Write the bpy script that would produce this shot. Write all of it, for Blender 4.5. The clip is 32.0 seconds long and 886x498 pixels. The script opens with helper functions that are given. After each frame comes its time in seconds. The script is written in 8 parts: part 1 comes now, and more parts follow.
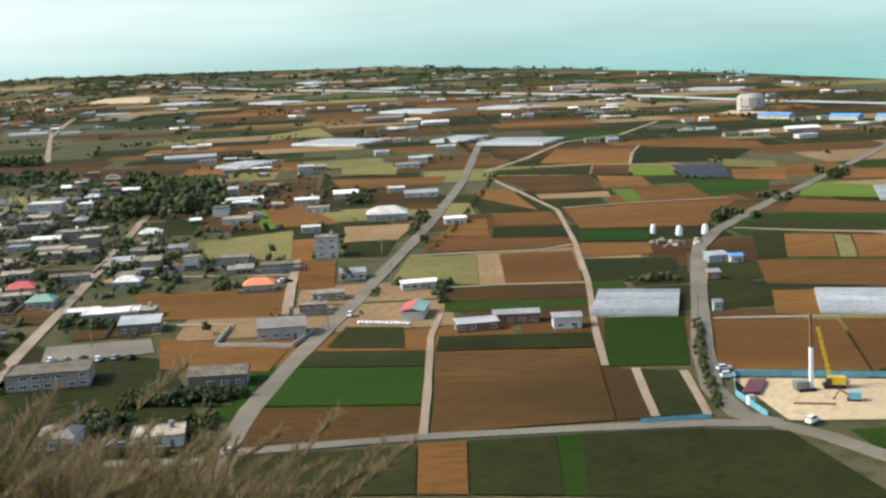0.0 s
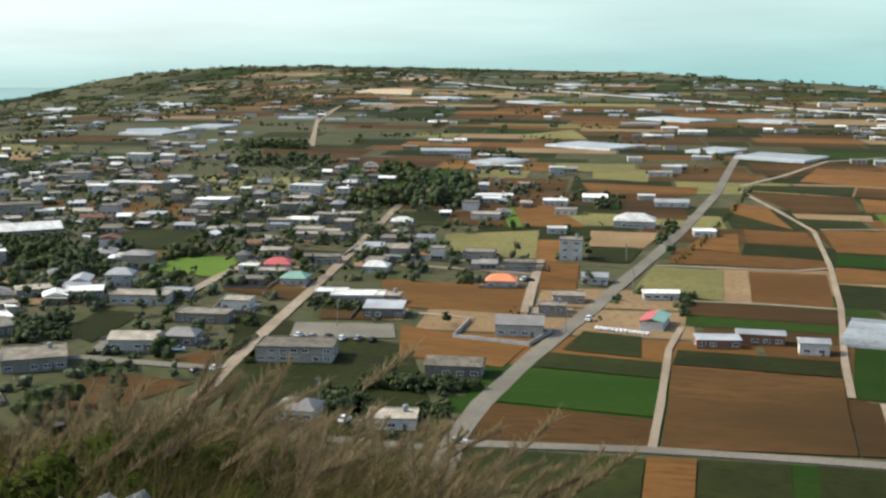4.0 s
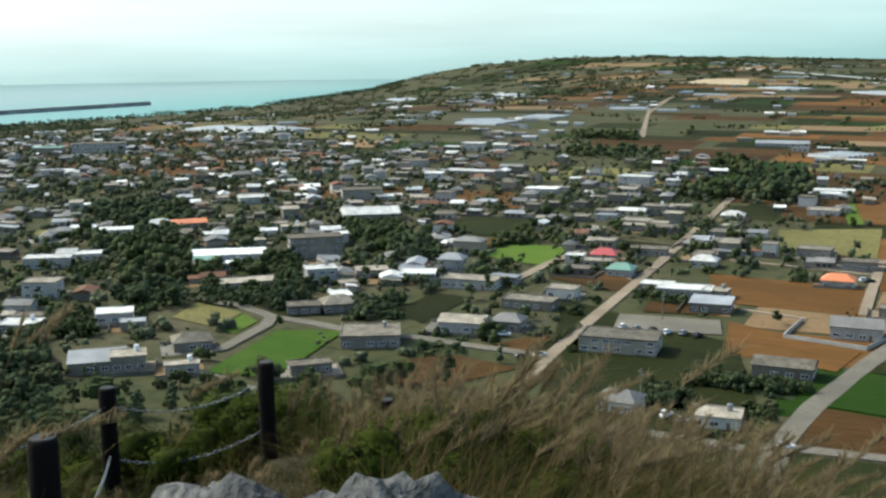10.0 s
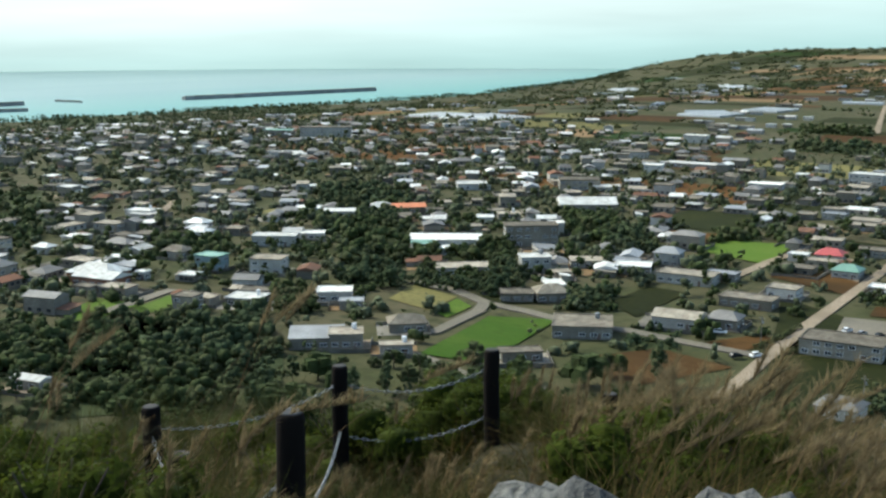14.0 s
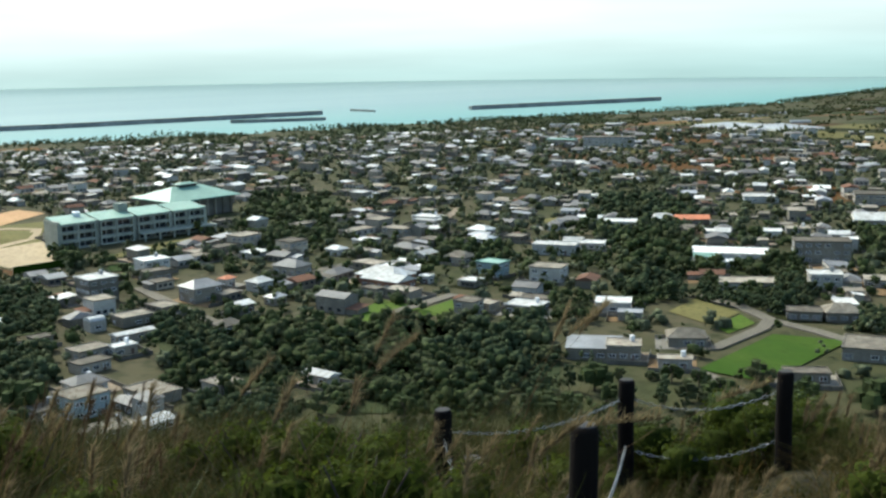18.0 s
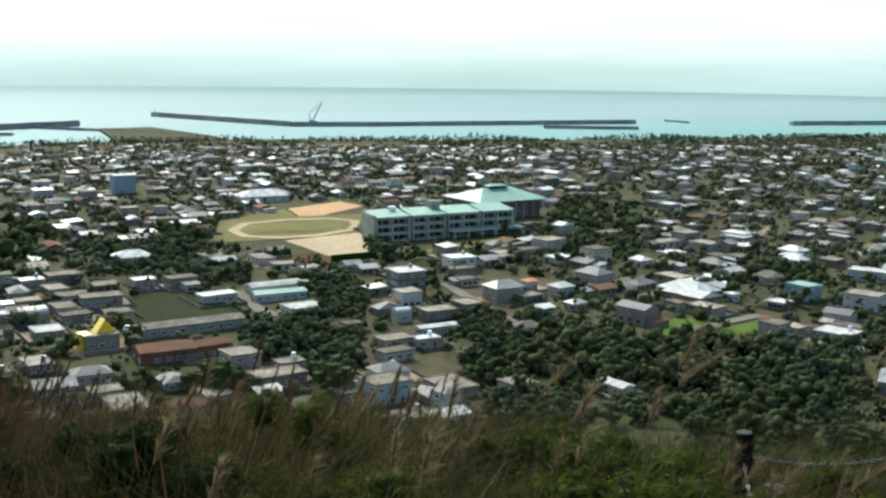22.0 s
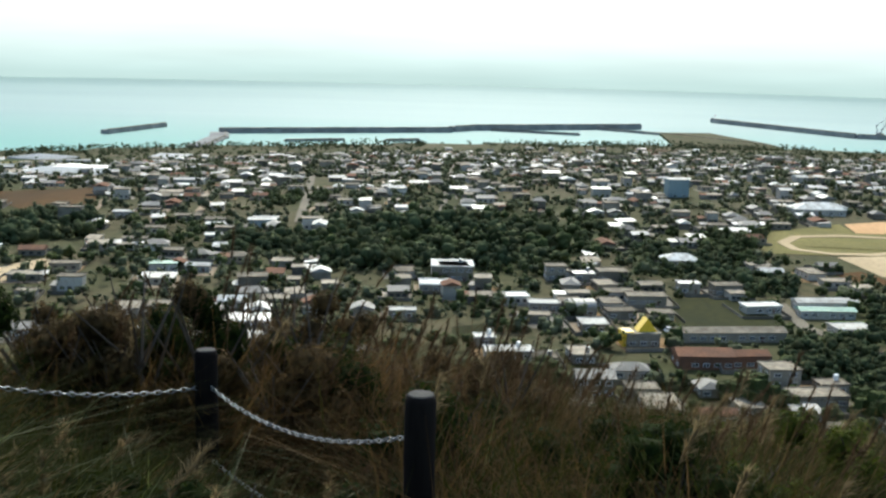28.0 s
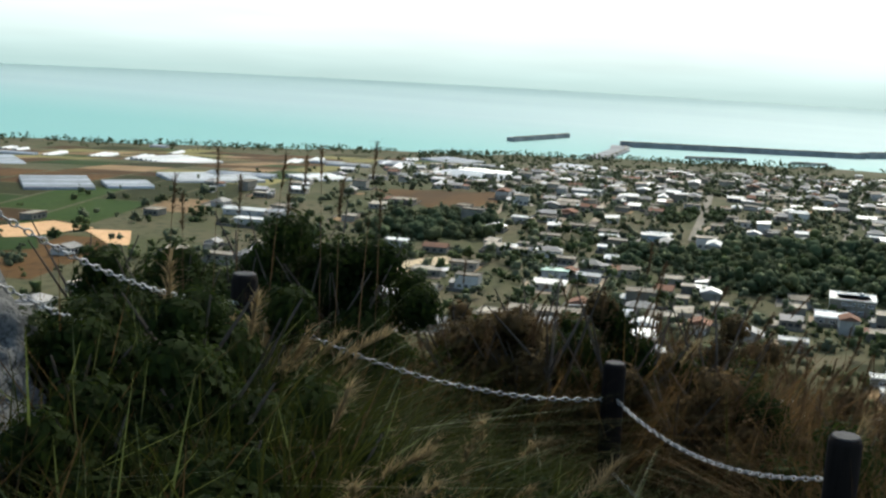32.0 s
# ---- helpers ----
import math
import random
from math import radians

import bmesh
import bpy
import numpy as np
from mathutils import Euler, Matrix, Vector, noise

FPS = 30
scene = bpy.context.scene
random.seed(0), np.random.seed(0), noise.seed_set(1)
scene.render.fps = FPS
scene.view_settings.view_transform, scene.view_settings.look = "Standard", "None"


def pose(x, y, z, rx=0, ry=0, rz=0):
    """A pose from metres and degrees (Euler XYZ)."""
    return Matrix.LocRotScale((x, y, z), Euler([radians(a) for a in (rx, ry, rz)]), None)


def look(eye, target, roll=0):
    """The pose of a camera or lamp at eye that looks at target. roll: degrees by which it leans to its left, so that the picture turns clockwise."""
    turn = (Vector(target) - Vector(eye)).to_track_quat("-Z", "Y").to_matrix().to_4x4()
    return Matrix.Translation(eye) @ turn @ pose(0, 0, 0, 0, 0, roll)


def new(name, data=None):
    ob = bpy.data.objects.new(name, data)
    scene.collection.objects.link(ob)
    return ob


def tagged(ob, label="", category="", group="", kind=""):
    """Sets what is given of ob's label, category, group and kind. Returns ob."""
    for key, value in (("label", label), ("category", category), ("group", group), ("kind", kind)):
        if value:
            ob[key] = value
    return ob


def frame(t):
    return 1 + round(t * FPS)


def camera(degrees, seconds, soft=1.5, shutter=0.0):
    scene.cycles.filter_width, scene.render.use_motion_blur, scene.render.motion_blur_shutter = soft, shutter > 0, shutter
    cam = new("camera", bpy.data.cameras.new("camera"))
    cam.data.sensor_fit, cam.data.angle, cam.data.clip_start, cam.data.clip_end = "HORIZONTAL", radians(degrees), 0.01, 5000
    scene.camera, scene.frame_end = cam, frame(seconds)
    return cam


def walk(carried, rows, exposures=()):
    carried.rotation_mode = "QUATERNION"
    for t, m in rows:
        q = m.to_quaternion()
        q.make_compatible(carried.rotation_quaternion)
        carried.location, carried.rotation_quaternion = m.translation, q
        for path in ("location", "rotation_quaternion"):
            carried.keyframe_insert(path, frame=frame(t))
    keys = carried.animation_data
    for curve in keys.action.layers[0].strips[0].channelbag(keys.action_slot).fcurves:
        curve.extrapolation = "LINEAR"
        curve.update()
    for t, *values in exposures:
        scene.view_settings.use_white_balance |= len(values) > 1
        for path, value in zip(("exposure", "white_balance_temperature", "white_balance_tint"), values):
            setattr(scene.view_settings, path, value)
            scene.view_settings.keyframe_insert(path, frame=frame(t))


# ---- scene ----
EYE_Z = 172.0  # metres above the sea
cam = camera(40.7, 32.0, soft=2.5)


def at(x, y, z, yaw, pitch, roll):
    """A pose of the hand-held camera: place from the standpoint, turn to the left, tilt, lean."""
    return pose(x, y, EYE_Z + z) @ pose(0, 0, 0, 0, 0, yaw) @ pose(0, 0, 0, 90 + pitch) @ pose(0, 0, 0, 0, 0, roll)


PATH = [
    (0.0, at(0.026, 0.024, -0.006, 0.483, -10.030, -2.657)),
    (0.5, at(0.026, 0.025, -0.006, 1.843, -9.916, -2.397)),
    (1.0, at(0.028, 0.026, -0.006, 3.706, -9.869, -2.606)),
    (1.5, at(0.030, 0.028, -0.007, 4.875, -9.773, -2.620)),
    (2.0, at(0.033, 0.031, -0.007, 5.753, -9.662, -1.206)),
    (2.5, at(0.037, 0.035, -0.008, 7.076, -9.656, -0.914)),
    (3.0, at(0.042, 0.040, -0.009, 9.252, -9.487, -0.552)),
    (3.5, at(0.048, 0.045, -0.011, 10.942, -9.693, 0.022)),
    (5.5, at(0.168, 0.158, -0.037, 16.665, -9.258, -0.809)),
    (6.0, at(0.168, 0.162, -0.035, 18.270, -9.557, -1.249)),
    (6.5, at(0.165, 0.166, -0.029, 19.024, -9.771, -1.080)),
    (7.0, at(0.149, 0.160, -0.027, 20.317, -9.861, -0.633)),
    (7.5, at(0.121, 0.149, -0.020, 22.187, -9.854, -0.293)),
    (8.0, at(0.103, 0.140, -0.030, 23.626, -9.787, -0.428)),
    (8.5, at(0.090, 0.140, -0.034, 24.954, -10.003, -0.348)),
    (9.0, at(0.086, 0.136, -0.038, 26.097, -9.890, -0.614)),
    (9.5, at(0.079, 0.136, -0.035, 27.387, -10.117, -0.758)),
    (10.0, at(0.075, 0.131, -0.035, 28.132, -10.101, -0.512)),
    (10.5, at(0.071, 0.106, -0.031, 28.853, -9.979, -0.507)),
    (11.0, at(0.069, 0.095, -0.028, 29.613, -9.905, -0.412)),
    (11.5, at(0.068, 0.079, -0.022, 30.843, -9.831, -0.918)),
    (12.0, at(0.052, 0.041, -0.016, 32.332, -10.192, -0.507)),
    (12.5, at(0.036, 0.037, -0.012, 33.820, -10.561, -0.524)),
    (13.0, at(0.010, 0.039, -0.007, 35.294, -10.422, -0.416)),
    (13.5, at(-0.016, 0.043, -0.011, 36.749, -10.316, -0.346)),
    (14.0, at(-0.039, 0.049, -0.013, 38.570, -10.574, -0.067)),
    (14.5, at(-0.056, 0.042, -0.017, 40.610, -10.523, 0.507)),
    (16.5, at(-0.035, -0.065, 0.034, 47.313, -10.094, -0.726)),
    (17.0, at(-0.044, -0.065, 0.032, 48.992, -10.097, -0.562)),
    (17.5, at(-0.060, -0.061, 0.032, 50.465, -9.858, -0.564)),
    (18.0, at(-0.072, -0.057, 0.024, 52.140, -10.012, -0.824)),
    (18.5, at(-0.090, -0.052, 0.022, 54.272, -10.097, -1.039)),
    (19.0, at(-0.101, -0.055, 0.020, 55.560, -9.857, -0.835)),
    (19.5, at(-0.112, -0.067, 0.017, 57.694, -10.015, -0.749)),
    (20.0, at(-0.119, -0.069, 0.016, 58.989, -10.184, 0.055)),
    (20.5, at(-0.137, -0.075, 0.019, 60.993, -10.162, 0.449)),
    (21.0, at(-0.152, -0.081, 0.013, 63.003, -9.813, 0.508)),
    (21.5, at(-0.168, -0.088, 0.001, 64.648, -9.849, 0.313)),
    (22.0, at(-0.146, -0.053, -0.005, 66.843, -9.638, 0.726)),
    (22.5, at(-0.128, -0.019, -0.011, 69.812, -10.290, 0.545)),
    (23.0, at(-0.113, 0.014, -0.017, 71.976, -10.123, 0.790)),
    (23.5, at(-0.102, 0.047, -0.023, 74.192, -10.559, 0.894)),
    (24.0, at(-0.096, 0.051, -0.014, 76.786, -9.990, 0.203)),
    (24.5, at(-0.088, 0.034, -0.010, 78.758, -9.920, 0.324)),
    (26.5, at(-0.025, -0.013, 0.028, 86.025, -10.302, 1.279)),
    (27.0, at(-0.022, -0.035, 0.023, 88.895, -10.399, 1.473)),
    (27.5, at(-0.029, -0.046, 0.022, 91.532, -9.848, 1.419)),
    (28.0, at(-0.038, -0.061, 0.016, 93.030, -9.810, 1.411)),
    (28.5, at(-0.047, -0.085, 0.017, 95.394, -9.876, 1.376)),
    (29.0, at(-0.032, -0.095, 0.019, 97.807, -9.574, 1.508)),
    (29.5, at(-0.016, -0.113, 0.024, 100.316, -9.112, 1.724)),
    (30.0, at(-0.007, -0.140, 0.022, 102.389, -9.802, 1.825)),
    (30.5, at(-0.010, -0.158, 0.019, 104.225, -9.926, 1.768)),
    (31.0, at(-0.002, -0.176, 0.021, 106.484, -9.680, 1.749)),
    (31.5, at(-0.001, -0.190, 0.021, 109.359, -9.886, 2.271)),
    (32.0, at(-0.001, -0.229, 0.021, 111.900, -9.839, 3.066)),
]
EXPOSURES = [(0.0, 1.02, 6450, 6), (8.0, 0.96, 6180, 1), (14.0, 0.95, 6050, -2), (24.0, 0.92, 6120, -1), (32.0, 0.93, 6260, 2)]  # seconds, stops, kelvin, tint
walk(cam, PATH, EXPOSURES)

# ---- sky, sun ----
SUN_YAW, SUN_UP = 91.0, 40.0  # degrees to the left of the first view, degrees above the horizon
sun_dir = Vector((-math.sin(radians(SUN_YAW)) * math.cos(radians(SUN_UP)), math.cos(radians(SUN_YAW)) * math.cos(radians(SUN_UP)), math.sin(radians(SUN_UP))))
world = bpy.data.worlds.new("world")
scene.world = world
world.use_nodes = True
wt = world.node_tree
sky = wt.nodes.new("ShaderNodeTexSky")
sky.sky_type, sky.sun_disc = "NISHITA", False
sky.sun_elevation, sky.sun_rotation = radians(SUN_UP), math.atan2(sun_dir.x, sun_dir.y)
sky.air_density, sky.dust_density, sky.altitude = 1.0, 3.0, 170
wt.links.new(sky.outputs[0], wt.nodes["Background"].inputs[0])
wt.nodes["Background"].inputs[1].default_value = 0.15
sun_lamp = bpy.data.lights.new("sun", "SUN")
sun_lamp.energy, sun_lamp.angle, sun_lamp.color = 2.5, radians(4.0), (1.0, 0.95, 0.85)
sun = new("sun", sun_lamp)
sun.matrix_world = look((0, 0, 900), Vector((0, 0, 900)) - sun_dir)
# ---- materials ----
def shader(name, rough=0.8, metal=0.0):
    m = bpy.data.materials.new(name)
    m.use_nodes = True
    b = m.node_tree.nodes["Principled BSDF"]
    b.inputs["Roughness"].default_value, b.inputs["Metallic"].default_value = rough, metal
    return m, m.node_tree, b


def noise_node(nt, scale, detail=4.0, squash=(1, 1, 1)):
    geo = nt.nodes.new("ShaderNodeNewGeometry")
    mp = nt.nodes.new("ShaderNodeMapping")
    mp.inputs["Scale"].default_value = squash
    nz = nt.nodes.new("ShaderNodeTexNoise")
    nz.inputs["Scale"].default_value, nz.inputs["Detail"].default_value = scale, detail
    nt.links.new(geo.outputs["Position"], mp.inputs[0])
    nt.links.new(mp.outputs[0], nz.inputs["Vector"])
    return nz


def mixed(nt, fac, a, b, low=0.35, high=0.65):
    """Mix of two colours (tuples or sockets) by a factor socket, sharpened."""
    ramp = nt.nodes.new("ShaderNodeMapRange")
    ramp.inputs["From Min"].default_value, ramp.inputs["From Max"].default_value = low, high
    nt.links.new(fac, ramp.inputs["Value"])
    mx = nt.nodes.new("ShaderNodeMix")
    mx.data_type = "RGBA"
    nt.links.new(ramp.outputs[0], mx.inputs[0])
    for sock, c in ((mx.inputs[6], a), (mx.inputs[7], b)):
        if isinstance(c, tuple):
            sock.default_value = (*c, 1)
        else:
            nt.links.new(c, sock)
    return mx.outputs[2]


def mat(name, a, b, scale=0.2, fine=3.0, rough=0.85, bump=0.0, vary=0.0, metal=0.0, c=None, squash=(1, 1, 1), thin=0.0):
    """A weathered surface: two colours at a large scale, a third or a darker grain at a fine one, and a shift of value from object to object."""
    m, nt, p = shader(name, rough, metal)
    big, small = noise_node(nt, scale, 3.0, squash), noise_node(nt, fine, 5.0, squash)
    col = mixed(nt, big.outputs[0], a, b)
    grain = c or tuple(0.72 * 0.5 * (u + v) for u, v in zip(a, b))
    col = mixed(nt, small.outputs[0], grain, col, 0.3, 0.52)
    if vary:
        info, hsv, rng = nt.nodes.new("ShaderNodeObjectInfo"), nt.nodes.new("ShaderNodeHueSaturation"), nt.nodes.new("ShaderNodeMapRange")
        rng.inputs["To Min"].default_value, rng.inputs["To Max"].default_value = 1 - vary, 1 + vary
        geo, both, wrap = nt.nodes.new("ShaderNodeNewGeometry"), nt.nodes.new("ShaderNodeMath"), nt.nodes.new("ShaderNodeMath")
        wrap.operation = "FRACT"
        nt.links.new(info.outputs["Random"], both.inputs[0])
        nt.links.new(geo.outputs["Random Per Island"], both.inputs[1])
        nt.links.new(both.outputs[0], wrap.inputs[0])
        nt.links.new(wrap.outputs[0], rng.inputs["Value"])
        nt.links.new(rng.outputs[0], hsv.inputs["Value"])
        nt.links.new(col, hsv.inputs["Color"])
        col = hsv.outputs[0]
    nt.links.new(col, p.inputs["Base Color"])
    if rough >= 0.8 and not metal:
        p.inputs["Specular IOR Level"].default_value = 0.05
    if thin:
        leaf, mix, out = nt.nodes.new("ShaderNodeBsdfTranslucent"), nt.nodes.new("ShaderNodeMixShader"), nt.nodes["Material Output"]
        mix.inputs[0].default_value = thin
        nt.links.new(col, leaf.inputs[0])
        nt.links.new(p.outputs[0], mix.inputs[1])
        nt.links.new(leaf.outputs[0], mix.inputs[2])
        nt.links.new(mix.outputs[0], out.inputs[0])
    if bump:
        bp = nt.nodes.new("ShaderNodeBump")
        bp.inputs["Strength"].default_value, bp.inputs["Distance"].default_value = 1.0, bump
        nt.links.new(small.outputs[0], bp.inputs["Height"])
        nt.links.new(bp.outputs[0], p.inputs["Normal"])
    return m


M = {}
M["scrub"] = mat("scrub_ground", (0.050, 0.053, 0.021), (0.082, 0.069, 0.038), 0.018, 0.16, 0.95, 0.3, c=(0.034, 0.038, 0.016))
# Thatch brown, darkened further to hold the shade of dense growth.
M["shaded_thatch"] = mat("thatch_in_shade", (0.020, 0.017, 0.009), (0.032, 0.027, 0.013), 0.5, 6.0, 0.95, 0.03, c=(0.012, 0.010, 0.006))
M["soil"] = mat("red_soil", (0.142, 0.066, 0.019), (0.086, 0.043, 0.013), 0.025, 0.35, 0.95, 0.05, 0.25, squash=(0.3, 1, 1))
M["dark_soil"] = mat("brown_soil", (0.082, 0.042, 0.013), (0.038, 0.022, 0.008), 0.03, 0.4, 0.95, 0.05, 0.25, squash=(0.3, 1, 1))
M["pale_soil"] = mat("pale_soil", (0.22, 0.145, 0.075), (0.17, 0.110, 0.055), 0.03, 0.4, 0.95, 0.05, 0.12)
M["crop"] = mat("green_crop", (0.012, 0.031, 0.002), (0.022, 0.039, 0.004), 0.03, 0.8, 0.9, 0.1, 0.2, squash=(0.3, 1, 1))
M["bright_crop"] = mat("bright_green_crop", (0.070, 0.115, 0.014), (0.088, 0.125, 0.020), 0.04, 0.8, 0.9, 0.1, 0.12)
M["fresh_crop"] = mat("fresh_green_crop", (0.034, 0.072, 0.006), (0.052, 0.086, 0.010), 0.06, 0.8, 0.9, 0.1, squash=(0.3, 1, 1))
M["meadow"] = mat("dull_meadow", (0.024, 0.026, 0.006), (0.016, 0.019, 0.005), 0.06, 0.35, 0.95, 0.15, 0.2, c=(0.013, 0.015, 0.004))
M["hay"] = mat("dry_grass_field", (0.160, 0.138, 0.050), (0.118, 0.105, 0.038), 0.03, 0.5, 0.95, 0.1, 0.15)
M["mesh_net"] = mat("black_shade_net", (0.03, 0.035, 0.045), (0.04, 0.045, 0.055), 0.05, 0.6, 0.9)
M["film"] = mat("greenhouse_film", (0.27, 0.285, 0.28), (0.20, 0.215, 0.21), 0.1, 0.7, 0.5, vary=0.3)
M["asphalt"] = mat("asphalt", (0.175, 0.152, 0.115), (0.125, 0.11, 0.085), 0.05, 1.5, 0.9, vary=0.05)
M["runway"] = mat("pale_runway", (0.40, 0.41, 0.38), (0.33, 0.34, 0.31), 0.01, 0.2, 0.9)
M["track"] = mat("dirt_track", (0.28, 0.22, 0.155), (0.20, 0.155, 0.105), 0.05, 0.8, 0.95)
M["sand"] = mat("pale_sand", (0.44, 0.34, 0.21), (0.37, 0.285, 0.175), 0.02, 0.5, 0.95, vary=0.05)
M["orange_sand"] = mat("orange_sand", (0.50, 0.31, 0.16), (0.42, 0.25, 0.125), 0.02, 0.5, 0.95, vary=0.05)
M["concrete"] = mat("grey_concrete", (0.245, 0.218, 0.172), (0.165, 0.147, 0.116), 0.15, 1.2, 0.85, vary=0.35)
M["dark_concrete"] = mat("stained_concrete", (0.19, 0.172, 0.14), (0.125, 0.114, 0.094), 0.15, 1.0, 0.9, vary=0.3)
M["plaster"] = mat("white_plaster", (0.43, 0.41, 0.36), (0.33, 0.31, 0.27), 0.2, 1.5, 0.8, vary=0.25)
M["beige"] = mat("beige_plaster", (0.36, 0.32, 0.25), (0.29, 0.25, 0.195), 0.2, 1.5, 0.8, vary=0.25)
M["blue_wall"] = mat("pale_blue_plaster", (0.25, 0.31, 0.32), (0.20, 0.255, 0.265), 0.2, 1.5, 0.8, vary=0.1)
M["roof_grey"] = mat("concrete_roof", (0.29, 0.25, 0.19), (0.165, 0.145, 0.112), 0.22, 0.6, 0.9, vary=0.5, c=(0.15, 0.118, 0.088))
M["roof_white"] = mat("white_painted_roof", (0.70, 0.68, 0.62), (0.52, 0.50, 0.45), 0.2, 0.5, 0.82, vary=0.3, c=(0.40, 0.36, 0.30))
M["roof_metal"] = mat("galvanised_sheet", (0.34, 0.335, 0.32), (0.23, 0.225, 0.215), 0.15, 1.2, 0.6, vary=0.35, metal=0.3)
M["roof_tile"] = mat("grey_tile", (0.19, 0.172, 0.15), (0.125, 0.115, 0.10), 0.2, 2.0, 0.75, vary=0.35)
M["roof_orange"] = mat("orange_tile", (0.62, 0.20, 0.08), (0.52, 0.17, 0.07), 0.2, 2.0, 0.75, vary=0.1)
M["roof_red"] = mat("red_sheet", (0.42, 0.07, 0.06), (0.34, 0.06, 0.055), 0.2, 2.0, 0.6, vary=0.1)
M["roof_green"] = mat("green_sheet", (0.20, 0.335, 0.25), (0.155, 0.28, 0.205), 0.1, 1.0, 0.6, vary=0.1)
M["school_wall"] = mat("pale_green_grey_render", (0.34, 0.35, 0.29), (0.25, 0.26, 0.215), 0.15, 1.2, 0.85)
M["roof_blue"] = mat("blue_sheet", (0.10, 0.28, 0.62), (0.08, 0.22, 0.5), 0.2, 2.0, 0.5, vary=0.1)
M["rust"] = mat("rusty_sheet", (0.20, 0.10, 0.06), (0.14, 0.08, 0.055), 0.2, 1.5, 0.9, vary=0.15)
M["glass"] = mat("window_glass", (0.03, 0.035, 0.04), (0.02, 0.025, 0.03), 0.5, 2.0, 0.12)
M["door"] = mat("brown_door", (0.12, 0.07, 0.045), (0.09, 0.055, 0.04), 0.5, 3.0, 0.6)
M["white_paint"] = mat("white_paint", (0.75, 0.75, 0.74), (0.68, 0.68, 0.67), 0.5, 3.0, 0.4, vary=0.1)
M["steel"] = mat("grey_steel", (0.30, 0.31, 0.32), (0.22, 0.23, 0.24), 0.5, 3.0, 0.45, metal=0.7)
M["yellow"] = mat("yellow_paint", (0.75, 0.50, 0.02), (0.65, 0.43, 0.02), 0.5, 3.0, 0.45)
M["rubber"] = mat("black_rubber", (0.02, 0.02, 0.02), (0.03, 0.03, 0.03), 0.5, 3.0, 0.9)
M["armour"] = mat("breakwater_concrete", (0.26, 0.26, 0.25), (0.18, 0.18, 0.175), 0.04, 0.4, 0.95, 0.3, 0.1)
M["bark"] = mat("bark", (0.10, 0.08, 0.06), (0.07, 0.055, 0.04), 1.0, 6.0, 0.95)
M["site_blue"] = mat("blue_green_sheet", (0.12, 0.34, 0.40), (0.10, 0.28, 0.34), 0.5, 3.0, 0.5, vary=0.15)
M["pile_red"] = mat("dark_red_paint", (0.16, 0.03, 0.035), (0.12, 0.025, 0.03), 0.5, 3.0, 0.5, vary=0.15)
M["leaf"] = mat("dark_leaves", (0.050, 0.066, 0.024), (0.072, 0.088, 0.033), 0.05, 0.7, 0.85, vary=0.4, c=(0.040, 0.054, 0.020), thin=0.35)
# Woodland floor green, with the shade under the crowns put into the colour.
M["shaded_litter"] = mat("shaded_undergrowth", (0.036, 0.046, 0.018), (0.050, 0.056, 0.022), 0.1, 0.8, 0.95, 0.1)
M["leaf_olive"] = mat("olive_leaves", (0.100, 0.106, 0.048), (0.078, 0.090, 0.040), 0.05, 0.7, 0.85, vary=0.4, c=(0.062, 0.070, 0.030), thin=0.35)
# Leaf green paled in its colour to stand in for haze over farther trees.
M["leaf_hazed"] = mat("haze_paled_leaves", (0.120, 0.130, 0.075), (0.092, 0.104, 0.058), 0.03, 0.5, 0.85, vary=0.35, c=(0.078, 0.09, 0.048), thin=0.35)
M["pine"] = mat("ironwood_needles", (0.056, 0.074, 0.035), (0.074, 0.092, 0.044), 0.05, 0.7, 0.85, vary=0.35, c=(0.044, 0.060, 0.027), thin=0.35)


def sea_material():
    m, nt, p = shader("sea_water", 0.28)
    nz, streak = noise_node(nt, 0.0022, 4.0, (1, 0.25, 1)), noise_node(nt, 0.12, 6.0)
    geo, sep = nt.nodes.new("ShaderNodeNewGeometry"), nt.nodes.new("ShaderNodeSeparateXYZ")
    nt.links.new(geo.outputs["Position"], sep.inputs[0])
    deep = mixed(nt, nz.outputs[0], (0.235, 0.315, 0.305), (0.265, 0.345, 0.33), 0.3, 0.7)
    rng = nt.nodes.new("ShaderNodeMapRange")
    rng.inputs["From Min"].default_value, rng.inputs["From Max"].default_value = -2700.0, -1850.0
    nt.links.new(sep.outputs[0], rng.inputs["Value"])
    nt.links.new(mixed(nt, rng.outputs[0], deep, (0.155, 0.305, 0.272), 0.0, 1.0), p.inputs["Base Color"])
    bp = nt.nodes.new("ShaderNodeBump")
    bp.inputs["Strength"].default_value, bp.inputs["Distance"].default_value = 0.25, 0.03
    nt.links.new(streak.outputs[0], bp.inputs["Height"])
    nt.links.new(bp.outputs[0], p.inputs["Normal"])
    p.inputs["Roughness"].default_value = 0.5
    p.inputs["Specular IOR Level"].default_value = 0.04
    p.inputs["IOR"].default_value = 1.33
    return m


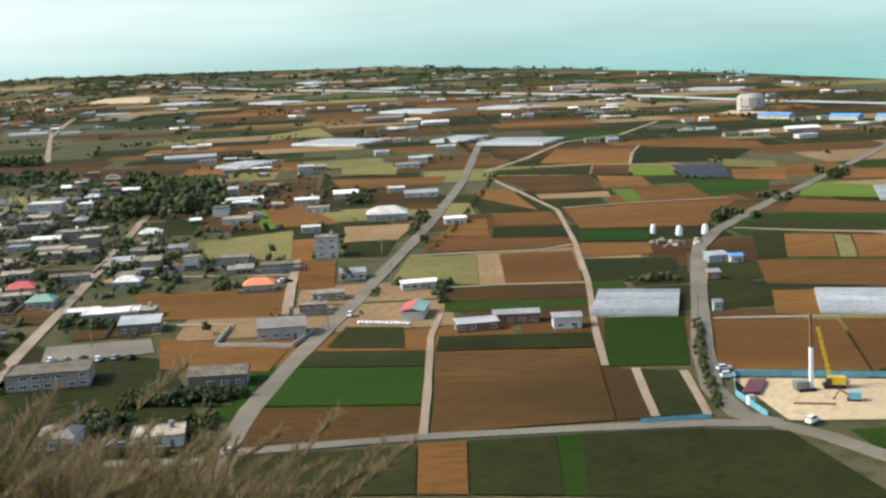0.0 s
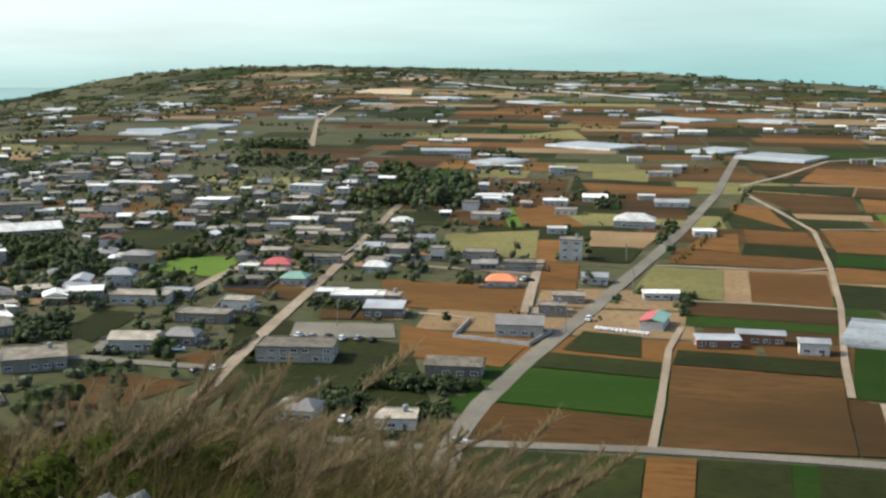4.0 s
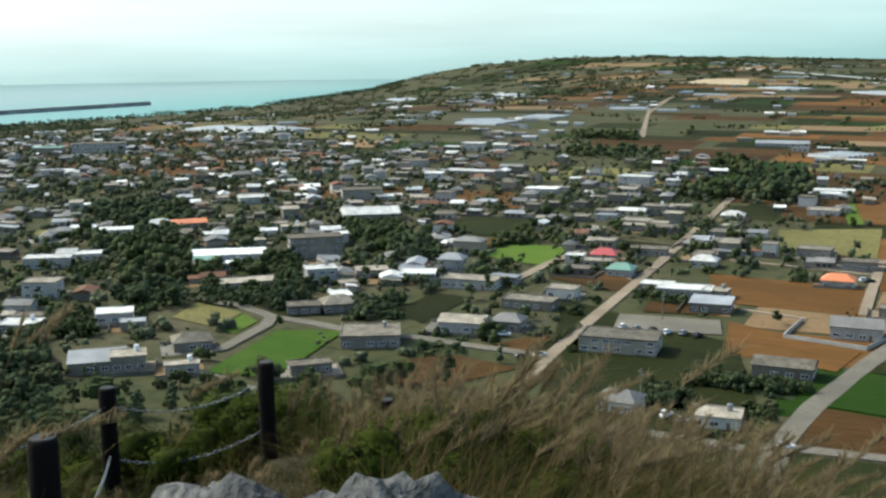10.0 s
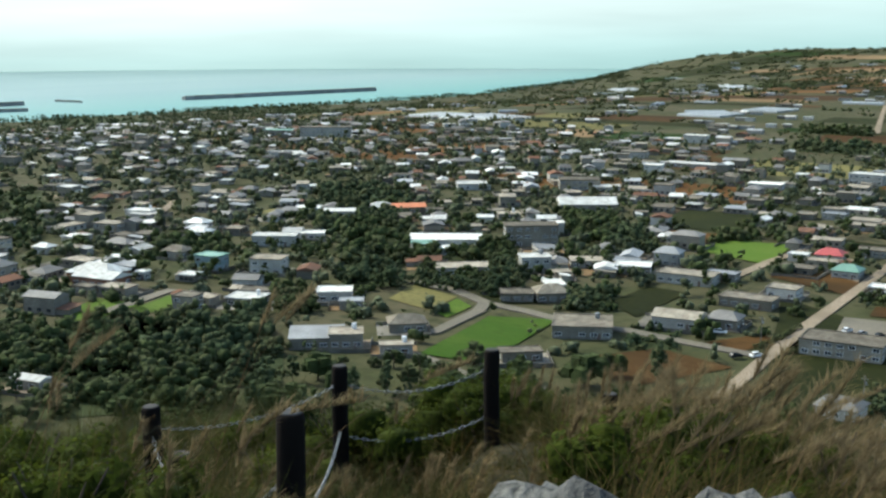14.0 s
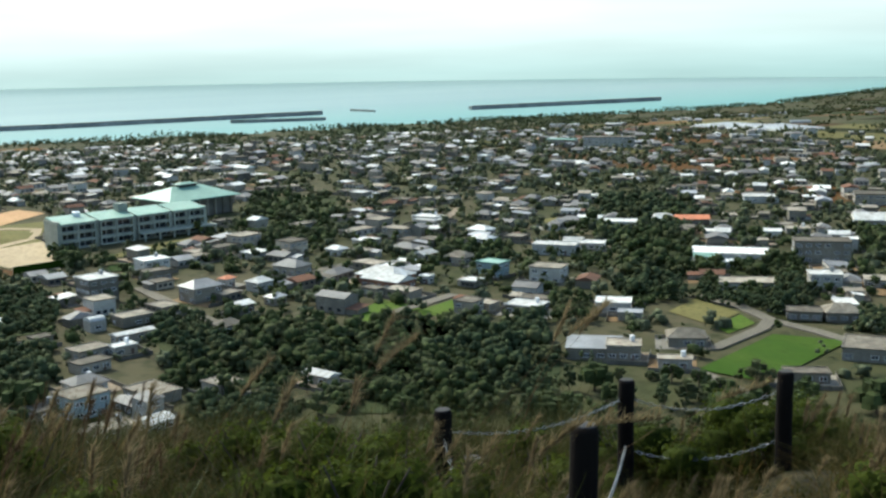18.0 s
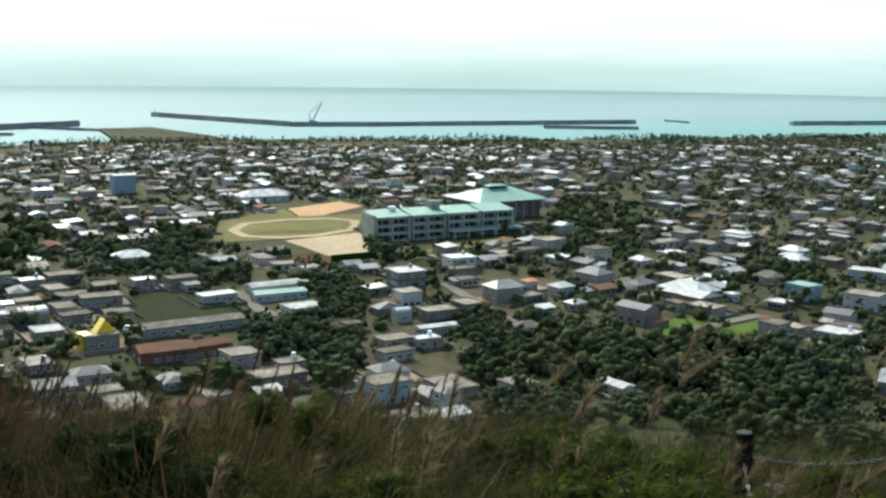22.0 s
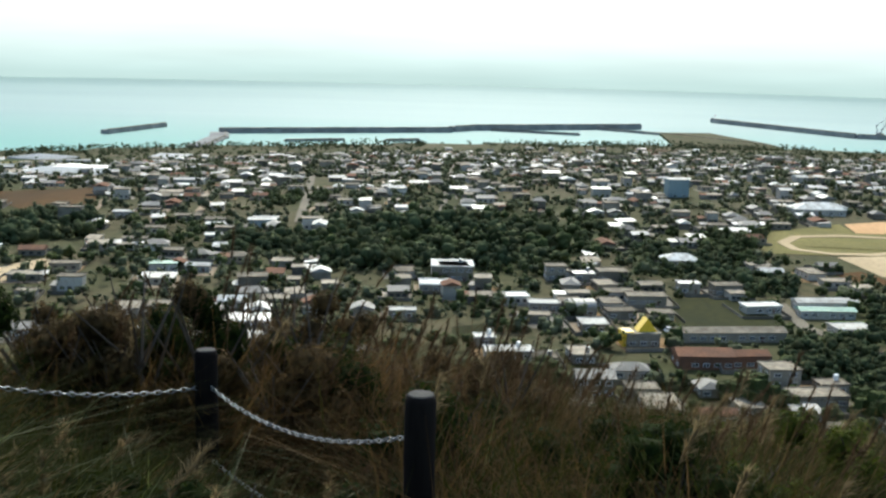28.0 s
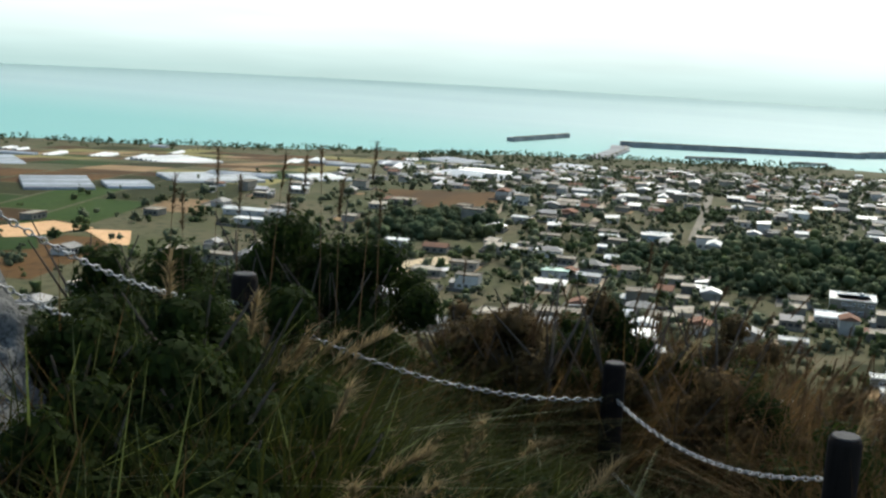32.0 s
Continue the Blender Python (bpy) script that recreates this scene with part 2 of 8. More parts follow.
def backdrop_material():
    """The hazy sky low over the sea: paler towards the sun's side and with height above the horizon."""
    m = bpy.data.materials.new("hazy_sky")
    m.use_nodes = True
    nt = m.node_tree
    nt.nodes.clear()
    out, em = nt.nodes.new("ShaderNodeOutputMaterial"), nt.nodes.new("ShaderNodeEmission")
    geo, sep = nt.nodes.new("ShaderNodeNewGeometry"), nt.nodes.new("ShaderNodeSeparateXYZ")
    nt.links.new(geo.outputs["Position"], sep.inputs[0])
    cloud = noise_node(nt, 0.0011, 3.0, (1, 1, 9))

    def grade(stops):
        r = nt.nodes.new("ShaderNodeValToRGB")
        rng = nt.nodes.new("ShaderNodeMapRange")
        rng.inputs["From Min"].default_value, rng.inputs["From Max"].default_value = -40.0, 460.0
        nt.links.new(sep.outputs[2], rng.inputs["Value"])
        nt.links.new(rng.outputs[0], r.inputs[0])
        ends = r.color_ramp.elements
        ends[0].position, ends[0].color = (stops[0][0] + 40) / 500, (*stops[0][1], 1)
        ends[1].position, ends[1].color = (stops[-1][0] + 40) / 500, (*stops[-1][1], 1)
        for pos, c in stops[1:-1]:
            ends.new((pos + 40) / 500).color = (*c, 1)
        return r.outputs[0]

    away = grade([(-40, (0.29, 0.53, 0.525)), (30, (0.31, 0.54, 0.535)), (120, (0.38, 0.59, 0.585)), (230, (0.47, 0.65, 0.64)), (330, (0.52, 0.69, 0.68))])
    toward = grade([(-40, (0.56, 0.69, 0.67)), (30, (0.59, 0.72, 0.70)), (90, (0.70, 0.81, 0.79)), (150, (0.85, 0.92, 0.90)), (230, (0.98, 1.0, 0.98)), (330, (1.05, 1.05, 1.03))])
    side = nt.nodes.new("ShaderNodeMapRange")
    side.interpolation_type = "SMOOTHSTEP"
    side.inputs["From Min"].default_value, side.inputs["From Max"].default_value = 900.0, -5300.0
    nt.links.new(sep.outputs[0], side.inputs["Value"])
    col = mixed(nt, side.outputs[0], away, toward, 0.0, 1.0)
    light = nt.nodes.new("ShaderNodeMapRange")
    light.inputs["To Min"].default_value, light.inputs["To Max"].default_value = 0.51, 0.69
    nt.links.new(cloud.outputs[0], light.inputs["Value"])
    nt.links.new(light.outputs[0], em.inputs[1])
    nt.links.new(col, em.inputs[0])
    nt.links.new(em.outputs[0], out.inputs[0])
    return m


M["sea"], M["hazy_sky"] = sea_material(), backdrop_material()

# ---- relief ----
COAST_Y = [-4000, -2500, -1234, -800, -490, -110, 300, 560, 1100, 1600, 2065, 2490, 3300, 3700, 4100, 4700]
COAST_X = [-300, -600, -1370, -1660, -1865, -2060, -2150, -2120, -2000, -1930, -1850, -1860, -2050, -2200, -2310, -2400]
NORTH_Y = [-4000, 1000, 1904, 2222, 2502, 3005, 3648, 4008, 4700]
NORTH_X = [1100, 900, 715, 645, 602, 440, 195, 30, -250]
RIM_YAW = [-30, 5, 16, 20, 23, 26, 29, 31.5]
RIM_Z = [72, 74, 87, 92, 86, 65, 32, 8]


def ease(a, b, v):
    u = min(1.0, max(0.0, (v - a) / (b - a)))
    return u * u * (3 - 2 * u)


def coast_x(y):
    return float(np.interp(y, COAST_Y, COAST_X))


def land(x, y):
    """Height of the island's surface, without the hill; below zero off the coast."""
    d, r = x - coast_x(y), math.hypot(x, y)
    z = 2.5 + 72 * ease(0, 1350, d)
    if r > 3000 and y > 0:
        rim = float(np.interp(math.degrees(math.atan2(-x, y)), RIM_YAW, RIM_Z))
        z += (rim - z) * ease(3000, 4600, r) * ease(-20, 120, d)
    out = max(-d, x - float(np.interp(y, NORTH_Y, NORTH_X)), r - 4680 - 60 * math.sin(x / 260), -3500 - y)
    return z - (z + 8) * ease(0, 26, out)


def ground(x, y):
    """Height of the ground: the island with the rocky hill on which the camera stands."""
    r = math.hypot(x, y)
    if r > 260:
        return land(x, y)
    yaw = math.degrees(math.atan2(-x, y))
    side = float(np.interp(yaw, [-180, -30, 0, 6, 13, 21, 28, 36, 41, 57, 64, 75, 90, 100, 106, 112, 118, 124, 140, 180], [-1.0, -2.0, -1.6, -1.0, -0.6, -0.35, 0, 0, -0.6, -0.6, 0, 0, 0.2, 0.35, 0.35, 0.35, 0.4, 0.55, 0.9, -1.0]))
    r0, r1 = float(np.interp(yaw, [38, 42, 60, 104, 114], [3.5, 3.5, 5.5, 5.5, 2.0])), float(np.interp(yaw, [38, 42, 60, 104, 114], [9.0, 7.0, 10.5, 10.5, 6.0]))
    near = EYE_Z - 2.2 - 0.22 * max(0.0, r - 3.2) + 1.1 * side * ease(r0, r1, r) - 0.85 * max(0.0, r - 14.0)
    if r < 3.2:
        near = max(near, EYE_Z - 1.6 - 0.2 * r)
    far = 76 + 50 * math.exp(-r / 70)
    far = far + (land(x, y) - far) * ease(150, 260, r)
    return max(near, far) if r < 200 else far


# ---- the island, the sea, the sky's rim ----
def mesh_of(name, verts, faces, material=None, smooth=False):
    me = bpy.data.meshes.new(name)
    me.from_pydata([tuple(v) for v in verts], [], faces)
    if material:
        me.materials.append(material)
    if smooth:
        me.shade_smooth()
    me.update()
    return me


def build_ground():
    rings = [0.0] + [0.8 * i for i in range(1, 25)] + [19.2 * 1.045 ** i for i in range(1, 80)] + [621.0 * 1.025 ** i for i in range(1, 86)]
    rings = [r for r in rings if r < 4900] + [4940]
    n = 460
    verts, faces = [], []
    for r in rings:
        for j in range(n):
            a = 2 * math.pi * j / n
            x, y = -r * math.sin(a), r * math.cos(a)
            bump = 0.16 * noise.noise((x * 0.8, y * 0.8, 3.0)) if r < 30 else 0.0
            verts.append((x, y, ground(x, y) + bump))
    for i in range(len(rings) - 1):
        for j in range(n):
            k = (j + 1) % n
            faces.append((i * n + j, (i + 1) * n + j, (i + 1) * n + k, i * n + k))
    ob = new("ground", mesh_of("ground", verts, faces, M["scrub"], True))
    # hilltop faces take the thatch colour with the grass's shade in it
    ob.data.materials.append(M["shaded_thatch"])
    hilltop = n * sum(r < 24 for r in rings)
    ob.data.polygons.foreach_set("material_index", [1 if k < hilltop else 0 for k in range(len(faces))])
    return tagged(ob, "green-brown island ground sloping down to the sea", "ground", kind="structure")


build_ground()


def ring_mesh(name, r0, r1, z0, z1, material, n=120):
    verts, faces = [], []
    for j in range(n):
        a = 2 * math.pi * j / n
        verts += [(r0 * math.cos(a), r0 * math.sin(a), z0), (r1 * math.cos(a), r1 * math.sin(a), z1)]
    for j in range(n):
        k = (j + 1) % n
        faces.append((2 * j, 2 * j + 1, 2 * k + 1, 2 * k))
    return mesh_of(name, verts, faces, material, True)


tagged(new("water", ring_mesh("water", 400, 4965, 0, 0, M["sea"])), "calm pale turquoise sea under haze", "sea", kind="structure")
rim = tagged(new("backdrop", ring_mesh("backdrop", 4960, 4960, -60, 478, M["hazy_sky"])), "pale hazy sky low over the sea", "sky", kind="structure")
rim.visible_shadow = False  # the sky lets the sun through


QUADS, LINES, TAKEN = [], [], []


def inside(q, x, y):
    side = [(b[0] - a[0]) * (y - a[1]) - (b[1] - a[1]) * (x - a[0]) for a, b in zip(q, q[1:] + q[:1])]
    return all(s > 0 for s in side) or all(s < 0 for s in side)


def free(x, y, r):
    """Is there room for a thing of radius r, clear of fields, roads and other things?"""
    if any(abs(x - a) + abs(y - b) < 1.2 * (r + c) for a, b, c in TAKEN) or any(inside(q, x, y) for q in QUADS):
        return False
    for a, b, w in LINES:
        d = Vector((b[0] - a[0], b[1] - a[1]))
        u = max(0, min(1, ((x - a[0]) * d.x + (y - a[1]) * d.y) / d.length_squared))
        if math.hypot(x - a[0] - u * d.x, y - a[1] - u * d.y) < w + r * 0.8:
            return False
    return True


def strip(name, pts, width, material, label, category, lift=0.46, kind="structure"):
    """A road along a line of points, laid on the ground with kerb-high edges."""
    line = []
    lift += 0.005 * (len(LINES) % 25)
    LINES.extend((a, b, width / 2) for a, b in zip(pts, pts[1:]))
    for (x0, y0), (x1, y1) in zip(pts, pts[1:]):
        steps = max(1, int(math.hypot(x1 - x0, y1 - y0) / 14))
        line += [(x0 + (x1 - x0) * i / steps, y0 + (y1 - y0) * i / steps) for i in range(steps)]
    line.append(pts[-1])
    verts, faces = [], []
    for i, (x, y) in enumerate(line):
        a, b = line[max(0, i - 1)], line[min(len(line) - 1, i + 1)]
        d = Vector((b[0] - a[0], b[1] - a[1])).normalized()
        w = width / 2 * (1 + 0.07 * math.sin(i * 2.3 + x))
        z = ground(x, y) + lift
        for s, dz in ((-1, -0.5), (-1, 0), (1, 0), (1, -0.5)):
            verts.append((x - d.y * w * s, y + d.x * w * s, z + dz))
        if i:
            o = 4 * (i - 1)
            faces += [(o + k, o + k + 1, o + k + 5, o + k + 4) for k in range(3)]
    me = mesh_of(name, verts, faces, material)
    return tagged(new(name, me), label, category, kind=kind)


FIELD_LABEL = {"soil": "ploughed field of red soil", "dark_soil": "ploughed field of dark brown soil", "pale_soil": "bare field of pale dry soil", "crop": "field of dark green crop",
               "bright_crop": "field of bright green crop", "fresh_crop": "field of fresh green crop", "meadow": "rough field of dull grass", "hay": "field of dry yellow-green grass", "mesh_net": "field under black shade netting",
               "sand": "open yard of pale sand", "orange_sand": "sports ground of orange sand", "track": "beaten earth yard", "asphalt": "paved grey yard", "film": "field under pale film", "shaded_litter": "undergrowth beneath dense trees, their shade put into its colour"}
field_count = [0]


def field(kind, a, b, c, d, lift=None):
    """A field between four corners, laid over the ground, with a soft uneven rim."""
    field_count[0] += 1
    if lift is None:
        QUADS.append([a, b, c, d])
    lift = lift or 0.30 + 0.004 * (field_count[0] % 36)
    size = max(math.dist(a, b), math.dist(b, c), math.dist(c, d), math.dist(d, a))
    n = max(2, min(14, int(size / 16)))
    verts, faces = [], []
    for i in range(n + 1):
        for j in range(n + 1):
            u, v = i / n, j / n
            x = (a[0] * (1 - u) + b[0] * u) * (1 - v) + (d[0] * (1 - u) + c[0] * u) * v
            y = (a[1] * (1 - u) + b[1] * u) * (1 - v) + (d[1] * (1 - u) + c[1] * u) * v
            if i in (0, n) or j in (0, n):
                x, y = x + size * 0.006 * noise.noise((x * 0.13, y * 0.13, 1)), y + size * 0.006 * noise.noise((x * 0.13, y * 0.13, 7))
            verts.append((x, y, ground(x, y) + lift))
    for i in range(n):
        for j in range(n):
            faces.append((i * (n + 1) + j, (i + 1) * (n + 1) + j, (i + 1) * (n + 1) + j + 1, i * (n + 1) + j + 1))
    me = mesh_of("field", verts, faces, M[kind])
    if me.polygons[0].normal.z < 0:
        me.flip_normals()
    return tagged(new("field", me), FIELD_LABEL[kind], "field", kind="structure")


# ---- pieces that many things share ----
def unit_box():
    v = [(x, y, z) for z in (0, 1) for y in (-0.5, 0.5) for x in (-0.5, 0.5)]
    return v, [(0, 2, 3, 1), (4, 5, 7, 6), (0, 1, 5, 4), (1, 3, 7, 5), (3, 2, 6, 7), (2, 0, 4, 6)]


def unit_slab():
    """A flat roof: a slab with a low upstand round a sunk deck."""
    v, f = unit_box()
    v += [(x, y, z) for z in (1.0, 0.45) for y in (-0.47, 0.47) for x in (-0.475, 0.475)]
    f = [q for q in f if q != (4, 5, 7, 6)]
    f += [(4, 5, 9, 8), (5, 7, 11, 9), (7, 6, 10, 11), (6, 4, 8, 10), (8, 9, 13, 12), (9, 11, 15, 13), (11, 10, 14, 15), (10, 8, 12, 14), (12, 13, 15, 14)]
    return v, f


def unit_hip():
    v = [(x, y, z) for z in (0, 0.1) for y in (-0.5, 0.5) for x in (-0.5, 0.5)] + [(-0.2, 0, 1), (0.2, 0, 1)]
    return v, [(0, 2, 3, 1), (0, 1, 5, 4), (1, 3, 7, 5), (3, 2, 6, 7), (2, 0, 4, 6), (4, 5, 9, 8), (5, 7, 9), (7, 6, 8, 9), (6, 4, 8)]


def unit_gable():
    v = [(x, y, z) for z in (0, 0.1) for y in (-0.5, 0.5) for x in (-0.5, 0.5)] + [(-0.5, 0, 1), (0.5, 0, 1)]
    return v, [(0, 2, 3, 1), (0, 1, 5, 4), (3, 2, 6, 7), (4, 5, 9, 8), (7, 6, 8, 9), (1, 3, 7, 9, 5), (2, 0, 4, 8, 6)]


def unit_shed():
    v = [(x, y, z) for y in (-0.5, 0.5) for z in (0, 0.15) for x in (-0.5, 0.5)]
    v = [(x, y, z + (0.75 if y > 0 else 0)) for x, y, z in v]
    return v, [(0, 1, 3, 2), (5, 4, 6, 7), (2, 3, 7, 6), (1, 0, 4, 5), (0, 2, 6, 4), (3, 1, 5, 7)]


def unit_arch(n=8):
    v = []
    for x in (-0.5, 0.5):
        for i in range(n + 1):
            a = math.pi * i / n
            v.append((x, -0.5 * math.cos(a), math.sin(a)))
    f = [(i, i + 1, n + 2 + i, n + 1 + i) for i in range(n)] + [tuple(range(n, -1, -1)), tuple(range(n + 1, 2 * n + 2))]
    return v, f


def unit_drum(n=14):
    v = [(0.5 * math.cos(2 * math.pi * i / n), 0.5 * math.sin(2 * math.pi * i / n), z) for z in (0, 0.94) for i in range(n)]
    v += [(0.86 * x, 0.86 * y, 1.0) for x, y, _ in v[:n]]
    f = [(i, (i + 1) % n, n + (i + 1) % n, n + i) for i in range(n)] + [(n + i, n + (i + 1) % n, 2 * n + (i + 1) % n, 2 * n + i) for i in range(n)]
    return v, f + [tuple(range(2 * n, 3 * n)), tuple(range(n - 1, -1, -1))]


def unit_window():
    """A window: a proud frame round a sunk pane, with a sill; it looks towards -y."""
    v, f = [], []

    def add(x0, x1, y0, y1, z0, z1):
        o = len(v)
        bv, bf = unit_box()
        v.extend((x0 + (x + 0.5) * (x1 - x0), y0 + (y + 0.5) * (y1 - y0), z0 + z * (z1 - z0)) for x, y, z in bv)
        f.extend(tuple(i + o for i in q) for q in bf)
    add(-0.46, 0.46, -0.3, 0.4, 0.05, 0.95)
    for a in ((-0.5, -0.44, -1, 0.5, 0, 1), (0.44, 0.5, -1, 0.5, 0, 1), (-0.44, 0.44, -1, 0.5, 0.92, 1), (-0.44, 0.44, -1, 0.5, 0, 0.08), (-0.03, 0.03, -0.7, 0.5, 0.08, 0.92)):
        add(*a)
    return v, f


UNIT = {"box": unit_box(), "slab": unit_slab(), "hip": unit_hip(), "gable": unit_gable(), "shed": unit_shed(), "arch": unit_arch(), "drum": unit_drum(), "window": unit_window()}
shared = {}


UNIT["pane"] = (UNIT["window"][0], UNIT["window"][1][:6])
UNIT["window_frame"] = (UNIT["window"][0], UNIT["window"][1][6:])


def piece(name, shape, material, parent, loc, size, turn=0.0, label=""):
    """A part of a thing, made from one of the shared shapes, sized and set by its base's middle."""
    key = (shape, material)
    if key not in shared:
        shared[key] = mesh_of(name, *UNIT[shape], M[material])
        if shape == "window":
            shared[key].materials.append(M["glass"])
            for p in list(shared[key].polygons)[:6]:
                p.material_index = 1
    ob = new(name, shared[key])
    ob.parent, ob.location, ob.scale, ob.rotation_euler = parent, loc, size, (0, 0, radians(turn))
    return tagged(ob, label) if label else ob


def root(name, x, y, turn, label, category, group="", z=None):
    ob = new(name)
    ob.location, ob.rotation_euler = (x, y, ground(x, y) if z is None else z), (0, 0, radians(turn))
    return tagged(ob, label, category, group)


WALL_WORD = {"concrete": "grey concrete", "dark_concrete": "dark stained concrete", "plaster": "white plastered", "beige": "beige plastered", "blue_wall": "pale blue plastered", "rust": "rusty sheet"}
ROOF_WORD = {"roof_grey": "weathered grey flat roof", "roof_white": "bright white roof", "roof_metal": "galvanised metal roof", "roof_tile": "grey tiled hip roof", "roof_orange": "orange tiled roof",
             "roof_red": "red metal roof", "roof_green": "green metal roof", "roof_blue": "blue metal roof", "rust": "rusty metal roof", "film": "pale film roof"}


def house(x, y, w, d, h, turn, wall="concrete", roof="roof_grey", shape="slab", detail=2, name="house", tank=False, rise=None):
    """A house: walls, a roof of the given shape, windows on its sides, a door; w along its front, which looks towards -y before the turn."""
    storeys = max(1, round(h / 3.1))
    low = min(ground(x + dx * w / 2, y + dy * d / 2) for dx in (-1, 1) for dy in (-1, 1)) - 0.4
    word = "%s %s-storey house with %s" % (WALL_WORD[wall], ("one", "two", "three", "four")[min(3, storeys - 1)], ROOF_WORD[roof])
    hs = root(name, x, y, turn, word, "house", "houses of the village", low)
    base = ground(x, y) - low
    TAKEN.append((x, y, 0.5 * max(w, d)))
    piece("wall", "box", wall, hs, (0, 0, 0), (w, d, h + base))
    over = {"slab": 0.7, "hip": 1.0, "gable": 0.9, "shed": 0.6, "arch": 0.0, "box": 0}[shape]
    rise = rise or {"slab": 0.45, "hip": 0.26 * min(w, d), "gable": 0.18 * min(w, d), "shed": 0.9, "arch": 0.25 * min(w, d), "box": 0.3}[shape]
    close = math.hypot(x, y) < 440
    along = w < d and shape in ("hip", "gable")
    piece("roof", shape, roof, hs, (0, 0, h + base - 0.05), ((d if along else w) + over, (w if along else d) + over, rise), 90 if along else 0)
    if detail >= 1:
        faces = ((0, w, d), (90, d, w), (180, w, d), (270, d, w)) if detail > 1 else ((0, w, d), (90, d, w))
        for turn_f, run, deep in faces:
            n = max(1, int(run / (3.4 if detail > 1 else 5.5)))
            for s in range(storeys if detail > 1 else 1):
                for i in range(n):
                    if detail > 1 and (i * 7 + s * 3 + int(turn_f / 90) + int(abs(x))) % 5 == 0:
                        continue
                    u = (i + 0.5) / n * run - run / 2
                    a = radians(turn_f)
                    px, py = u * math.cos(a) + (deep / 2) * math.sin(a), u * math.sin(a) - (deep / 2) * math.cos(a)
                    ww = min(2.2, run / n * 0.6)
                    z = base + 0.95 + s * h / storeys
                    if close:
                        frame_piece = piece("window", "window_frame", "white_paint", hs, (px, py, z), (ww, 0.08, 1.25), turn_f)
                        piece("pane", "pane", "glass", frame_piece, (0, 0, 0), (1, 1, 1))
                    else:
                        piece("window", "window", "white_paint", hs, (px, py, z), (ww, 0.08, 1.25), turn_f)
        if detail > 1:
            piece("door", "box", "door", hs, (w * 0.28, -d / 2 - 0.01, base), (0.95, 0.12, 2.05))
    if tank:
        piece("water_tank", "drum", "white_paint" if int(x) % 2 else "steel", hs, (w * 0.25, d * 0.2, h + base + 0.3), (1.5, 1.5, 1.7))
    return hs


def greenhouse(x, y, w, d, turn, h=2.6, bays=0, roof="film"):
    """A row of film tunnels side by side, w long."""
    bays = bays or max(1, round(d / 6.5))
    low = ground(x, y) - 0.2
    TAKEN.append((x, y, 0.5 * max(w, d)))
    g = root("greenhouse", x, y, turn, "long low greenhouse of pale film tunnels", "greenhouse", "greenhouses", low)
    for i in range(bays):
        piece("tunnel", "arch", roof, g, (0, (i + 0.5) / bays * d - d / 2, 0.2), (w, d / bays * 0.98, h))
    return g


# ---- trees ----
def quads(name, verts, faces, material):
    me = bpy.data.meshes.new(name)
    me.vertices.add(len(verts))
    me.vertices.foreach_set("co", verts.astype(np.float32).ravel())
    me.loops.add(faces.size)
    me.loops.foreach_set("vertex_index", faces.astype(np.int32).ravel())
    me.polygons.add(len(faces))
    me.polygons.foreach_set("loop_start", np.arange(0, faces.size, 4, dtype=np.int32))
    me.materials.append(material)
    me.update(calc_edges=True)
    return me


def quad_ball():
    """A lump of six faces, for the hearts of leaf clumps."""
    v, f = unit_box()
    return np.array([Vector((x, y, z - 0.5)).normalized() for x, y, z in v]), np.array(f)


CORE_V, CORE_F = quad_ball()


def lump():
    """A rounded lump of 24 faces."""
    grid = [(i - 1, j - 1, k - 1) for i in range(3) for j in range(3) for k in range(3) if 1 in (abs(i - 1), abs(j - 1), abs(k - 1))]
    at_ = {p: n for n, p in enumerate(grid)}
    f = []
    for ax in range(3):
        for side in (-1, 1):
            for u in (-1, 0):
                for v in (-1, 0):
                    q = []
                    for du, dv in ((0, 0), (1, 0), (1, 1), (0, 1)):
                        p = [0, 0, 0]
                        p[ax], p[(ax + 1) % 3], p[(ax + 2) % 3] = side, u + du, v + dv
                        q.append(at_[tuple(p)])
                    f.append(tuple(q if side > 0 else q[::-1]))
    return np.array([Vector(p).normalized() for p in grid]), np.array(f)


LUMP_V, LUMP_F = lump()


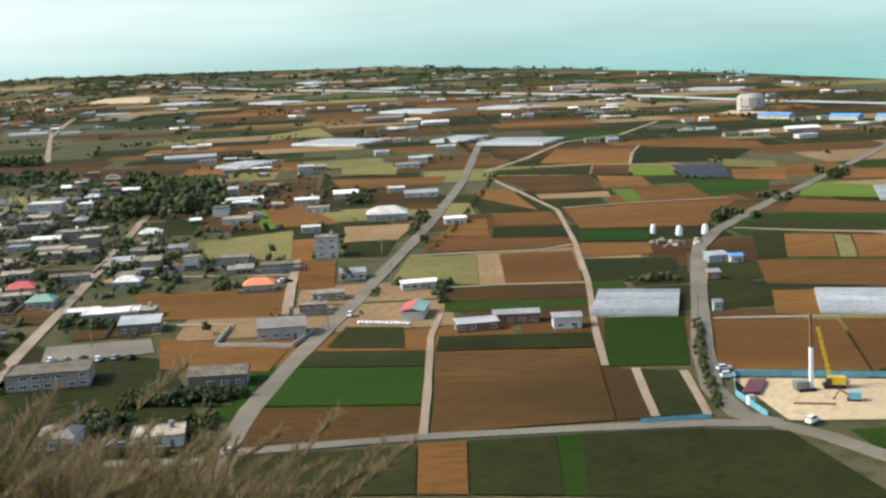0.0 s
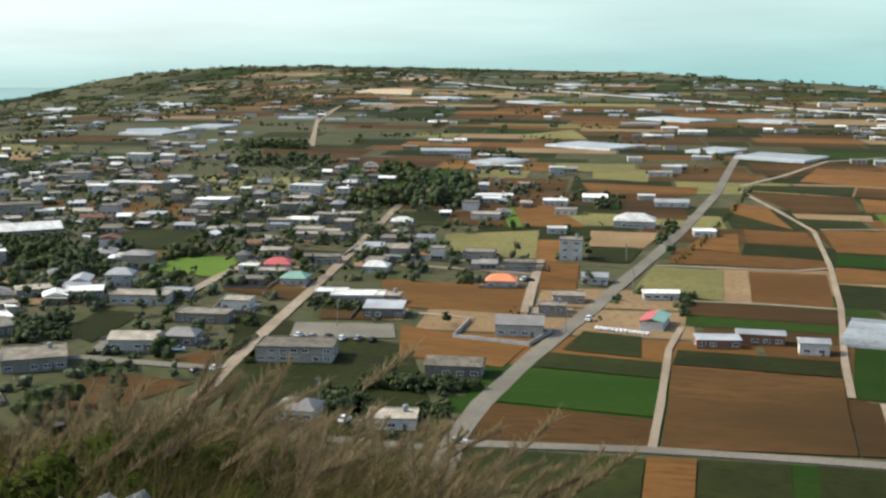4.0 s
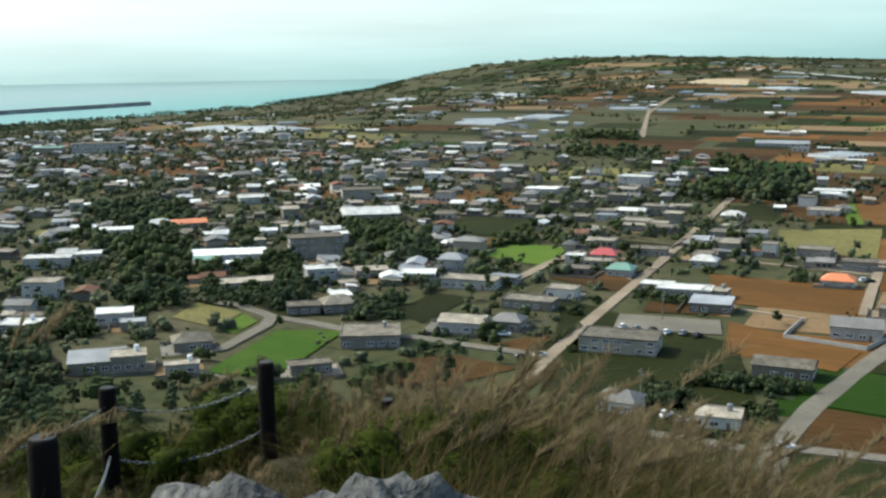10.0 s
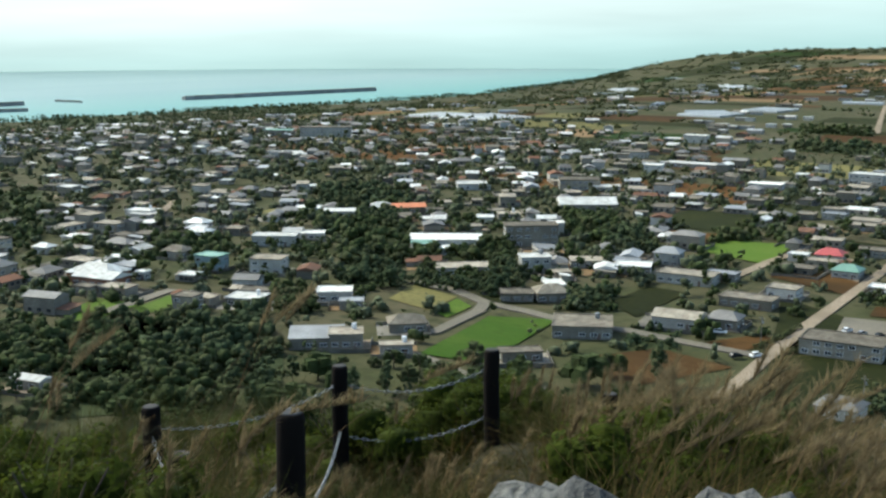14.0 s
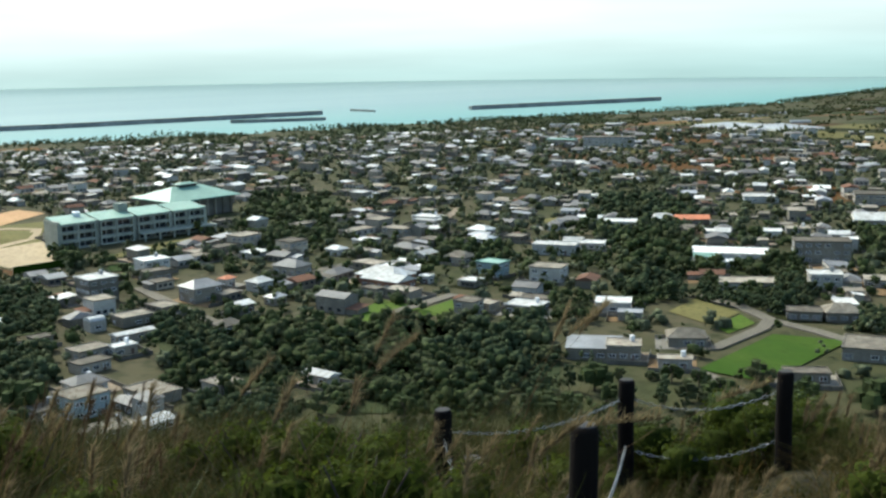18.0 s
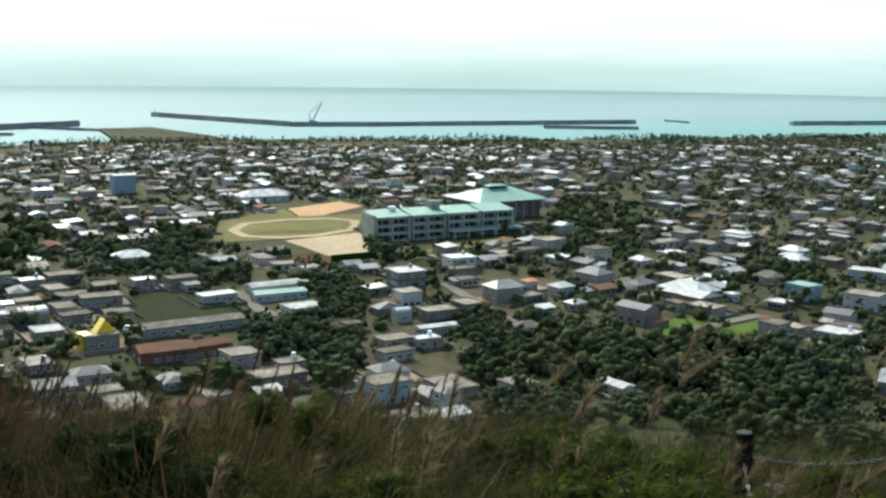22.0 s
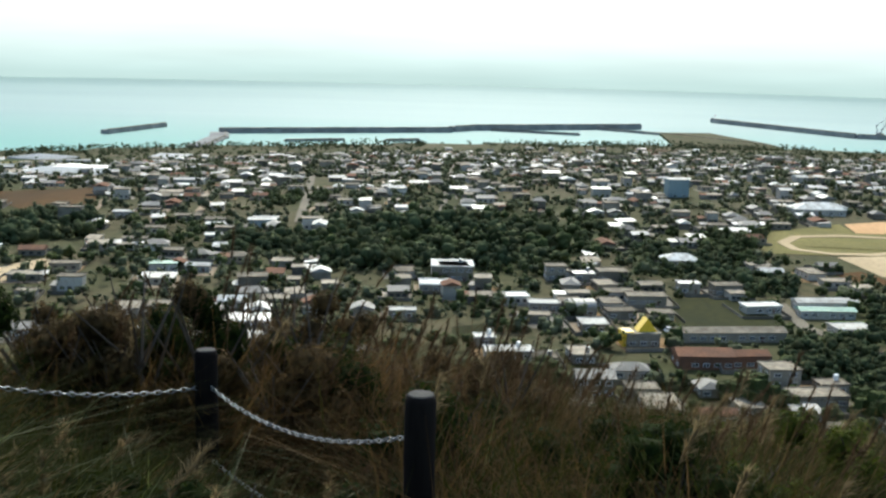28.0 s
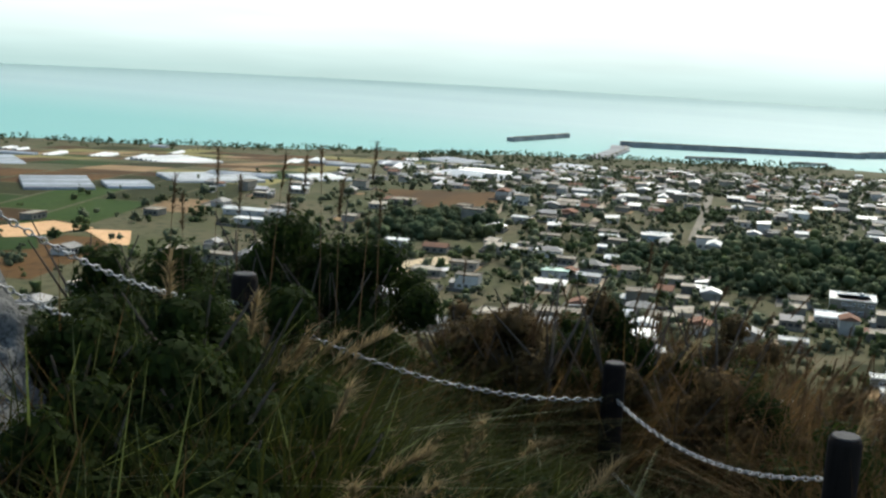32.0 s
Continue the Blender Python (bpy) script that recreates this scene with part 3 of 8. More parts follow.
def blob_cloud(rng, clumps, leaves, rx, rz, z0, spread=1.0):
    """Leaves gathered in clumps: small tilted triangles in pairs, thick on the clumps' skins."""
    verts, faces = [], []
    for _ in range(clumps):
        a, q = rng.uniform(0, 2 * math.pi), math.sqrt(rng.random())
        h = rng.random()
        wide = math.sqrt(max(0.05, 1 - (2 * h - 0.9) ** 2))
        cx, cy, cz = rx * q * wide * math.cos(a), rx * q * wide * math.sin(a), z0 + rz * h
        cr = rng.uniform(0.26, 0.46) * rx * spread
        o = len(verts)
        verts += [Vector((cx, cy, cz)) + Vector(v) * cr * rng.uniform(0.72, 1.0) for v in CORE_V]
        faces += [tuple(int(i) + o for i in f) for f in CORE_F]
        for _ in range(leaves):
            n = Vector((rng.gauss(0, 1), rng.gauss(0, 1), rng.gauss(0.25, 0.9))).normalized()
            p = Vector((cx, cy, cz)) + n * cr * rng.uniform(0.8, 1.12)
            s = rng.uniform(0.14, 0.30) * (0.5 + 0.16 * rx)
            t1 = n.orthogonal().normalized()
            t1.rotate(Matrix.Rotation(rng.uniform(0, 6.28), 3, n))
            t2 = n.cross(t1)
            o = len(verts)
            verts += [p + t1 * s, p + t2 * s * 0.7 + n * s * 0.3, p - t1 * s, p - t2 * s * 0.7 - n * s * 0.2]
            faces.append((o, o + 1, o + 2, o + 3))
    return verts, faces


def trunk_mesh(rng, h, r, limbs=4):
    verts, faces = [], []

    def tube(p0, p1, r0, r1, n=6):
        o = len(verts)
        ax = (p1 - p0).normalized()
        u = ax.orthogonal().normalized()
        v = ax.cross(u)
        for p, rr in ((p0, r0), ((p0 + p1) / 2 + u * rr_j(rng, r0), (r0 + r1) / 2), (p1, r1)):
            verts.extend(p + (u * math.cos(2 * math.pi * i / n) + v * math.sin(2 * math.pi * i / n)) * rr for i in range(n))
        for k in (0, n):
            faces.extend((o + k + i, o + k + (i + 1) % n, o + k + n + (i + 1) % n, o + k + n + i) for i in range(n))
    top = Vector((rng.uniform(-0.2, 0.2), rng.uniform(-0.2, 0.2), h))
    tube(Vector((0, 0, -0.5)), top, r, r * 0.5)
    for i in range(limbs):
        a = 2 * math.pi * i / limbs + rng.uniform(-0.5, 0.5)
        tube(top * rng.uniform(0.6, 1), top + Vector((math.cos(a) * h * 0.5, math.sin(a) * h * 0.5, h * rng.uniform(0.4, 0.8))), r * 0.45, r * 0.15)
    return verts, faces


def rr_j(rng, r):
    return rng.uniform(-0.4, 0.4) * r


TREES = []
tree_rng = random.Random(5)
for kind, rx, rz, z0, clumps, leaves, leafmat in (("broad", 3.2, 3.6, 2.0, 18, 20, "leaf"), ("broad", 2.6, 3.0, 1.6, 16, 20, "leaf_olive"), ("tall", 1.7, 6.2, 1.6, 18, 18, "pine"),
                                                  ("broad", 4.2, 4.2, 2.4, 24, 20, "leaf"), ("bush", 1.7, 1.5, 0.3, 12, 18, "leaf_olive"), ("tall", 2.1, 7.5, 2.0, 20, 18, "pine")):
    TREES.append((kind, mesh_of("trunk", *trunk_mesh(tree_rng, z0 + 1.2, 0.09 * rx), M["bark"]), mesh_of("crown", *blob_cloud(tree_rng, clumps, leaves, rx, rz, z0, 1.3), M[leafmat])))
TREE_WORD = {"broad": "dark green broad-leaved garden tree", "tall": "tall dark ironwood tree", "bush": "low rounded olive-green garden shrub"}


def tree(x, y, which, size=1.0, squeeze=1.0):
    kind, trunk, crown = TREES[which]
    t = root("tree" if kind != "bush" else "shrub", x, y, (x * 37 + y * 17) % 360, TREE_WORD[kind], "tree" if kind != "bush" else "shrub", "trees of the village")
    for name, me in (("trunk", trunk), ("crown", crown)):
        ob = new(name, me)
        ob.parent, ob.scale = t, (size, size, size * squeeze)
    return t


def wood(name, spots, label, material="leaf", seed=1, clumps=7, leaves=20, fine=0.46, lump=1.0, fine_hearts=False):
    """Many crowns of leaf clumps over a stretch of ground, in one mesh. spots: x, y, radius, height."""
    g = np.random.default_rng(seed)
    sp = np.array([(x, y, ground(x, y), r, h) for x, y, r, h in spots])
    c = np.repeat(sp, clumps, axis=0)
    n = len(c)
    a, q, h = g.uniform(0, 2 * np.pi, n), np.sqrt(g.random(n)), g.random(n)
    wide = np.sqrt(np.clip(1 - (2 * h - 0.9) ** 2, 0.05, 1)) * q * c[:, 3]
    cen = np.stack([c[:, 0] + wide * np.cos(a), c[:, 1] + wide * np.sin(a), c[:, 2] + c[:, 4] * (0.12 + 0.75 * h)], -1)
    rad = g.uniform(0.30, 0.58, n) * c[:, 3] * lump
    core, core_r = cen, rad
    cen, rad = np.repeat(cen, leaves, axis=0), np.repeat(rad, leaves)
    n = len(cen)
    d = g.normal(0, 1, (n, 3)) + np.array([0, 0, 0.25])
    d /= np.linalg.norm(d, axis=1)[:, None]
    p = cen + d * (rad * g.uniform(0.82, 1.12, n))[:, None]
    d = d + g.normal(0, 0.45, (n, 3))
    d /= np.linalg.norm(d, axis=1)[:, None]
    t = np.cross(d, g.normal(0, 1, (n, 3)))
    t /= np.linalg.norm(t, axis=1)[:, None]
    b = np.cross(d, t)
    s = (g.uniform(0.3, 0.6, n) * rad * fine)[:, None]
    verts = np.stack([p + t * s, p + b * s * 0.7 + d * s * 0.3, p - t * s, p - b * s * 0.7 - d * s * 0.2], 1).reshape(-1, 3)
    faces = np.arange(4 * n).reshape(-1, 4)
    k = len(core)
    hv, hf = (LUMP_V, LUMP_F) if fine_hearts else (CORE_V, CORE_F)
    cv = core[:, None, :] + hv[None] * (core_r[:, None, None] * g.uniform(0.5, 1.2, (k, len(hv), 1)))
    cf = (np.arange(k) * len(hv))[:, None, None] + hf[None] + len(verts)
    ob = new(name, quads(name, np.concatenate([verts, cv.reshape(-1, 3)]), np.concatenate([faces, cf.reshape(-1, 4)]), M[material]))
    if not fine_hearts:
        ob.data.shade_smooth()
    return tagged(ob, label, "wood", kind="stuff")


def wood_between(a, b, c, d, r, h, seed):
    """Trees filling the stretch between four corners."""
    rng = random.Random(seed)
    area = abs((c[0] - a[0]) * (d[1] - b[1]) - (c[1] - a[1]) * (d[0] - b[0])) / 2
    spots = []
    for _ in range(min(150, max(6, int(area / (1.4 * r * r))))):
        u, v = rng.random(), rng.random()
        x = (a[0] * (1 - u) + b[0] * u) * (1 - v) + (d[0] * (1 - u) + c[0] * u) * v
        y = (a[1] * (1 - u) + b[1] * u) * (1 - v) + (d[1] * (1 - u) + c[1] * u) * v
        if free(x, y, 2.0) and math.hypot(x, y) > 130:
            k = rng.choice((0.45, 0.6, 0.8, 1.0, 1.15, 1.5))
            spots.append((x, y, r * k * rng.uniform(0.85, 1.15), h * (0.35 + 0.65 * k) * rng.uniform(0.7, 1.1)))
    if spots:
        QUADS.append([a, b, c, d])
        # dark floor sheet that fills the gaps between crowns with painted shade
        field("shaded_litter", a, b, c, d, lift=0.27)
        detail = (7, 9, 0.5, 0.7, True) if math.hypot(*a) < 460 else (4, 4, 0.6, 0.95, True)
        for part_spots, leaf in ((spots[: 2 * len(spots) // 3], ("leaf", "pine")[seed % 2]), (spots[2 * len(spots) // 3:], "leaf_olive")):
            if part_spots:
                wood("woodland", part_spots, "dense dark green wood of broad-leaved trees", leaf, seed + len(leaf), *detail)


def street_turn(x, y):
    yaw = math.degrees(math.atan2(-x, y))
    return float(np.interp(yaw, [0, 26, 33, 44, 50, 62, 66, 140], [6, 6, 42, 42, 16, 16, 8, 8]))


# ---- the patchwork of fields over the plain ----
patch_rng = random.Random(11)
PLAIN = ("soil", "soil", "dark_soil", "dark_soil", "pale_soil", "meadow", "meadow", "crop", "hay", "meadow", "dark_soil", "meadow")


def patchwork(x0, x1, y0, y1, turn, share, kinds=PLAIN, cell=78):
    """Fields in long rows over a stretch of the plain."""
    ca, sa = math.cos(radians(turn)), math.sin(radians(turn))
    y = y0
    while y < y1:
        deep = patch_rng.uniform(0.45, 1.0) * cell
        x = x0 + patch_rng.uniform(-40, 0)
        while x < x1:
            wide = patch_rng.uniform(0.5, 1.5) * cell
            if patch_rng.random() < share:
                q = [(px * ca - py * sa, px * sa + py * ca) for px, py in ((x + 1.5, y + 1.5), (x + wide - 1.5, y + 1.5), (x + wide - 1.5, y + deep - 1.5), (x + 1.5, y + deep - 1.5))]
                if all(land(*p) > 4 and math.hypot(*p) > 270 for p in q):
                    field(patch_rng.choice(kinds), *q, lift=0.09 + 0.004 * (field_count[0] % 43))
            x += wide
        y += deep


patchwork(-40, 700, 250, 700, 4, 0.92)
patchwork(-190, 700, 700, 1500, 4, 0.92)
patchwork(-1000, 640, 1500, 2900, 2, 0.8, cell=135)
patchwork(-1900, -950, 900, 2900, 8, 0.55, ("dark_soil", "meadow", "meadow", "crop", "pale_soil", "meadow", "hay"), cell=120)
patchwork(-1300, -190, 640, 1500, 6, 0.5, cell=90)
patchwork(-1900, 500, 2900, 4400, -3, 0.6, ("dark_soil", "meadow", "meadow", "crop", "pale_soil", "meadow"), cell=210)
patchwork(-1650, -380, -1500, -230, 15, 0.88, ("dark_soil", "dark_soil", "meadow", "crop", "pale_soil", "dark_soil", "meadow", "hay"), cell=70)
patchwork(-1950, -1200, 300, 1200, 5, 0.3, ("dark_soil", "meadow", "meadow", "soil"), cell=100)


# ---- roads ----
strip("road", [(-53.3, 249.2), (-56.6, 262.5), (-58.0, 282.3), (-57.0, 312.1), (-50.8, 363.2), (-38.7, 436.1), (-29.4, 504.3), (-21.4, 557.1), (-8.9, 650.4), (8.9, 810.6), (24.8, 1041.4), (36.0, 1185.7)], 6.0, M["asphalt"], "grey asphalt road through fields and houses", "road")
strip("road", [(-99.1, 273.7), (-61.8, 272.4), (-55.2, 277.9), (-10.6, 283.2), (25.5, 284.5), (60.8, 284.5), (77.6, 282.1), (87.4, 271.2), (97.0, 254.3)], 4.8, M["asphalt"], "grey asphalt road along the hill foot", "road")
strip("road", [(77.8, 282.0), (70.9, 290.4), (68.8, 313.4), (74.9, 354.3), (90.3, 432.7), (109.3, 523.4), (126.4, 565.4), (162.7, 630.6), (219.3, 724.0), (277.1, 819.2), (354.4, 949.6)], 6.5, M["asphalt"], "pale worn road between red fields", "road")
strip("lane", [(-132.7, 284.2), (-139.1, 329.6), (-144.4, 372.7), (-149.3, 421.7), (-155.6, 483.3), (-168.1, 589.1), (-182.1, 707.6)], 4.5, M["track"], "narrow pale village lane", "lane")
strip("lane", [(-209.4, 410.9), (-197.3, 431.4), (-199.1, 469.3), (-197.8, 504.7)], 4.5, M["track"], "narrow pale village lane", "lane")
strip("lane", [(-9.5, 285.2), (-8.9, 321.5), (-8.6, 384.5), (-5.4, 416.1)], 2.3, M["track"], "narrow pale village lane", "lane")
strip("lane", [(43.3, 340.1), (45.7, 381.8), (52.8, 462.1), (57.2, 548.7), (59.0, 657.1), (42.8, 745.2), (25.6, 830.5)], 2.3, M["track"], "narrow pale village lane", "lane")
strip("lane", [(-19.5, 534.8), (19.7, 536.3), (39.9, 535.4), (56.3, 545.9)], 2.3, M["track"], "narrow pale village lane", "lane")
strip("lane", [(-3.3, 461.7), (20.9, 462.8), (52.6, 460.0)], 2.3, M["track"], "narrow pale village lane", "lane")
strip("lane", [(62.9, 664.7), (105.4, 674.2), (158.2, 677.1)], 2.3, M["track"], "narrow pale village lane", "lane")
strip("lane", [(26.8, 865.1), (59.3, 939.5), (103.1, 1070.1), (161.0, 1121.9), (220.2, 1261.6)], 4.0, M["track"], "narrow pale village lane", "lane")
strip("lane", [(136.5, 572.9), (161.0, 559.5), (202.6, 541.8)], 2.3, M["track"], "narrow pale village lane", "lane")
strip("lane", [(86.6, 392.1), (102.9, 390.9), (127.7, 387.6)], 2.3, M["track"], "narrow pale village lane", "lane")
strip("lane", [(131.6, 869.3), (145.6, 948.3), (161.5, 1010.7)], 2.3, M["track"], "narrow pale village lane", "lane")
strip("lane", [(-71.5, 537.8), (-66.5, 477.2), (-62.0, 426.7)], 4.0, M["track"], "narrow pale village lane", "lane")
strip("lane", [(-78.6, 413.0), (-102.4, 417.7)], 2.3, M["track"], "narrow pale village lane", "lane")
strip("lane", [(-130.9, 510.6), (-97.4, 505.9), (-67.6, 501.8)], 2.3, M["track"], "narrow pale village lane", "lane")
strip("lane", [(51.5, 336.1), (50.3, 311.7), (49.6, 291.1)], 2.3, M["track"], "narrow pale village lane", "lane")
strip("lane", [(64.5, 331.2), (63.7, 309.1), (62.8, 290.5)], 2.3, M["track"], "narrow pale village lane", "lane")
strip("lane", [(-241.3, 281.1), (-235.6, 290.9), (-241.9, 323.4), (-247.8, 334.7), (-267.2, 343.6), (-290.4, 345.7)], 5.0, M["asphalt"], "narrow pale village lane", "lane")
strip("lane", [(-247.8, 334.7), (-227.4, 333.0), (-206.1, 328.1), (-186.9, 331.7), (-169.7, 330.1), (-146.0, 329.2), (-138.8, 329.8)], 5.0, M["asphalt"], "narrow pale village lane", "lane")
strip("lane", [(-237.7, 268.9), (-216.5, 264.5), (-189.6, 255.7), (-172.7, 260.9)], 5.0, M["asphalt"], "narrow pale village lane", "lane")
strip("lane", [(-418.8, 246.7), (-430.7, 270.6), (-436.5, 294.9)], 5.0, M["asphalt"], "narrow pale village lane", "lane")
strip("lane", [(-447.3, 191.8), (-403.8, 188.7), (-355.7, 186.8)], 5.0, M["asphalt"], "narrow pale village lane", "lane")
strip("lane", [(-628.4, -111.1), (-742.7, -126.0), (-1068.6, -172.8)], 5.0, M["asphalt"], "narrow pale village lane", "lane")
strip("lane", [(-637.4, -170.4), (-694.6, -178.0), (-767.7, -194.8)], 5.0, M["track"], "narrow pale village lane", "lane")
strip("lane", [(-637.7, -228.8), (-721.6, -243.8)], 5.0, M["track"], "narrow pale village lane", "lane")
strip("lane", [(-461.4, 107.5), (-423.2, 107.6), (-399.3, 118.0)], 5.0, M["asphalt"], "narrow pale village lane", "lane")
strip("lane", [(-665.7, -37.0), (-1460.9, -58.9)], 4.0, M["asphalt"], "narrow pale village lane", "lane")
strip("lane", [(-380.8, 1127.6), (-477.7, 1438.4), (-571.4, 1835.2)], 4.0, M["track"], "narrow pale village lane", "lane")
strip("lane", [(-370.9, 1103.3), (-518.5, 1567.1), (-573.9, 1857.6)], 4.0, M["track"], "narrow pale village lane", "lane")
strip("lane", [(-511.1, 399.9), (-537.2, 430.8)], 5.0, M["track"], "narrow pale village lane", "lane")
strip("lane", [(-341.0, 234.5), (-347.2, 258.9), (-353.0, 279.3)], 5.0, M["asphalt"], "narrow pale village lane", "lane")
strip("runway", [(-863.9, 3417.1), (-353.9, 2638.1), (-5.2, 2169.4), (262.0, 1814.2), (393.5, 1548.3), (510.5, 1367.7)], 22.0, M["runway"], "long pale airfield runway", "runway")

# ---- fields ----
field("crop", (-53.9, 314.8), (-9.7, 310.2), (-9.9, 347.4), (-50.9, 352.3))
field("meadow", (-50.7, 353.5), (-9.9, 348.7), (-10.2, 367.0), (-47.3, 371.5))
field("meadow", (-42.3, 375.7), (-16.9, 371.5), (-18.3, 399.4), (-38.1, 402.9))
field("dark_soil", (-54.5, 279.9), (-10.1, 285.7), (-10.1, 307.8), (-54.3, 312.8))
field("dark_soil", (-7.2, 285.3), (39.2, 290.2), (42.7, 360.8), (-7.0, 363.0))
field("meadow", (-7.0, 365.1), (42.7, 362.2), (44.1, 380.6), (-5.8, 384.0))
field("dark_soil", (39.8, 290.1), (49.1, 291.2), (50.5, 335.1), (42.5, 337.8))
field("meadow", (50.1, 292.0), (62.1, 290.7), (64.1, 331.2), (51.7, 335.5))
field("meadow", (-55.4, 275.1), (-10.8, 276.6), (-10.5, 245.2), (-50.7, 249.0))
field("soil", (-10.5, 278.2), (1.3, 279.1), (1.0, 243.8), (-10.1, 245.1))
field("meadow", (1.8, 279.1), (23.0, 280.1), (21.3, 241.0), (1.3, 243.8))
field("crop", (23.0, 280.1), (29.3, 280.9), (26.8, 240.2), (21.3, 241.0))
field("meadow", (29.3, 280.9), (60.0, 280.7), (56.6, 235.2), (26.8, 240.2))
field("meadow", (60.0, 280.7), (79.2, 276.4), (89.2, 232.7), (56.6, 235.2))
field("crop", (93.4, 275.6), (104.9, 276.1), (98.2, 257.6), (95.8, 260.2))
field("crop", (50.6, 399.8), (77.9, 399.0), (67.7, 337.8), (43.8, 340.0))
field("dark_soil", (-2.2, 461.5), (51.1, 457.1), (49.3, 432.2), (-4.0, 437.7))
field("crop", (-4.2, 419.4), (47.7, 418.6), (49.2, 431.2), (-4.0, 436.8))
field("hay", (-25.9, 477.5), (10.0, 465.2), (10.2, 530.2), (-20.2, 533.6))
field("pale_soil", (10.0, 464.2), (20.3, 464.0), (20.8, 531.8), (10.7, 531.5))
field("soil", (20.3, 464.0), (50.7, 462.6), (53.7, 530.5), (21.3, 531.6))
field("soil", (-14.6, 543.5), (55.9, 541.6), (55.9, 566.4), (-10.7, 586.1))
field("meadow", (19.1, 573.0), (57.3, 567.6), (58.7, 599.8), (21.7, 608.5))
field("soil", (-6.3, 588.2), (18.8, 578.0), (18.8, 640.0), (0.7, 625.8))
field("soil", (23.0, 611.8), (58.3, 603.6), (53.8, 650.1), (22.4, 655.5))
field("soil", (16.0, 722.6), (48.4, 660.3), (39.4, 746.4), (19.1, 770.4))
field("soil", (64.0, 591.2), (124.7, 583.2), (159.7, 667.1), (63.3, 662.3))
field("crop", (59.9, 554.2), (92.3, 550.3), (98.2, 576.5), (63.5, 586.1))
field("soil", (55.3, 513.5), (87.5, 514.9), (91.1, 542.9), (59.4, 549.7))
field("meadow", (53.0, 462.1), (88.0, 459.4), (95.6, 504.8), (54.9, 509.6))
field("pale_soil", (53.6, 705.1), (94.8, 701.7), (96.6, 727.1), (51.9, 726.0))
field("dark_soil", (28.0, 833.0), (96.5, 810.7), (90.9, 737.1), (54.7, 727.7))
field("soil", (100.1, 809.4), (128.1, 792.9), (126.4, 739.2), (95.3, 738.4))
field("bright_crop", (99.3, 734.3), (114.6, 732.0), (110.2, 679.8), (100.2, 678.2))
field("soil", (112.8, 738.1), (149.7, 731.6), (149.5, 679.7), (110.2, 679.8))
field("soil", (89.7, 1006.1), (150.3, 984.7), (131.9, 877.0), (68.6, 902.0))
field("meadow", (157.7, 1001.9), (238.4, 940.3), (208.4, 872.7), (133.7, 872.4))
field("mesh_net", (158.1, 851.8), (192.3, 839.7), (182.5, 768.1), (153.9, 777.6))
field("crop", (150.7, 763.3), (200.3, 747.2), (189.1, 705.7), (150.5, 684.3))
field("soil", (191.6, 811.1), (226.3, 799.7), (210.4, 741.1), (181.2, 759.3))
field("hay", (190.4, 883.2), (232.8, 852.4), (222.9, 807.7), (193.7, 828.2))
field("soil", (185.9, 1067.1), (259.3, 1003.1), (251.0, 935.7), (165.8, 993.4))
field("meadow", (35.1, 869.2), (104.4, 875.9), (95.4, 817.8), (29.0, 839.4))
field("dark_soil", (106.4, 875.1), (131.0, 865.7), (121.1, 808.5), (97.2, 817.1))
field("bright_crop", (131.1, 858.0), (156.2, 852.5), (150.6, 791.5), (123.2, 797.8))
field("dark_soil", (32.9, 1037.5), (80.3, 1036.4), (92.9, 1041.3), (60.0, 917.9))
field("soil", (86.5, 388.8), (125.3, 383.2), (115.4, 323.2), (74.2, 330.4))
field("soil", (127.0, 385.3), (143.6, 382.1), (123.5, 327.4), (116.1, 323.0))
field("soil", (126.2, 489.3), (180.0, 480.8), (161.5, 430.8), (118.4, 443.5))
field("soil", (117.0, 431.4), (132.6, 429.7), (125.1, 390.7), (108.3, 394.7))
field("meadow", (100.9, 461.9), (116.5, 460.4), (108.0, 414.2), (91.7, 416.1))
field("soil", (154.4, 549.7), (175.3, 544.1), (160.4, 489.7), (140.1, 493.5))
field("meadow", (142.1, 559.5), (155.0, 552.8), (139.9, 493.6), (128.3, 495.2))
field("hay", (175.4, 542.5), (181.5, 537.7), (167.8, 487.8), (160.9, 488.3))
field("soil", (183.0, 540.5), (199.3, 533.0), (181.3, 484.4), (168.1, 486.4))
field("meadow", (157.8, 597.9), (210.7, 574.2), (200.9, 547.2), (137.1, 569.3))
field("soil", (191.4, 662.5), (235.2, 629.7), (221.9, 593.9), (171.2, 613.8))
field("bright_crop", (219.0, 732.7), (256.3, 694.1), (239.6, 648.9), (197.0, 670.5))
field("soil", (266.3, 787.2), (291.1, 779.9), (272.1, 728.8), (242.6, 737.3))
field("sand", (76.2, 321.9), (118.9, 314.7), (106.7, 281.2), (81.3, 284.0))
field("soil", (-130.4, 476.7), (-68.7, 473.3), (-62.4, 425.0), (-116.0, 426.0))
field("soil", (-101.6, 397.9), (-54.6, 376.1), (-57.8, 350.1), (-92.4, 358.2))
field("hay", (-129.9, 601.6), (-84.2, 626.0), (-74.0, 539.8), (-120.1, 546.6))
field("soil", (-69.9, 533.3), (-53.0, 532.0), (-47.9, 469.0), (-63.1, 470.0))
field("pale_soil", (-57.3, 631.3), (-19.2, 631.6), (-26.9, 582.2), (-53.5, 581.1))
field("meadow", (-53.1, 579.4), (-27.5, 577.4), (-31.1, 537.7), (-50.1, 539.6))
field("soil", (-111.5, 713.9), (-92.2, 731.6), (-61.1, 644.0), (-95.6, 636.8))
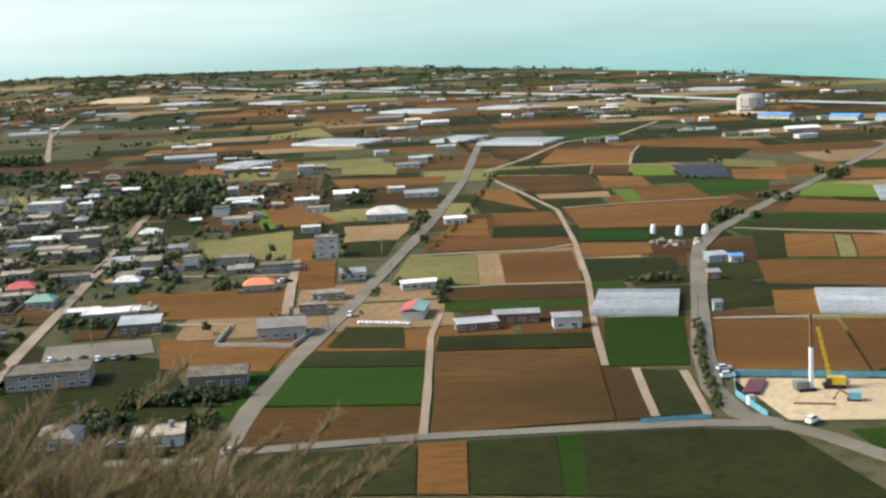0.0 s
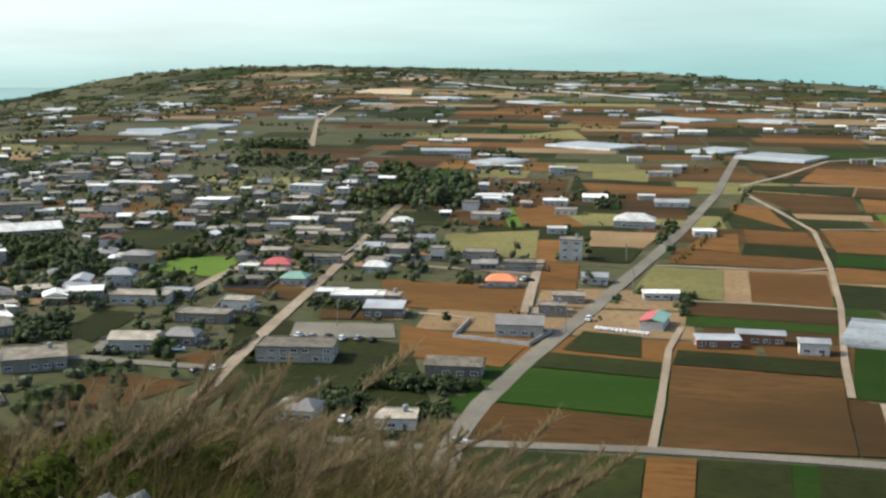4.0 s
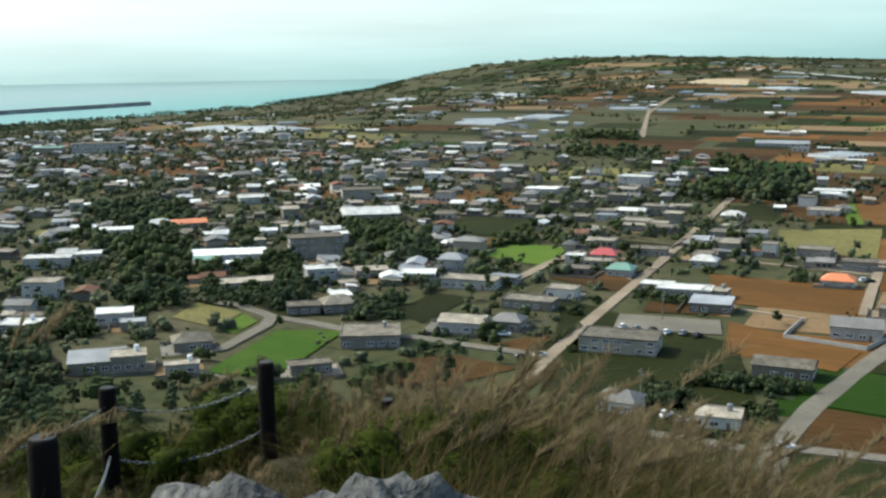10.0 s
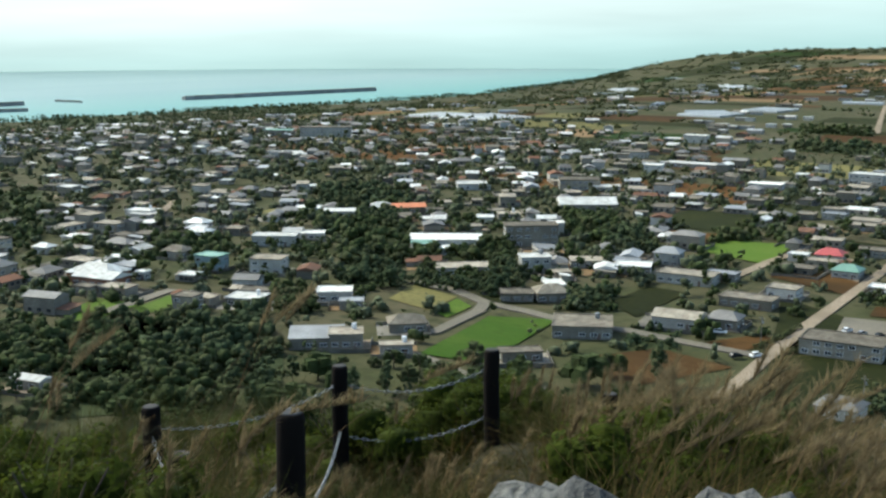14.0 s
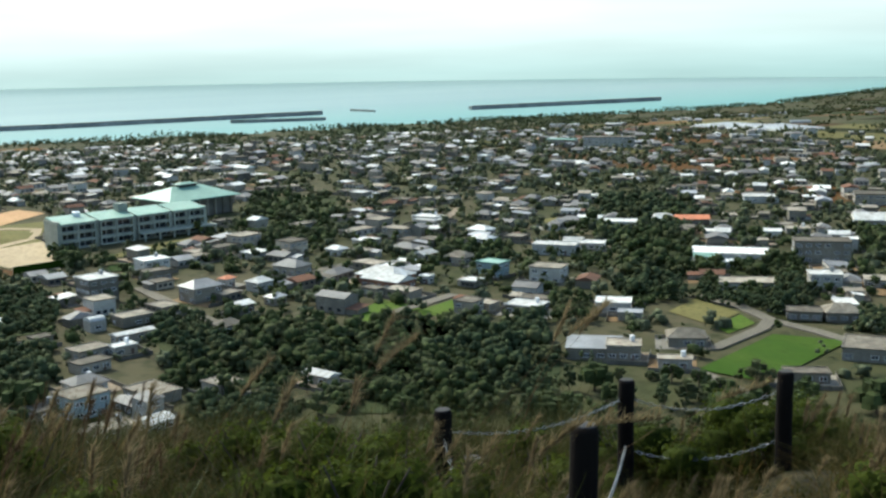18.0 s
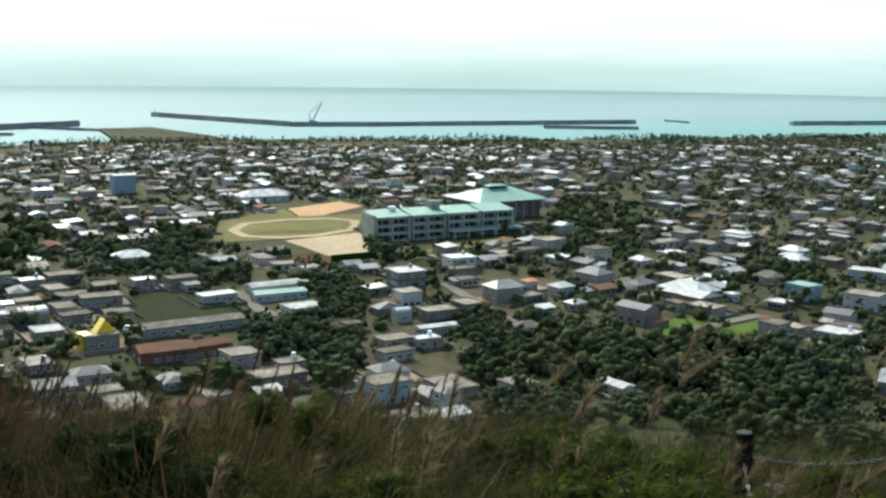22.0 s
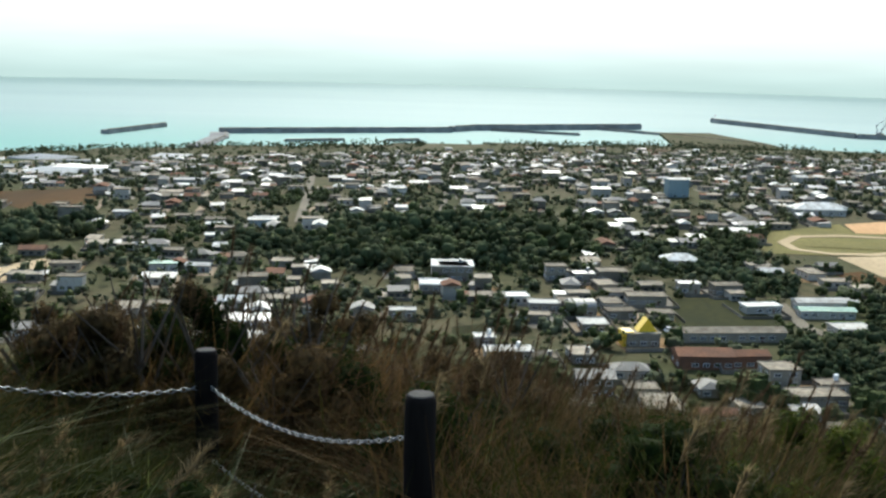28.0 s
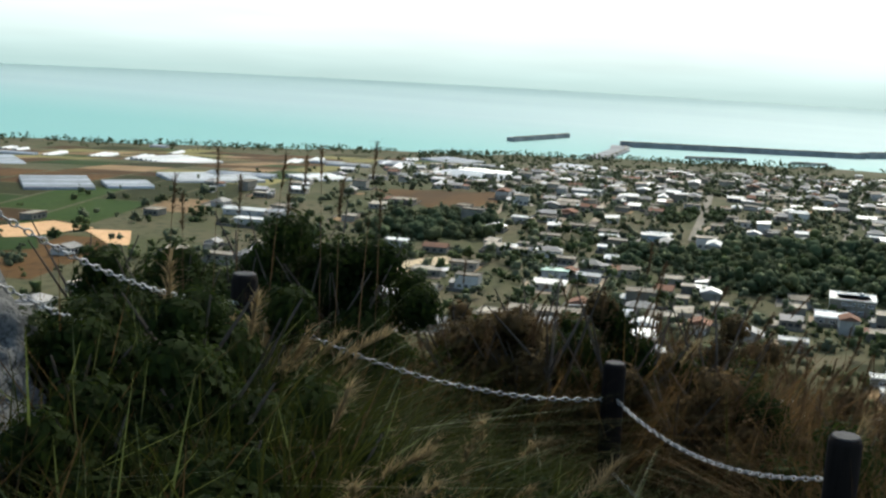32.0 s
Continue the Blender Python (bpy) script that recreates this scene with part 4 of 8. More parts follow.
field("bright_crop", (-118.5, 704.6), (-112.2, 714.1), (-95.0, 636.6), (-101.7, 632.9))
field("meadow", (-173.7, 678.3), (-148.3, 681.0), (-136.2, 629.8), (-164.0, 632.2))
field("dark_soil", (-146.7, 682.6), (-119.3, 704.8), (-102.7, 635.1), (-135.8, 635.3))
field("dark_soil", (-56.1, 771.9), (-14.1, 770.8), (-6.6, 682.0), (-44.3, 691.8))
field("soil", (-85.9, 857.8), (-2.3, 844.8), (-6.2, 800.6), (-72.6, 795.3))
field("hay", (-86.6, 961.2), (-42.3, 958.2), (-38.9, 870.0), (-80.3, 887.3))
field("meadow", (-194.8, 539.9), (-160.8, 535.2), (-158.7, 513.9), (-186.6, 515.8))
field("dark_soil", (-135.9, 414.7), (-109.9, 417.6), (-106.7, 405.3), (-133.1, 399.4))
field("asphalt", (-139.2, 392.6), (-104.9, 398.6), (-98.7, 378.4), (-134.0, 371.9))
field("hay", (-193.0, 1314.9), (-151.2, 1400.8), (-118.3, 1253.7), (-184.9, 1266.1))
field("meadow", (-290.6, 529.0), (-291.5, 580.5), (-254.7, 581.1), (-241.5, 522.0))
field("soil", (-279.8, 511.3), (-241.5, 518.8), (-238.5, 490.7), (-271.9, 498.7))
field("bright_crop", (-239.5, 476.4), (-232.4, 505.2), (-206.2, 513.4), (-197.7, 461.7))
field("dark_soil", (-186.9, 440.2), (-172.9, 460.9), (-154.7, 450.7), (-151.0, 426.4))
field("meadow", (-166.1, 692.5), (-148.3, 680.9), (-140.3, 643.9), (-162.6, 637.8))
field("fresh_crop", (-222.9, 267.6), (-234.2, 318.8), (-213.4, 329.8), (-201.2, 272.1))
field("hay", (-279.5, 318.7), (-286.8, 342.0), (-261.5, 336.2), (-256.3, 313.7))
field("bright_crop", (-254.5, 313.0), (-259.8, 334.1), (-248.1, 327.2), (-244.7, 309.0))
field("bright_crop", (-353.2, 233.5), (-363.1, 252.9), (-341.9, 257.3), (-337.0, 231.7))
field("bright_crop", (-335.3, 247.7), (-345.1, 276.9), (-330.2, 276.3), (-327.0, 253.6))
field("dark_soil", (-184.3, 293.4), (-169.3, 318.3), (-142.3, 313.1), (-156.2, 277.8))
field("dark_soil", (-161.5, 333.6), (-151.4, 354.3), (-145.4, 349.5), (-148.1, 325.6))
field("meadow", (-213.6, 362.4), (-215.4, 394.8), (-198.4, 394.1), (-194.8, 349.4))
field("meadow", (-574.2, 490.1), (-552.8, 508.3), (-521.1, 478.9), (-552.1, 468.8))
field("hay", (-472.2, 441.6), (-464.5, 450.9), (-445.1, 429.8), (-464.1, 418.0))
field("hay", (-577.2, 123.0), (-649.3, 141.6), (-690.0, 190.9), (-642.7, 189.6))
field("orange_sand", (-689.5, 193.2), (-712.6, 233.5), (-687.0, 240.3), (-642.6, 189.9))
field("hay", (-579.4, 128.6), (-657.9, 152.6), (-654.7, 229.0), (-580.8, 200.3))
field("hay", (-603.9, 150.2), (-624.1, 158.3), (-618.5, 210.0), (-598.4, 199.5), lift=0.6)
field("sand", (-575.7, 159.4), (-587.6, 203.9), (-507.1, 182.7), (-527.6, 166.4))
field("bright_crop", (-434.6, 119.3), (-436.3, 135.0), (-421.5, 132.7), (-419.4, 115.8))
field("hay", (-523.0, 208.5), (-540.9, 239.2), (-550.4, 277.8), (-511.4, 226.4))
field("crop", (-502.2, 202.1), (-499.6, 223.2), (-480.0, 212.9), (-489.7, 196.4))
field("meadow", (-464.7, 65.9), (-468.4, 90.7), (-422.7, 103.3), (-413.2, 60.8))
field("meadow", (-403.5, -17.7), (-410.3, -6.2), (-395.1, -4.0), (-387.8, -16.9))
field("sand", (-460.8, -222.5), (-503.4, -200.8), (-493.7, -180.7), (-436.4, -205.4))
field("dark_soil", (-715.4, -342.7), (-765.0, -262.6), (-663.8, -237.8), (-645.2, -269.4))
field("orange_sand", (-437.6, -406.5), (-468.6, -396.7), (-463.7, -367.6), (-414.1, -377.7))
field("orange_sand", (-457.6, -369.7), (-468.1, -349.6), (-435.5, -326.5), (-431.3, -333.8))
field("crop", (-414.1, -384.8), (-428.4, -372.3), (-405.7, -351.7), (-388.9, -361.5))
field("bright_crop", (-349.2, 229.5), (-352.2, 255.1), (-339.1, 246.7), (-336.2, 225.5))
field("bright_crop", (-338.6, 250.1), (-346.9, 277.2), (-334.0, 273.5), (-331.9, 250.1))
field("meadow", (-116.0, 270.8), (-60.5, 280.4), (-91.5, 368.8), (-167.9, 408.2), lift=0.27)
field("sand", (-767.0, 2514.5), (-768.1, 2715.0), (-646.4, 2630.4), (-567.6, 2297.4))

# ---- greenhouses ----
greenhouse(65.0, 418.1, 29.8, 37.0, -12.0)
greenhouse(139.9, 405.7, 27.1, 34.4, -13.5)
greenhouse(-105.3, 1170.6, 75.5, 60.0, -28.8)
greenhouse(66.8, 1089.9, 63.9, 60.0, -25.6)
greenhouse(11.7, 1145.6, 34.9, 60.0, -27.4)
greenhouse(-167.1, 990.0, 33.1, 46.0, -25.0)
greenhouse(-38.2, 1624.5, 90.0, 60.0, -37.0)
greenhouse(82.1, 1617.7, 65.9, 49.9, -35.8)
greenhouse(-99.4, 2419.3, 90.0, 60.0, -48.4)
greenhouse(-324.9, 3004.9, 90.0, 60.0, -54.0)
greenhouse(-468.1, 2173.9, 90.0, 60.0, -45.3)
greenhouse(-285.5, 2047.2, 90.0, 60.0, -44.0)
greenhouse(416.1, 1847.2, 90.0, 60.0, -33.1)
greenhouse(244.9, 663.2, 12.5, 52.6, -15.3)
greenhouse(-1488.7, 2591.3, 90.0, 60.0, -46.1)
greenhouse(-594.7, 1221.6, 51.9, 60.0, -1.5)
greenhouse(-570.9, 1325.9, 43.4, 60.0, -1.7)
greenhouse(-776.2, 1058.9, 76.0, 60.0, -15.7)
greenhouse(-847.9, 1074.4, 71.9, 60.0, -0.5)
greenhouse(-1460.2, 2538.1, 90.0, 60.0, -36.6)
greenhouse(-607.0, 1240.8, 44.4, 57.9, 36.6)
greenhouse(-1061.6, 2300.9, 90.0, 60.0, -46.9)
greenhouse(-901.2, -341.5, 58.9, 60.0, 91.7)
greenhouse(-1542.1, -612.2, 68.8, 60.0, 70.8)
greenhouse(-1562.0, -448.0, 45.6, 60.0, 91.4)
greenhouse(-580.5, -489.2, 40.4, 56.2, 134.2)
greenhouse(-604.8, -455.1, 27.7, 30.8, 136.4)
greenhouse(-872.8, -605.1, 54.7, 60.0, 163.0)
greenhouse(-672.0, -454.3, 34.4, 47.1, 141.3)
greenhouse(-690.2, -432.4, 31.7, 34.8, 142.9)
greenhouse(-702.5, -640.5, 21.3, 60.0, 141.6)
greenhouse(-754.1, -402.2, 36.0, 34.6, 147.9)
greenhouse(-928.9, -349.1, 77.8, 60.0, 161.1)

# ---- houses that stand out ----
house(-102.2, 290.0, 10.6, 9.5, 3.1, 2, "plaster", "roof_tile", "hip", 2)
house(-76.1, 288.6, 12.4, 9.3, 3.1, 9, "plaster", "roof_grey", "slab", 2, tank=True)
house(-122.6, 347.4, 23.9, 13.1, 5.0, 9, "concrete", "roof_grey", "slab", 2)
house(-70.5, 341.0, 16.9, 10.1, 3.7, 4, "concrete", "roof_grey", "gable", 2)
house(-59.4, 396.6, 16.0, 12.8, 4.2, 6, "plaster", "roof_tile", "gable", 2)
house(-78.9, 473.9, 12.0, 9.6, 3.1, 5, "plaster", "roof_orange", "hip", 2)
house(-111.8, 412.7, 14.3, 11.4, 3.7, 8, "dark_concrete", "roof_metal", "shed", 2)
house(-127.9, 433.6, 20.0, 10.0, 3.1, 9, "concrete", "roof_white", "slab", 2)
house(-116.1, 434.7, 9.2, 7.3, 3.1, 2, "concrete", "roof_grey", "slab", 2, tank=True)
house(-99.8, 536.6, 14.4, 10.0, 3.7, 1, "concrete", "roof_grey", "slab", 2)
house(-77.3, 513.7, 14.0, 9.8, 3.7, 9, "concrete", "roof_grey", "slab", 2)
house(-58.5, 546.1, 10.1, 9.1, 9.4, 5, "plaster", "roof_grey", "slab", 2, tank=True)
house(-74.0, 619.7, 9.7, 7.7, 3.1, 9, "plaster", "roof_white", "slab", 2)
house(-35.5, 654.2, 21.9, 15.4, 3.7, 1, "plaster", "roof_white", "hip", 2)
house(-42.4, 491.0, 10.6, 8.5, 3.1, 5, "plaster", "roof_metal", "gable", 2)
house(-48.9, 451.0, 12.1, 8.5, 3.1, 8, "concrete", "roof_grey", "slab", 2)
house(-52.5, 431.3, 9.8, 6.9, 3.1, 3, "dark_concrete", "roof_grey", "slab", 2, tank=True)
house(-14.3, 463.6, 13.7, 5.5, 3.1, 10, "plaster", "roof_white", "gable", 2)
house(6.8, 392.0, 14.4, 5.8, 3.1, 10, "rust", "roof_metal", "shed", 2)
house(20.7, 400.6, 15.5, 6.2, 3.7, 1, "rust", "roof_metal", "gable", 2)
house(37.0, 390.4, 9.3, 6.5, 4.2, 1, "plaster", "roof_metal", "gable", 2)
house(1.8, 628.7, 11.3, 9.1, 3.1, 6, "plaster", "roof_white", "slab", 2)
house(110.1, 492.9, 8.7, 6.1, 3.1, 10, "blue_wall", "roof_metal", "shed", 2)
house(117.3, 489.3, 5.1, 4.1, 3.1, 5, "plaster", "roof_blue", "gable", 2)
house(100.9, 456.9, 5.2, 4.2, 3.1, 3, "rust", "roof_metal", "shed", 1)
house(90.8, 404.6, 3.0, 2.4, 3.1, 5, "blue_wall", "roof_metal", "shed", 1)
house(318.6, 1077.9, 29.0, 11.6, 3.1, 1, "plaster", "roof_white", "gable", 1)
house(-18.3, 742.2, 20.4, 10.2, 3.1, 3, "plaster", "roof_metal", "gable", 1)
house(-35.1, 771.4, 10.4, 8.3, 3.1, 5, "plaster", "roof_white", "slab", 1)
house(-89.0, 733.9, 14.9, 11.9, 3.1, 6, "plaster", "roof_white", "slab", 2, tank=True)
house(-77.9, 694.2, 12.5, 10.0, 3.1, 3, "plaster", "roof_grey", "slab", 2)
house(-66.5, 756.4, 15.2, 10.6, 3.1, 3, "plaster", "roof_white", "gable", 2)
house(-120.0, 664.6, 16.1, 12.9, 3.1, 3, "plaster", "roof_grey", "slab", 2)
house(-132.8, 734.1, 18.6, 11.1, 3.1, 6, "plaster", "roof_white", "slab", 2)
house(-32.3, 919.9, 18.3, 14.6, 3.1, 4, "plaster", "roof_grey", "slab", 1)
house(-24.2, 947.5, 14.9, 11.9, 5.0, 1, "plaster", "roof_white", "slab", 1)
house(-109.1, 904.6, 11.4, 10.3, 6.3, 9, "plaster", "roof_white", "slab", 1)
house(-13.8, 1370.4, 30.6, 12.2, 3.1, 7, "plaster", "roof_white", "gable", 1)
house(-40.6, 1423.2, 18.7, 11.2, 3.1, 7, "plaster", "roof_white", "gable", 1)
house(-1.8, 1059.6, 16.3, 9.8, 3.1, 3, "plaster", "roof_white", "slab", 1)
house(-229.2, 1059.6, 44.9, 13.5, 3.1, 11, "plaster", "roof_metal", "gable", 1)
house(-1025.9, 3222.6, 45.0, 20.3, 5.0, 10, "plaster", "roof_white", "slab", 1)
house(-1000.9, 3677.4, 44.5, 26.7, 6.3, 2, "plaster", "roof_white", "slab", 1)
house(425.6, 2599.3, 21.9, 13.1, 6.3, 4, "plaster", "roof_white", "slab", 1)
house(189.7, 2057.6, 20.6, 12.4, 6.3, 8, "plaster", "roof_white", "slab", 1)
house(-130.6, 749.8, 24.4, 12.2, 3.1, 8, "plaster", "roof_white", "slab", 2, tank=True)
house(-180.3, 488.0, 11.1, 10.0, 3.1, 10, "plaster", "roof_red", "hip", 2)
house(-162.5, 459.5, 10.3, 9.3, 3.1, 5, "plaster", "roof_green", "hip", 2)
house(-190.8, 480.0, 8.0, 6.4, 3.1, 9, "plaster", "roof_white", "slab", 2)
house(-168.0, 509.7, 17.7, 8.9, 3.1, 8, "concrete", "roof_grey", "slab", 2)
house(-136.9, 492.4, 10.5, 8.4, 3.1, 4, "plaster", "roof_white", "hip", 2)
house(-139.6, 436.7, 11.8, 7.1, 3.1, 7, "concrete", "roof_white", "slab", 2)
house(-195.6, 571.5, 11.6, 9.3, 3.1, 10, "concrete", "roof_grey", "slab", 2)
house(-179.5, 572.6, 15.2, 12.2, 3.1, 9, "concrete", "roof_grey", "slab", 2)
house(-203.5, 628.9, 13.4, 10.7, 5.0, 6, "concrete", "roof_grey", "slab", 2, tank=True)
house(-226.1, 613.8, 11.6, 9.3, 3.1, 7, "plaster", "roof_grey", "slab", 2)
house(-254.9, 747.0, 21.2, 12.7, 6.3, 1, "plaster", "roof_white", "slab", 2)
house(-229.5, 746.0, 8.8, 7.0, 5.0, 3, "plaster", "roof_white", "slab", 2, tank=True)
house(-159.3, 624.8, 11.2, 9.0, 3.1, 9, "plaster", "roof_white", "hip", 2)
house(-131.6, 565.3, 8.3, 7.4, 4.6, 5, "plaster", "roof_metal", "gable", 2)
house(-148.2, 569.7, 15.1, 10.6, 3.1, 3, "concrete", "roof_grey", "slab", 2)
house(-301.3, 441.4, 23.5, 11.7, 9.4, 42, "concrete", "roof_grey", "slab", 2)
house(-266.4, 393.5, 11.9, 9.5, 6.3, 44, "plaster", "roof_white", "slab", 2, tank=True)
house(-233.4, 415.4, 13.9, 11.1, 3.4, 25, "concrete", "roof_white", "slab", 2)
house(-230.1, 438.9, 10.5, 9.4, 5.4, 13, "plaster", "roof_metal", "hip", 2)
house(-207.6, 412.3, 21.8, 10.9, 3.7, 9, "plaster", "roof_grey", "slab", 2)
house(-178.2, 348.5, 15.4, 10.7, 3.7, 12, "plaster", "roof_grey", "gable", 2)
house(-165.5, 356.5, 10.1, 9.1, 3.4, 9, "concrete", "roof_tile", "hip", 2)
house(-172.1, 389.2, 18.8, 9.4, 3.4, 6, "concrete", "roof_grey", "slab", 2)
house(-168.2, 411.1, 10.8, 8.7, 3.7, 5, "plaster", "roof_grey", "slab", 2)
house(-198.6, 423.9, 11.5, 6.9, 3.1, 6, "concrete", "roof_metal", "slab", 2)
house(-198.4, 321.0, 18.8, 16.9, 3.9, 31, "dark_concrete", "roof_grey", "slab", 2, tank=True)
house(-242.1, 346.4, 11.6, 9.2, 3.1, 37, "concrete", "roof_grey", "slab", 2)
house(-232.6, 354.2, 11.4, 10.3, 3.4, 44, "concrete", "roof_grey", "hip", 2)
house(-255.6, 257.6, 16.8, 13.5, 3.7, 43, "concrete", "roof_metal", "shed", 2)
house(-247.5, 262.1, 10.2, 9.2, 4.6, 43, "concrete", "roof_grey", "slab", 2, tank=True)
house(-294.4, 306.3, 12.3, 9.8, 3.7, 41, "plaster", "roof_white", "slab", 2)
house(-280.2, 299.8, 8.1, 6.5, 3.1, 39, "concrete", "roof_metal", "slab", 2)
house(-313.2, 281.2, 12.8, 10.2, 3.1, 24, "concrete", "roof_white", "slab", 2, tank=True)
house(-334.7, 301.0, 9.6, 8.6, 3.7, 29, "plaster", "roof_tile", "gable", 2)
house(-245.5, 288.7, 11.9, 9.5, 3.1, 45, "concrete", "roof_grey", "hip", 2)
house(-229.3, 264.8, 9.9, 5.0, 3.1, 42, "plaster", "roof_grey", "slab", 2, tank=True)
house(-195.7, 282.1, 12.2, 6.1, 3.1, 46, "concrete", "roof_grey", "slab", 2)
house(-370.9, 314.2, 10.7, 8.5, 6.3, 14, "blue_wall", "roof_green", "slab", 2)
house(-348.4, 324.8, 13.0, 10.4, 6.3, 29, "plaster", "roof_grey", "slab", 2)
house(-392.2, 369.9, 19.5, 9.8, 4.6, 35, "plaster", "roof_white", "slab", 2)
house(-389.9, 391.1, 11.5, 9.2, 3.1, 39, "plaster", "roof_white", "slab", 2)
house(-390.2, 273.5, 19.6, 13.7, 3.7, 16, "rust", "roof_white", "hip", 2)
house(-378.3, 285.5, 4.3, 3.9, 3.1, 14, "plaster", "roof_white", "slab", 2)
house(-403.9, 323.6, 10.1, 9.1, 3.1, 16, "concrete", "roof_grey", "hip", 2)
house(-407.8, 482.0, 17.2, 10.3, 3.1, 47, "concrete", "roof_orange", "gable", 2)
house(-330.8, 416.9, 32.3, 16.1, 3.7, 37, "plaster", "roof_white", "slab", 2)
house(-332.6, 402.1, 9.2, 6.5, 3.1, 45, "plaster", "roof_green", "gable", 2)
house(-286.8, 372.6, 22.4, 11.2, 3.1, 45, "beige", "roof_grey", "slab", 2)
house(-316.1, 401.1, 8.7, 7.0, 3.1, 46, "plaster", "roof_white", "slab", 2, tank=True)
house(-436.1, 576.1, 19.8, 13.9, 3.7, 44, "plaster", "roof_white", "slab", 2)
house(-337.6, 548.3, 30.3, 18.2, 3.7, 38, "concrete", "roof_white", "gable", 2)
house(-385.2, 615.8, 24.1, 16.9, 6.3, 37, "beige", "roof_grey", "slab", 2)
house(-366.3, 617.2, 15.3, 10.7, 3.1, 31, "plaster", "roof_white", "slab", 2)
house(-385.9, 710.7, 11.8, 10.6, 6.3, 18, "plaster", "roof_white", "slab", 2)
house(-383.8, 759.0, 41.3, 12.4, 3.1, 6, "concrete", "roof_white", "slab", 2)
house(-294.3, 683.3, 19.8, 11.9, 3.7, 10, "plaster", "roof_white", "slab", 2)
house(-463.3, 926.0, 19.5, 11.7, 6.3, 10, "plaster", "roof_white", "slab", 1)
house(-445.2, 789.6, 19.1, 13.4, 5.0, 21, "plaster", "roof_grey", "slab", 1)
house(-748.2, 770.9, 45.0, 12.8, 9.4, 41, "plaster", "roof_grey", "slab", 2, tank=True)
house(-796.1, 758.4, 26.0, 13.0, 5.4, 31, "beige", "roof_green", "slab", 1)
house(-219.4, 596.9, 11.3, 7.9, 3.1, 5, "plaster", "roof_metal", "slab", 2)
house(-199.7, 586.8, 14.8, 11.8, 3.1, 4, "concrete", "roof_grey", "slab", 2)
house(-275.0, 413.2, 8.4, 6.7, 3.1, 42, "concrete", "roof_grey", "slab", 2)
house(-254.9, 414.2, 12.9, 10.3, 3.1, 36, "concrete", "roof_grey", "slab", 2)
house(-351.7, 495.1, 11.3, 9.1, 3.1, 43, "concrete", "roof_grey", "slab", 2, tank=True)
house(-498.7, 378.8, 13.6, 10.9, 3.1, 16, "plaster", "roof_white", "slab", 2)
house(-434.2, 362.0, 10.3, 8.2, 3.1, 11, "plaster", "roof_white", "hip", 2)
house(-447.3, 446.4, 13.0, 10.4, 3.1, 35, "beige", "roof_white", "slab", 2, tank=True)
house(-427.0, 448.5, 16.4, 11.5, 3.1, 39, "plaster", "roof_white", "slab", 2)
house(-419.6, 473.0, 11.6, 9.3, 3.1, 43, "plaster", "roof_white", "hip", 2)
house(-659.7, 639.5, 16.9, 13.5, 3.1, 37, "plaster", "roof_white", "slab", 1)
house(-301.1, 111.4, 11.1, 10.0, 6.3, 101, "blue_wall", "roof_grey", "slab", 2)
house(-357.6, 135.6, 11.2, 7.9, 3.1, 101, "beige", "roof_grey", "slab", 2)
house(-342.1, 130.0, 10.7, 6.4, 3.1, 101, "beige", "roof_grey", "slab", 2)
house(-436.4, 170.7, 12.1, 10.9, 9.4, 96, "dark_concrete", "roof_white", "slab", 2, tank=True)
house(-414.3, 121.4, 12.9, 10.3, 3.1, 101, "beige", "roof_white", "slab", 2)
house(-458.1, 122.1, 21.4, 6.4, 3.1, 100, "plaster", "roof_white", "gable", 2)
house(-442.0, 119.3, 19.7, 5.9, 3.1, 94, "plaster", "roof_green", "gable", 2)
house(-474.3, 210.5, 12.0, 9.6, 6.3, 93, "plaster", "roof_white", "slab", 2, tank=True)
house(-410.1, 201.2, 13.0, 10.4, 5.8, 97, "concrete", "roof_metal", "hip", 2)
house(-426.2, 220.7, 5.0, 4.5, 3.7, 107, "plaster", "roof_orange", "hip", 2)
house(-412.2, 227.7, 7.9, 7.1, 3.7, 103, "plaster", "roof_white", "hip", 2)
house(-380.2, 201.8, 7.5, 6.8, 3.7, 102, "concrete", "roof_white", "gable", 2)
house(-432.9, 255.1, 12.8, 10.2, 3.7, 17, "concrete", "roof_tile", "hip", 2)
house(-382.1, 269.1, 18.9, 11.3, 3.7, 14, "rust", "roof_white", "gable", 2)
house(-390.5, 151.1, 5.9, 5.3, 3.7, 94, "plaster", "film", "arch", 1)
house(-390.1, 164.7, 11.8, 8.3, 3.7, 95, "concrete", "roof_grey", "slab", 2)
house(-368.3, 155.2, 14.2, 4.3, 3.1, 98, "concrete", "roof_white", "gable", 2)
house(-353.7, 145.4, 7.8, 4.7, 3.1, 95, "beige", "roof_white", "slab", 2, tank=True)
house(-357.9, 184.6, 7.9, 7.1, 3.1, 102, "beige", "roof_grey", "hip", 2)
house(-328.4, 88.3, 15.0, 9.0, 3.4, 100, "concrete", "roof_grey", "slab", 2)
house(-312.3, 81.6, 7.6, 6.0, 3.1, 98, "concrete", "roof_metal", "shed", 2)
house(-284.5, 175.9, 9.9, 4.9, 3.1, 14, "concrete", "roof_white", "gable", 2)
house(-504.9, 271.6, 12.9, 10.4, 6.3, 106, "beige", "roof_grey", "slab", 2)
house(-474.3, 279.8, 11.0, 9.9, 6.3, 101, "beige", "roof_grey", "slab", 2)
house(-456.8, 293.2, 7.9, 6.4, 3.1, 15, "plaster", "roof_white", "hip", 2)
